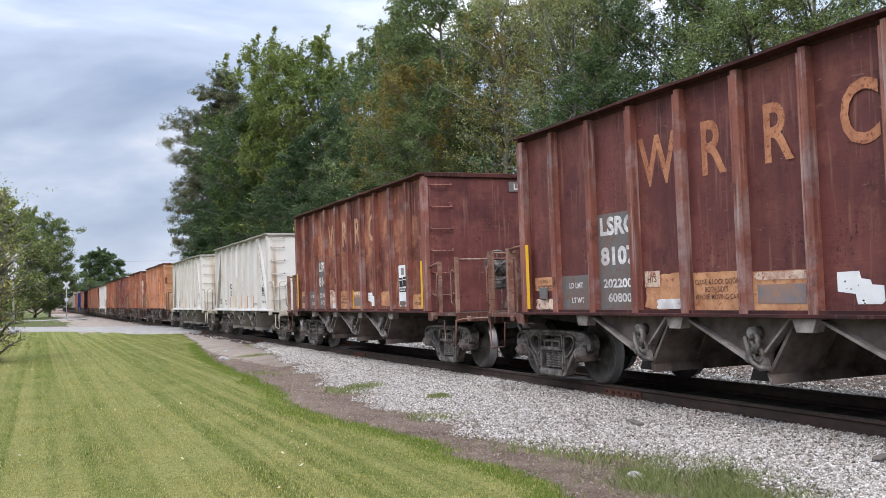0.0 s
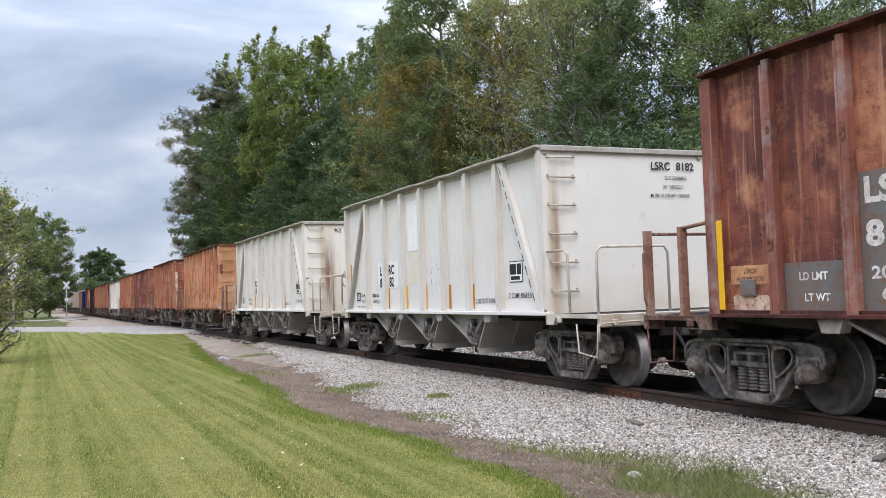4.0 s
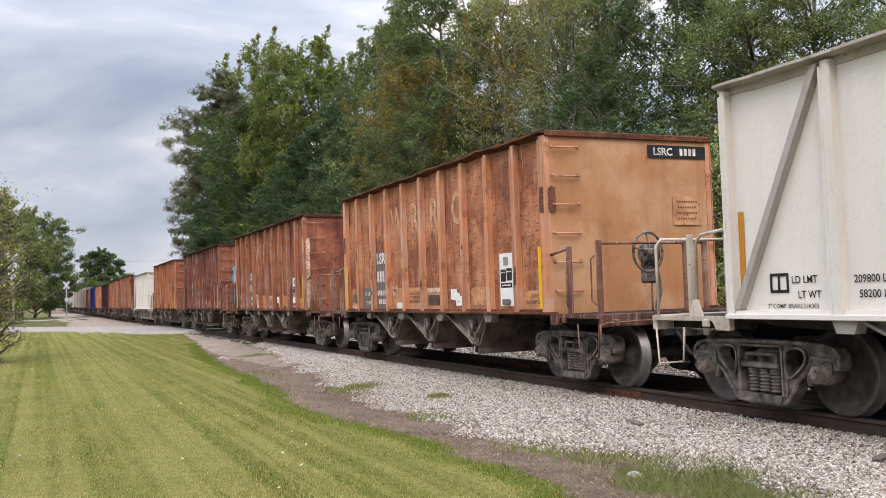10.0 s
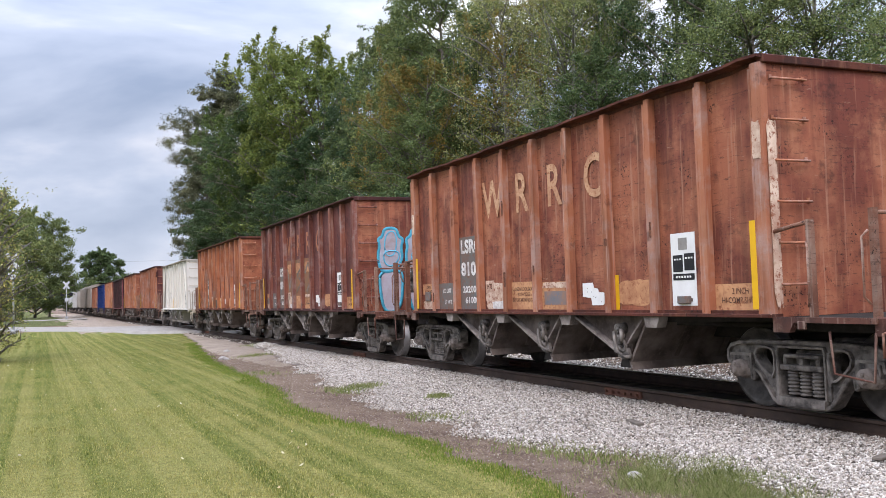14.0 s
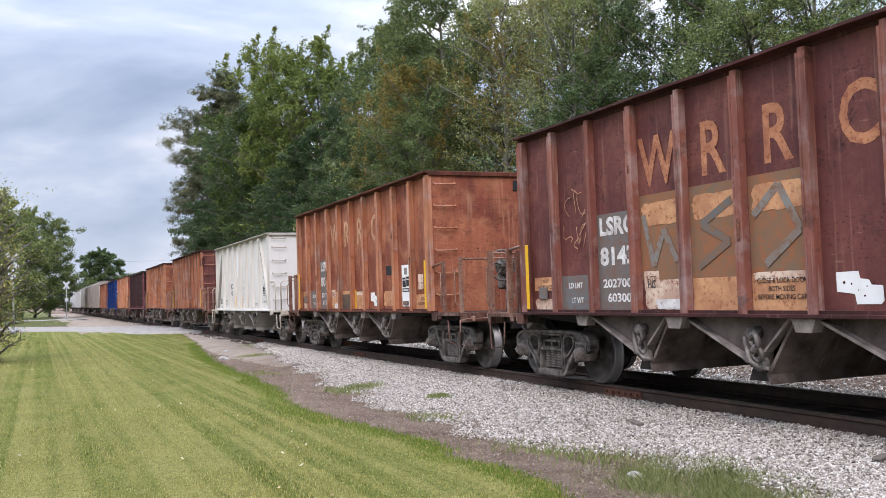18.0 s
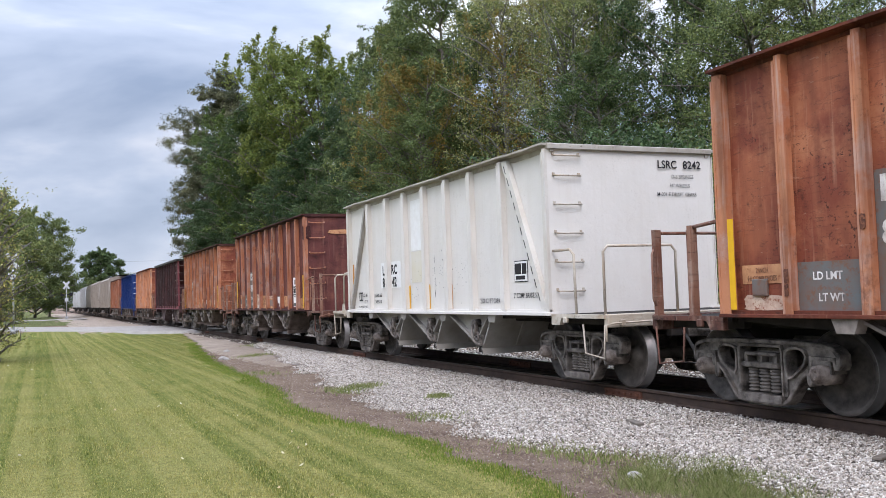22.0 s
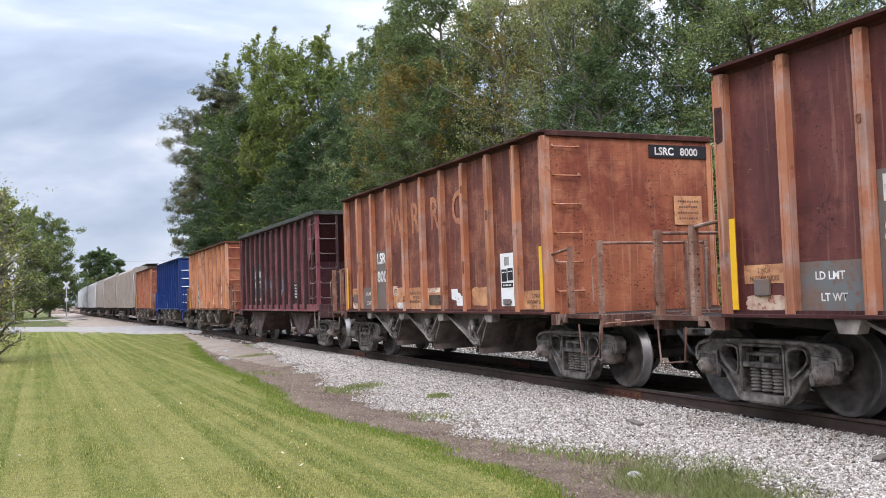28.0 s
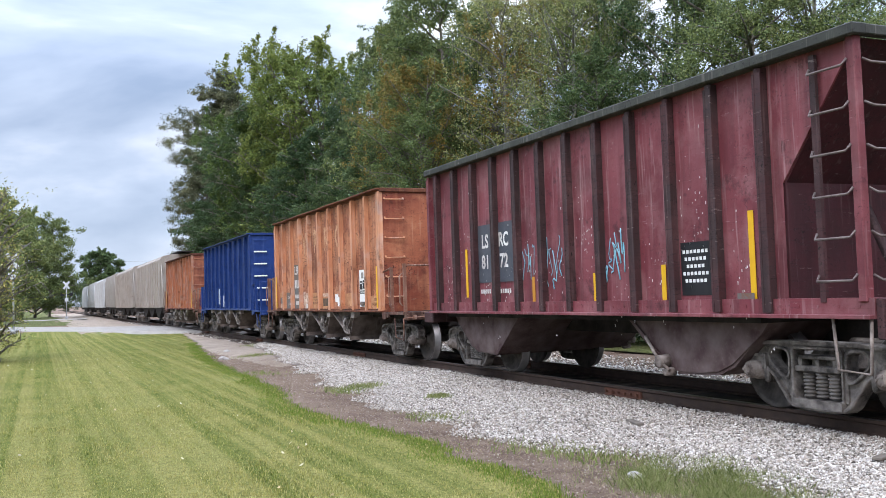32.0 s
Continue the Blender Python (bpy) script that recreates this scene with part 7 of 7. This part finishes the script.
LEAF = {
    "deep": island_material("deep_green_leaf", ((0.030, 0.056, 0.024), (0.062, 0.100, 0.038), (0.120, 0.165, 0.060), (0.042, 0.072, 0.028)), 0.55, 0.25, 0.28),
    "grey": island_material("grey_green_leaf", ((0.085, 0.105, 0.036), (0.20, 0.225, 0.076), (0.40, 0.40, 0.15), (0.125, 0.150, 0.050)), 0.55, 0.25, 0.28),
    "fresh": island_material("fresh_green_leaf", ((0.062, 0.095, 0.024), (0.115, 0.158, 0.038), (0.185, 0.228, 0.055), (0.085, 0.122, 0.030)), 0.55, 0.3, 0.28),
    "turning": island_material("turning_leaf", ((0.085, 0.105, 0.028), (0.19, 0.165, 0.044), (0.33, 0.185, 0.052), (0.130, 0.135, 0.035), (0.27, 0.165, 0.045)), 0.55, 0.3, 0.28),
    "mid": island_material("mid_dark_leaf", ((0.045, 0.070, 0.026), (0.095, 0.135, 0.046), (0.19, 0.23, 0.078), (0.062, 0.092, 0.032)), 0.55, 0.25, 0.28),
    "olive": island_material("olive_leaf", ((0.060, 0.068, 0.036), (0.115, 0.122, 0.066), (0.18, 0.182, 0.098), (0.085, 0.095, 0.05)), 0.55, 0.25, 0.28),
    "hedge": island_material("mid_green_leaf", ((0.075, 0.098, 0.034), (0.125, 0.155, 0.052), (0.21, 0.24, 0.08), (0.095, 0.122, 0.042)), 0.55, 0.25, 0.2),
    "shrub": island_material("yellow_green_leaf", ((0.25, 0.27, 0.073), (0.38, 0.36, 0.102), (0.33, 0.25, 0.093), (0.20, 0.250, 0.065), (0.46, 0.40, 0.144)), 0.55, 0.3, 0.28),
}
BARK = plain("grey_bark", (0.11, 0.095, 0.08), (0.20, 0.18, 0.155), 9.0, 0.9, 0, 0.6)
PALE_BARK = plain("pale_poplar_bark", (0.20, 0.19, 0.165), (0.10, 0.093, 0.08), 7.0, 0.85, 0, 0.4)
TREE_KINDS = {}


def tree_meshes(kind, height, width, leaf, bark, seed, n_leaf, shape, leaf_size, bare=0.14):
    """Trunk with limbs, and a crown of many separate leaves on its twigs. Returns the two meshes."""
    n_leaf, leaf_size = int(n_leaf * 1.75), leaf_size * 0.70
    rnd = random.Random(seed)
    rng = np.random.default_rng(seed)
    bm = bmesh.new()
    lean = Vector((rnd.uniform(-0.05, 0.05), rnd.uniform(-0.05, 0.05), 1))
    trunk = [Vector((lean.x * height * t + 0.15 * math.sin(t * 7 + seed), lean.y * height * t + 0.15 * math.cos(t * 6 + seed), height * t)) for t in (0, 0.12, 0.25, 0.4, 0.55, 0.7, 0.84, 0.96)]
    tube(bm, trunk, 0.014 * height, 8, 0.02)

    def on_trunk(t):
        t = min(max(t, 0), 0.955) / 0.96 * 7
        i = min(int(t), 6)
        return trunk[i].lerp(trunk[i + 1], t - i)
    tips = []
    limbs = 44
    for i in range(limbs):
        t = bare + (0.95 - bare) * (i + rnd.random()) / limbs
        u = (t - bare) / (0.97 - bare)
        if shape == "tall":
            r = width * (0.25 + 0.95 * math.sin(math.pi * min(1, u * 0.92 + 0.10)) ** 0.8) * 0.5
        elif shape == "dome":
            r = width * max(0.12, 1 - u ** 3.2) ** 0.5 * min(1.0, 0.75 + u) * 0.5
        elif shape == "cone":
            r = width * (1.05 - 0.9 * u) * 0.5 * min(1.0, 0.5 + 2 * u)
        else:
            r = width * (math.sin(math.pi * (0.12 + 0.80 * u)) ** 0.65) * 0.5
        r *= rnd.uniform(0.62, 1.12)
        a = i * 2.4 + rnd.uniform(-0.5, 0.5)
        rise = {"tall": 0.85, "cone": 0.45, "round": 0.40, "dome": 0.30}[shape] * r * rnd.uniform(0.6, 1.3)
        p0 = on_trunk(t * 0.9)
        p2 = p0 + Vector((math.cos(a) * r, math.sin(a) * r, rise))
        p1 = p0.lerp(p2, 0.5) + Vector((0, 0, 0.10 * r))
        tube(bm, [p0, p1, p2], 0.035 + 0.012 * r, 5, 0.010)
        twigs = 9
        for k in range(twigs):
            s = 0.35 + 0.65 * (k + rnd.random()) / twigs
            base = p0.lerp(p1, s * 2) if s < 0.5 else p1.lerp(p2, s * 2 - 1)
            d = Vector((rnd.gauss(0, 1), rnd.gauss(0, 1), rnd.gauss(0.35, 0.7))).normalized() * (0.22 * r + 0.35) * rnd.uniform(0.5, 1.2)
            tip = base + d
            if k % 2 == 0:
                tube(bm, [base, tip], 0.014, 3, 0.005)
            tips.append((base, tip, (0.24 * r ** 0.5 + 0.13) * rnd.uniform(0.6, 1.25)))
        if shape == "tall" and u > 0.3 and height > 10:
            for k in range(3):
                foot = p1.lerp(p2, 0.25 + 0.37 * k) + Vector((rnd.gauss(0, 0.15), rnd.gauss(0, 0.15), 0))
                shoot = foot + Vector((rnd.gauss(0, 0.22), rnd.gauss(0, 0.22), rnd.uniform(0.9, 2.3) * (1.0 if u < 0.8 else 0.5)))
                tube(bm, [foot, shoot], 0.014, 3, 0.004)
                for q in (0.0, 0.5):
                    tips.append((foot.lerp(shoot, q), foot.lerp(shoot, q + 0.5), 0.34 - 0.3 * q))
    top = on_trunk(0.955)
    for k in range(14):
        wide = 0.9 if shape == "tall" else 0.5
        d = Vector((rnd.gauss(0, wide), rnd.gauss(0, wide), rnd.uniform(-0.6, 0.9) if shape != "tall" else rnd.uniform(-2.4, 0.5)))
        tips.append((top - Vector((0, 0, 0.8)), top + d, 0.30))
    me_t = bpy.data.meshes.new("trunk")
    bm.to_mesh(me_t)
    bm.free()
    me_t.materials.append(bark)
    # leaves
    T = np.array([[*a, *b, r] for a, b, r in tips])
    pick = rng.integers(0, len(T), n_leaf)
    s = rng.random((n_leaf, 1)) ** 0.5 * 0.85 + 0.15
    way = rng.normal(0, 1, (n_leaf, 3))
    way /= np.linalg.norm(way, axis=1, keepdims=True)
    far = rng.random((n_leaf, 1)) ** 0.60
    c = T[pick, 0:3] * (1 - s) + T[pick, 3:6] * s + way * far * T[pick, 6:7] * np.array([1, 1, 0.7])
    # leaves face outward from their clump and upward
    nrm = way * 0.9 + rng.normal(0, 0.55, (n_leaf, 3)) + np.array([0, 0, 0.45])
    nrm /= np.linalg.norm(nrm, axis=1, keepdims=True)
    ref = rng.normal(0, 1, (n_leaf, 3))
    e1 = np.cross(nrm, ref)
    e1 /= np.linalg.norm(e1, axis=1, keepdims=True) + 1e-9
    e2 = np.cross(nrm, e1)
    size = leaf_size * rng.uniform(0.6, 1.35, (n_leaf, 1))
    v = np.empty((n_leaf, 4, 3))
    v[:, 0] = c - e1 * size
    v[:, 1] = c - e2 * size * 0.55 + nrm * size * 0.12
    v[:, 2] = c + e1 * size
    v[:, 3] = c + e2 * size * 0.55 + nrm * size * 0.12
    me = bpy.data.meshes.new("crown")
    me.vertices.add(n_leaf * 4)
    me.vertices.foreach_set("co", v.reshape(-1))
    me.loops.add(n_leaf * 4)
    me.loops.foreach_set("vertex_index", np.arange(n_leaf * 4, dtype=np.int32))
    me.polygons.add(n_leaf)
    me.polygons.foreach_set("loop_start", (np.arange(n_leaf) * 4).astype(np.int32))
    me.update(calc_edges=True)
    me.validate()
    me.materials.append(LEAF[leaf])
    return me_t, me


def build_tree(kind, x, y, height, turn, label, group="trees behind the train", name="tree", z=GROUND - 0.1):
    """A tree of a kind, scaled to a height."""
    spec = KINDS[kind]
    if kind not in TREE_KINDS:
        TREE_KINDS[kind] = tree_meshes(kind, *spec)
    k = height / spec[0]
    tree = tagged(new(name), label, "tree" if name == "tree" else "bush", group)
    tree.matrix_basis = Matrix.LocRotScale((x, y, z), Euler((0, 0, turn)), (k, k, k))
    for nm, me in zip(("trunk", "crown"), TREE_KINDS[kind]):
        o = new(nm, me)
        o.parent = tree
    return tree


# kind: height, crown width, leaf, bark, seed, leaves, shape, leaf size, bare trunk share
KINDS = {
    "oak": (20, 13, "deep", BARK, 1, 30000, "round", 0.125, 0.06),
    "willow": (20, 9.0, "olive", BARK, 2, 44000, "round", 0.10, 0.05),
    "maple": (20, 9.5, "fresh", BARK, 3, 30000, "tall", 0.125, 0.08),
    "maple_turning": (19, 9, "turning", BARK, 4, 24000, "tall", 0.095, 0.10),
    "ash": (18, 9, "deep", BARK, 5, 30000, "round", 0.10, 0.08),
    "grove_tree": (18, 9, "mid", BARK, 17, 30000, "round", 0.10, 0.08),
    "poplar": (18, 6.0, "grey", PALE_BARK, 6, 17000, "tall", 0.095, 0.12),
    "dark_poplar": (20, 6.5, "deep", BARK, 15, 24000, "tall", 0.10, 0.08),
    "aspen": (17, 5.2, "grey", PALE_BARK, 7, 10000, "tall", 0.07, 0.22),
    "young_oak": (15, 9, "mid", BARK, 8, 30000, "round", 0.08, 0.05),
    "birch": (16, 6, "fresh", PALE_BARK, 9, 17000, "tall", 0.07, 0.15),
    "thicket": (6, 6.5, "deep", BARK, 10, 13000, "round", 0.085, 0.02),
    "thicket_pale": (5, 5.5, "grey", BARK, 11, 11000, "round", 0.08, 0.02),
    "sapling": (5.6, 2.2, "shrub", BARK, 12, 1700, "tall", 0.06, 0.03),
    "far_dark": (12, 10.5, "deep", BARK, 16, 30000, "dome", 0.22, 0.06),
    "hedge_tree": (12, 11, "hedge", BARK, 13, 40000, "dome", 0.13, 0.03),
}


def build_trees():
    leafy = {"oak": "broad dark green tree with a dense crown", "willow": "broad olive green tree with drooping foliage", "maple": "tall light green tree with upright branches",
             "maple_turning": "tall tree with leaves turning orange-brown", "ash": "dense mid green tree", "poplar": "slender grey-green poplar with a pale trunk",
             "aspen": "thin-crowned poplar with pale trunk and sky showing through", "young_oak": "dense dark green young tree", "birch": "light green slender tree with pale trunk",
             "grove_tree": "dense leafy green tree", "dark_poplar": "narrow dark green poplar with upright branches", "far_dark": "lone dark rounded tree in the distance", "hedge_tree": "rounded olive green tree by the road"}
    rnd = random.Random(31)
    rows = (("willow", 17.2, 98, 26.5), ("willow", 18.8, 97, 26.5), ("willow", 16.6, 95, 19.0), ("oak", 17.4, 87, 19.0), ("ash", 15.6, 92, 11.0), ("maple", 18.2, 80, 19.0), ("maple", 19.9, 74.5, 23.6), ("maple", 20.4, 70, 21.0), ("oak", 19.5, 79, 20.0), ("ash", 15.6, 92, 13),
            ("ash", 19.0, 63, 15.5), ("dark_poplar", 21.0, 59, 21.6), ("ash", 18.5, 56, 13.5), ("grove_tree", 21.0, 50.5, 17.5), ("maple_turning", 18.0, 43.6, 14.4), ("grove_tree", 21.0, 52, 19.5), ("grove_tree", 21.0, 46.5, 20.0),
            ("young_oak", 17.8, 42, 11.5), ("grove_tree", 21.0, 41, 17.0), ("aspen", 19.4, 37.5, 17.0), ("maple_turning", 22.0, 36.8, 17.5), ("aspen", 20.6, 34.5, 16.5), ("birch", 21.6, 31.8, 16.0), ("aspen", 19.6, 31.0, 14.5),
            ("young_oak", 19.0, 28.0, 10.5), ("dark_poplar", 22.0, 28.0, 16.5), ("ash", 22.5, 25.0, 16.0), ("young_oak", 20.0, 22.5, 11.5), ("aspen", 22.4, 21.5, 13.5), ("young_oak", 23.5, 18.5, 13.5),
            ("ash", 27, 68, 17), ("oak", 28, 57, 17), ("ash", 28, 47, 11), ("ash", 28, 31, 9),
            ("ash", 16.0, 77, 11), ("ash", 16.0, 68, 11.5), ("ash", 16.5, 58, 10.5), ("ash", 17.0, 49, 10.5), ("ash", 17.4, 63, 13.0), ("ash", 18.0, 54, 12.5), ("ash", 22, 13, 14), ("oak", 24, 6, 15), ("young_oak", 18.5, 15, 9))
    for kind, x, y, h in rows:
        build_tree(kind, x, y, h, rnd.uniform(0, 6.28), leafy[kind])
    for i in range(22):
        y = 6 + i * 4.1 + rnd.uniform(-1, 1)
        build_tree("thicket" if i % 3 else "thicket_pale", 15.4 + rnd.uniform(-0.8, 1.2), y, rnd.uniform(3.6, 6.2), rnd.uniform(0, 6.28), "dense leafy undergrowth at the wood's edge", "bushes behind the train", "bush")
    # beyond the crossing and by the road
    for kind, x, y, h in (("far_dark", 19.5, 330, 20.5), ("hedge_tree", -0.3, 150, 16.2), ("hedge_tree", -4.8, 134, 17.0), ("oak", -8, 128, 15), ("hedge_tree", -5.5, 104, 12.5), ("hedge_tree", -11, 96, 13), ("young_oak", 1.8, 165, 13)):
        build_tree(kind, x, y, h, rnd.uniform(0, 6.28), leafy.get(kind, "broad tree"), "trees beyond the road")
    for x, y, h in ((8, 300, 9), (14, 300, 9), (2, 290, 10), (20, 310, 9), (27, 305, 10), (34, 300, 10), (42, 290, 12), (-4, 210, 9), (-12, 200, 10)):
        build_tree("thicket", x, y, h, rnd.uniform(0, 6.28), "low far bushes on the horizon", "far bushes", "bush")
    for x, y, h in ((-1.25, 31.0, 5.7), (-1.9, 29.5, 5.0), (-1.1, 30.4, 4.0), (-2.7, 31, 5.4)):
        build_tree("sapling", x, y, h, rnd.uniform(0, 6.28), "thin yellowing sapling with sparse leaves", "saplings at the lawn's edge", "sapling")


SIGN_WHITE = plain("white_sign", (0.52, 0.53, 0.54), (0.42, 0.42, 0.42), 6.0, 0.5, 0, 0.02, 0.4)
MAST = plain("galvanised_mast", (0.42, 0.43, 0.44), (0.33, 0.33, 0.33), 6.0, 0.5, 0.4, 0.05, 0.5)


def crossing_signal(x, y, height, turn, lights=True):
    sig = tagged(new("crossing_signal"), "railway crossbuck sign on a mast with flashing lamp heads" if lights else "railway crossbuck sign on a pale mast", "crossing signal")
    sig.matrix_basis = pose(x, y, GROUND, 0, 0, turn)
    part("mast", f"mast{height}", MAST, sig, lambda bm: (lathe(bm, [(0, 0.06), (height - 0.2, 0.055)], 10, (0, 0, 0), "z"), quad_box(bm, -0.18, 0.18, -0.18, 0.18, 0, 0.3, 0.03)))

    def arm(bm):
        slab(bm, [(-0.60, -0.115), (0.60, -0.115), (0.60, 0.115), (-0.60, 0.115)], "y", -0.012, 0.012)
    for k, a in enumerate((52, -52)):
        part("crossbuck_arm", "crossbuck_arm", SIGN_WHITE, sig, arm, pose(0, -0.08 - 0.03 * k, height - 0.55, 0, a, 0))
    if lights:
        part("lamp_bar", "lamp_bar", BLACK, sig, lambda bm: quad_box(bm, -0.65, 0.65, -0.05, 0.05, -0.04, 0.04), pose(0, 0, height - 1.75))
        for s in (-0.55, 0.55):
            def head(bm):
                lathe(bm, [(-0.05, 0.25), (-0.03, 0.25), (0.0, 0.10), (0.12, 0.09)], 16, (0, 0, 0), "y")
            part("lamp_head", "lamp_head", BLACK, sig, head, pose(s, -0.12, height - 1.75))
        part("sign_panel", "track_sign", SIGN_WHITE, sig, lambda bm: quad_box(bm, -0.22, 0.22, -0.09, -0.07, -0.2, 0.25), pose(0, 0, height - 2.45))
    else:
        part("sign_panel", "yield_sign", SIGN_WHITE, sig, lambda bm: slab(bm, [(-0.36, 0.3), (0.36, 0.3), (0.0, -0.34)], "y", -0.10, -0.085), pose(0, 0, height - 1.5))
    return sig


def build_details():
    crossing_signal(3.4, 130, 4.9, 10)
    crossing_signal(-1.36, 62, 5.0, -20, False)
    wood = plain("old_board_wood", (0.17, 0.145, 0.12), (0.10, 0.085, 0.07), 7.0, 0.9, 0, 0.4)
    me = mesh_of("board", wood, lambda bm: quad_box(bm, -0.26, 0.26, -0.045, 0.045, 0, 0.03, 0.006))
    for x, y, a in ((7.02, 6.2, 25), (6.55, 9.4, 70)):
        ob = tagged(new("board", me), "weathered loose board lying on the ballast", "board")
        ob.matrix_basis = pose(x, y, ground_z(x, y) + 0.012, 0, 2, a)
    rock = plain("pale_rock", (0.36, 0.34, 0.31), (0.25, 0.23, 0.21), 6.0, 0.9, 0, 0.5)

    def rock_mesh(bm):
        bmesh.ops.create_icosphere(bm, subdivisions=2, radius=0.1)
        for v in bm.verts:
            v.co *= 1 + 0.5 * noise.noise(v.co * 9)
            v.co.z *= 0.6
    for x, y, s in ((4.86, 7.0, 0.8), (4.95, 27.5, 1.6), (5.7, 31, 1.3)):
        ob = tagged(new("rock", mesh_of("rock", rock, rock_mesh)), "pale grey rock half sunk in earth", "rock")
        ob.matrix_basis = Matrix.LocRotScale((x, y, ground_z(x, y) + 0.01), Euler((0, 0, x * 9)), (s, s, s))
    # power line far off behind the crossing
    wire = plain("dark_wire", (0.03, 0.03, 0.03), (0.05, 0.05, 0.05), 4, 0.6)
    line = tagged(new("power_line"), "thin dark power line across the sky", "power line")
    part("wire", "wire", wire, line, lambda bm: tube(bm, [(-60, 260, 13.6), (20, 262, 12.9), (120, 264, 13.6)], 0.02, 4))
    for px in (-60, 120):
        part("pole", "power_pole", BARK, line, lambda bm: lathe(bm, [(GROUND, 0.16), (14.0, 0.11)], 8, (0, 0, 0), "z"), pose(px, 262, 0))


build_ground()
build_train()
build_trees()
build_track()
build_ballast()
build_grass()
build_details()


def motions():
    """The train rolls past at an even speed, its wheels turning."""
    for car, y in TRAIN:
        walk(car, [(0.0, pose(XC, y, 0)), (32.0, pose(XC, y - SPEED * 32.0, 0))])
    step = 32.0 / 224
    turn = -math.degrees(SPEED / RADIUS) * step
    for ws, s in WHEELSETS:
        walk(ws, [(i * step, pose(0, s * AXLE, RADIUS, -i * turn, 0, 0)) for i in range(225)])


motions()
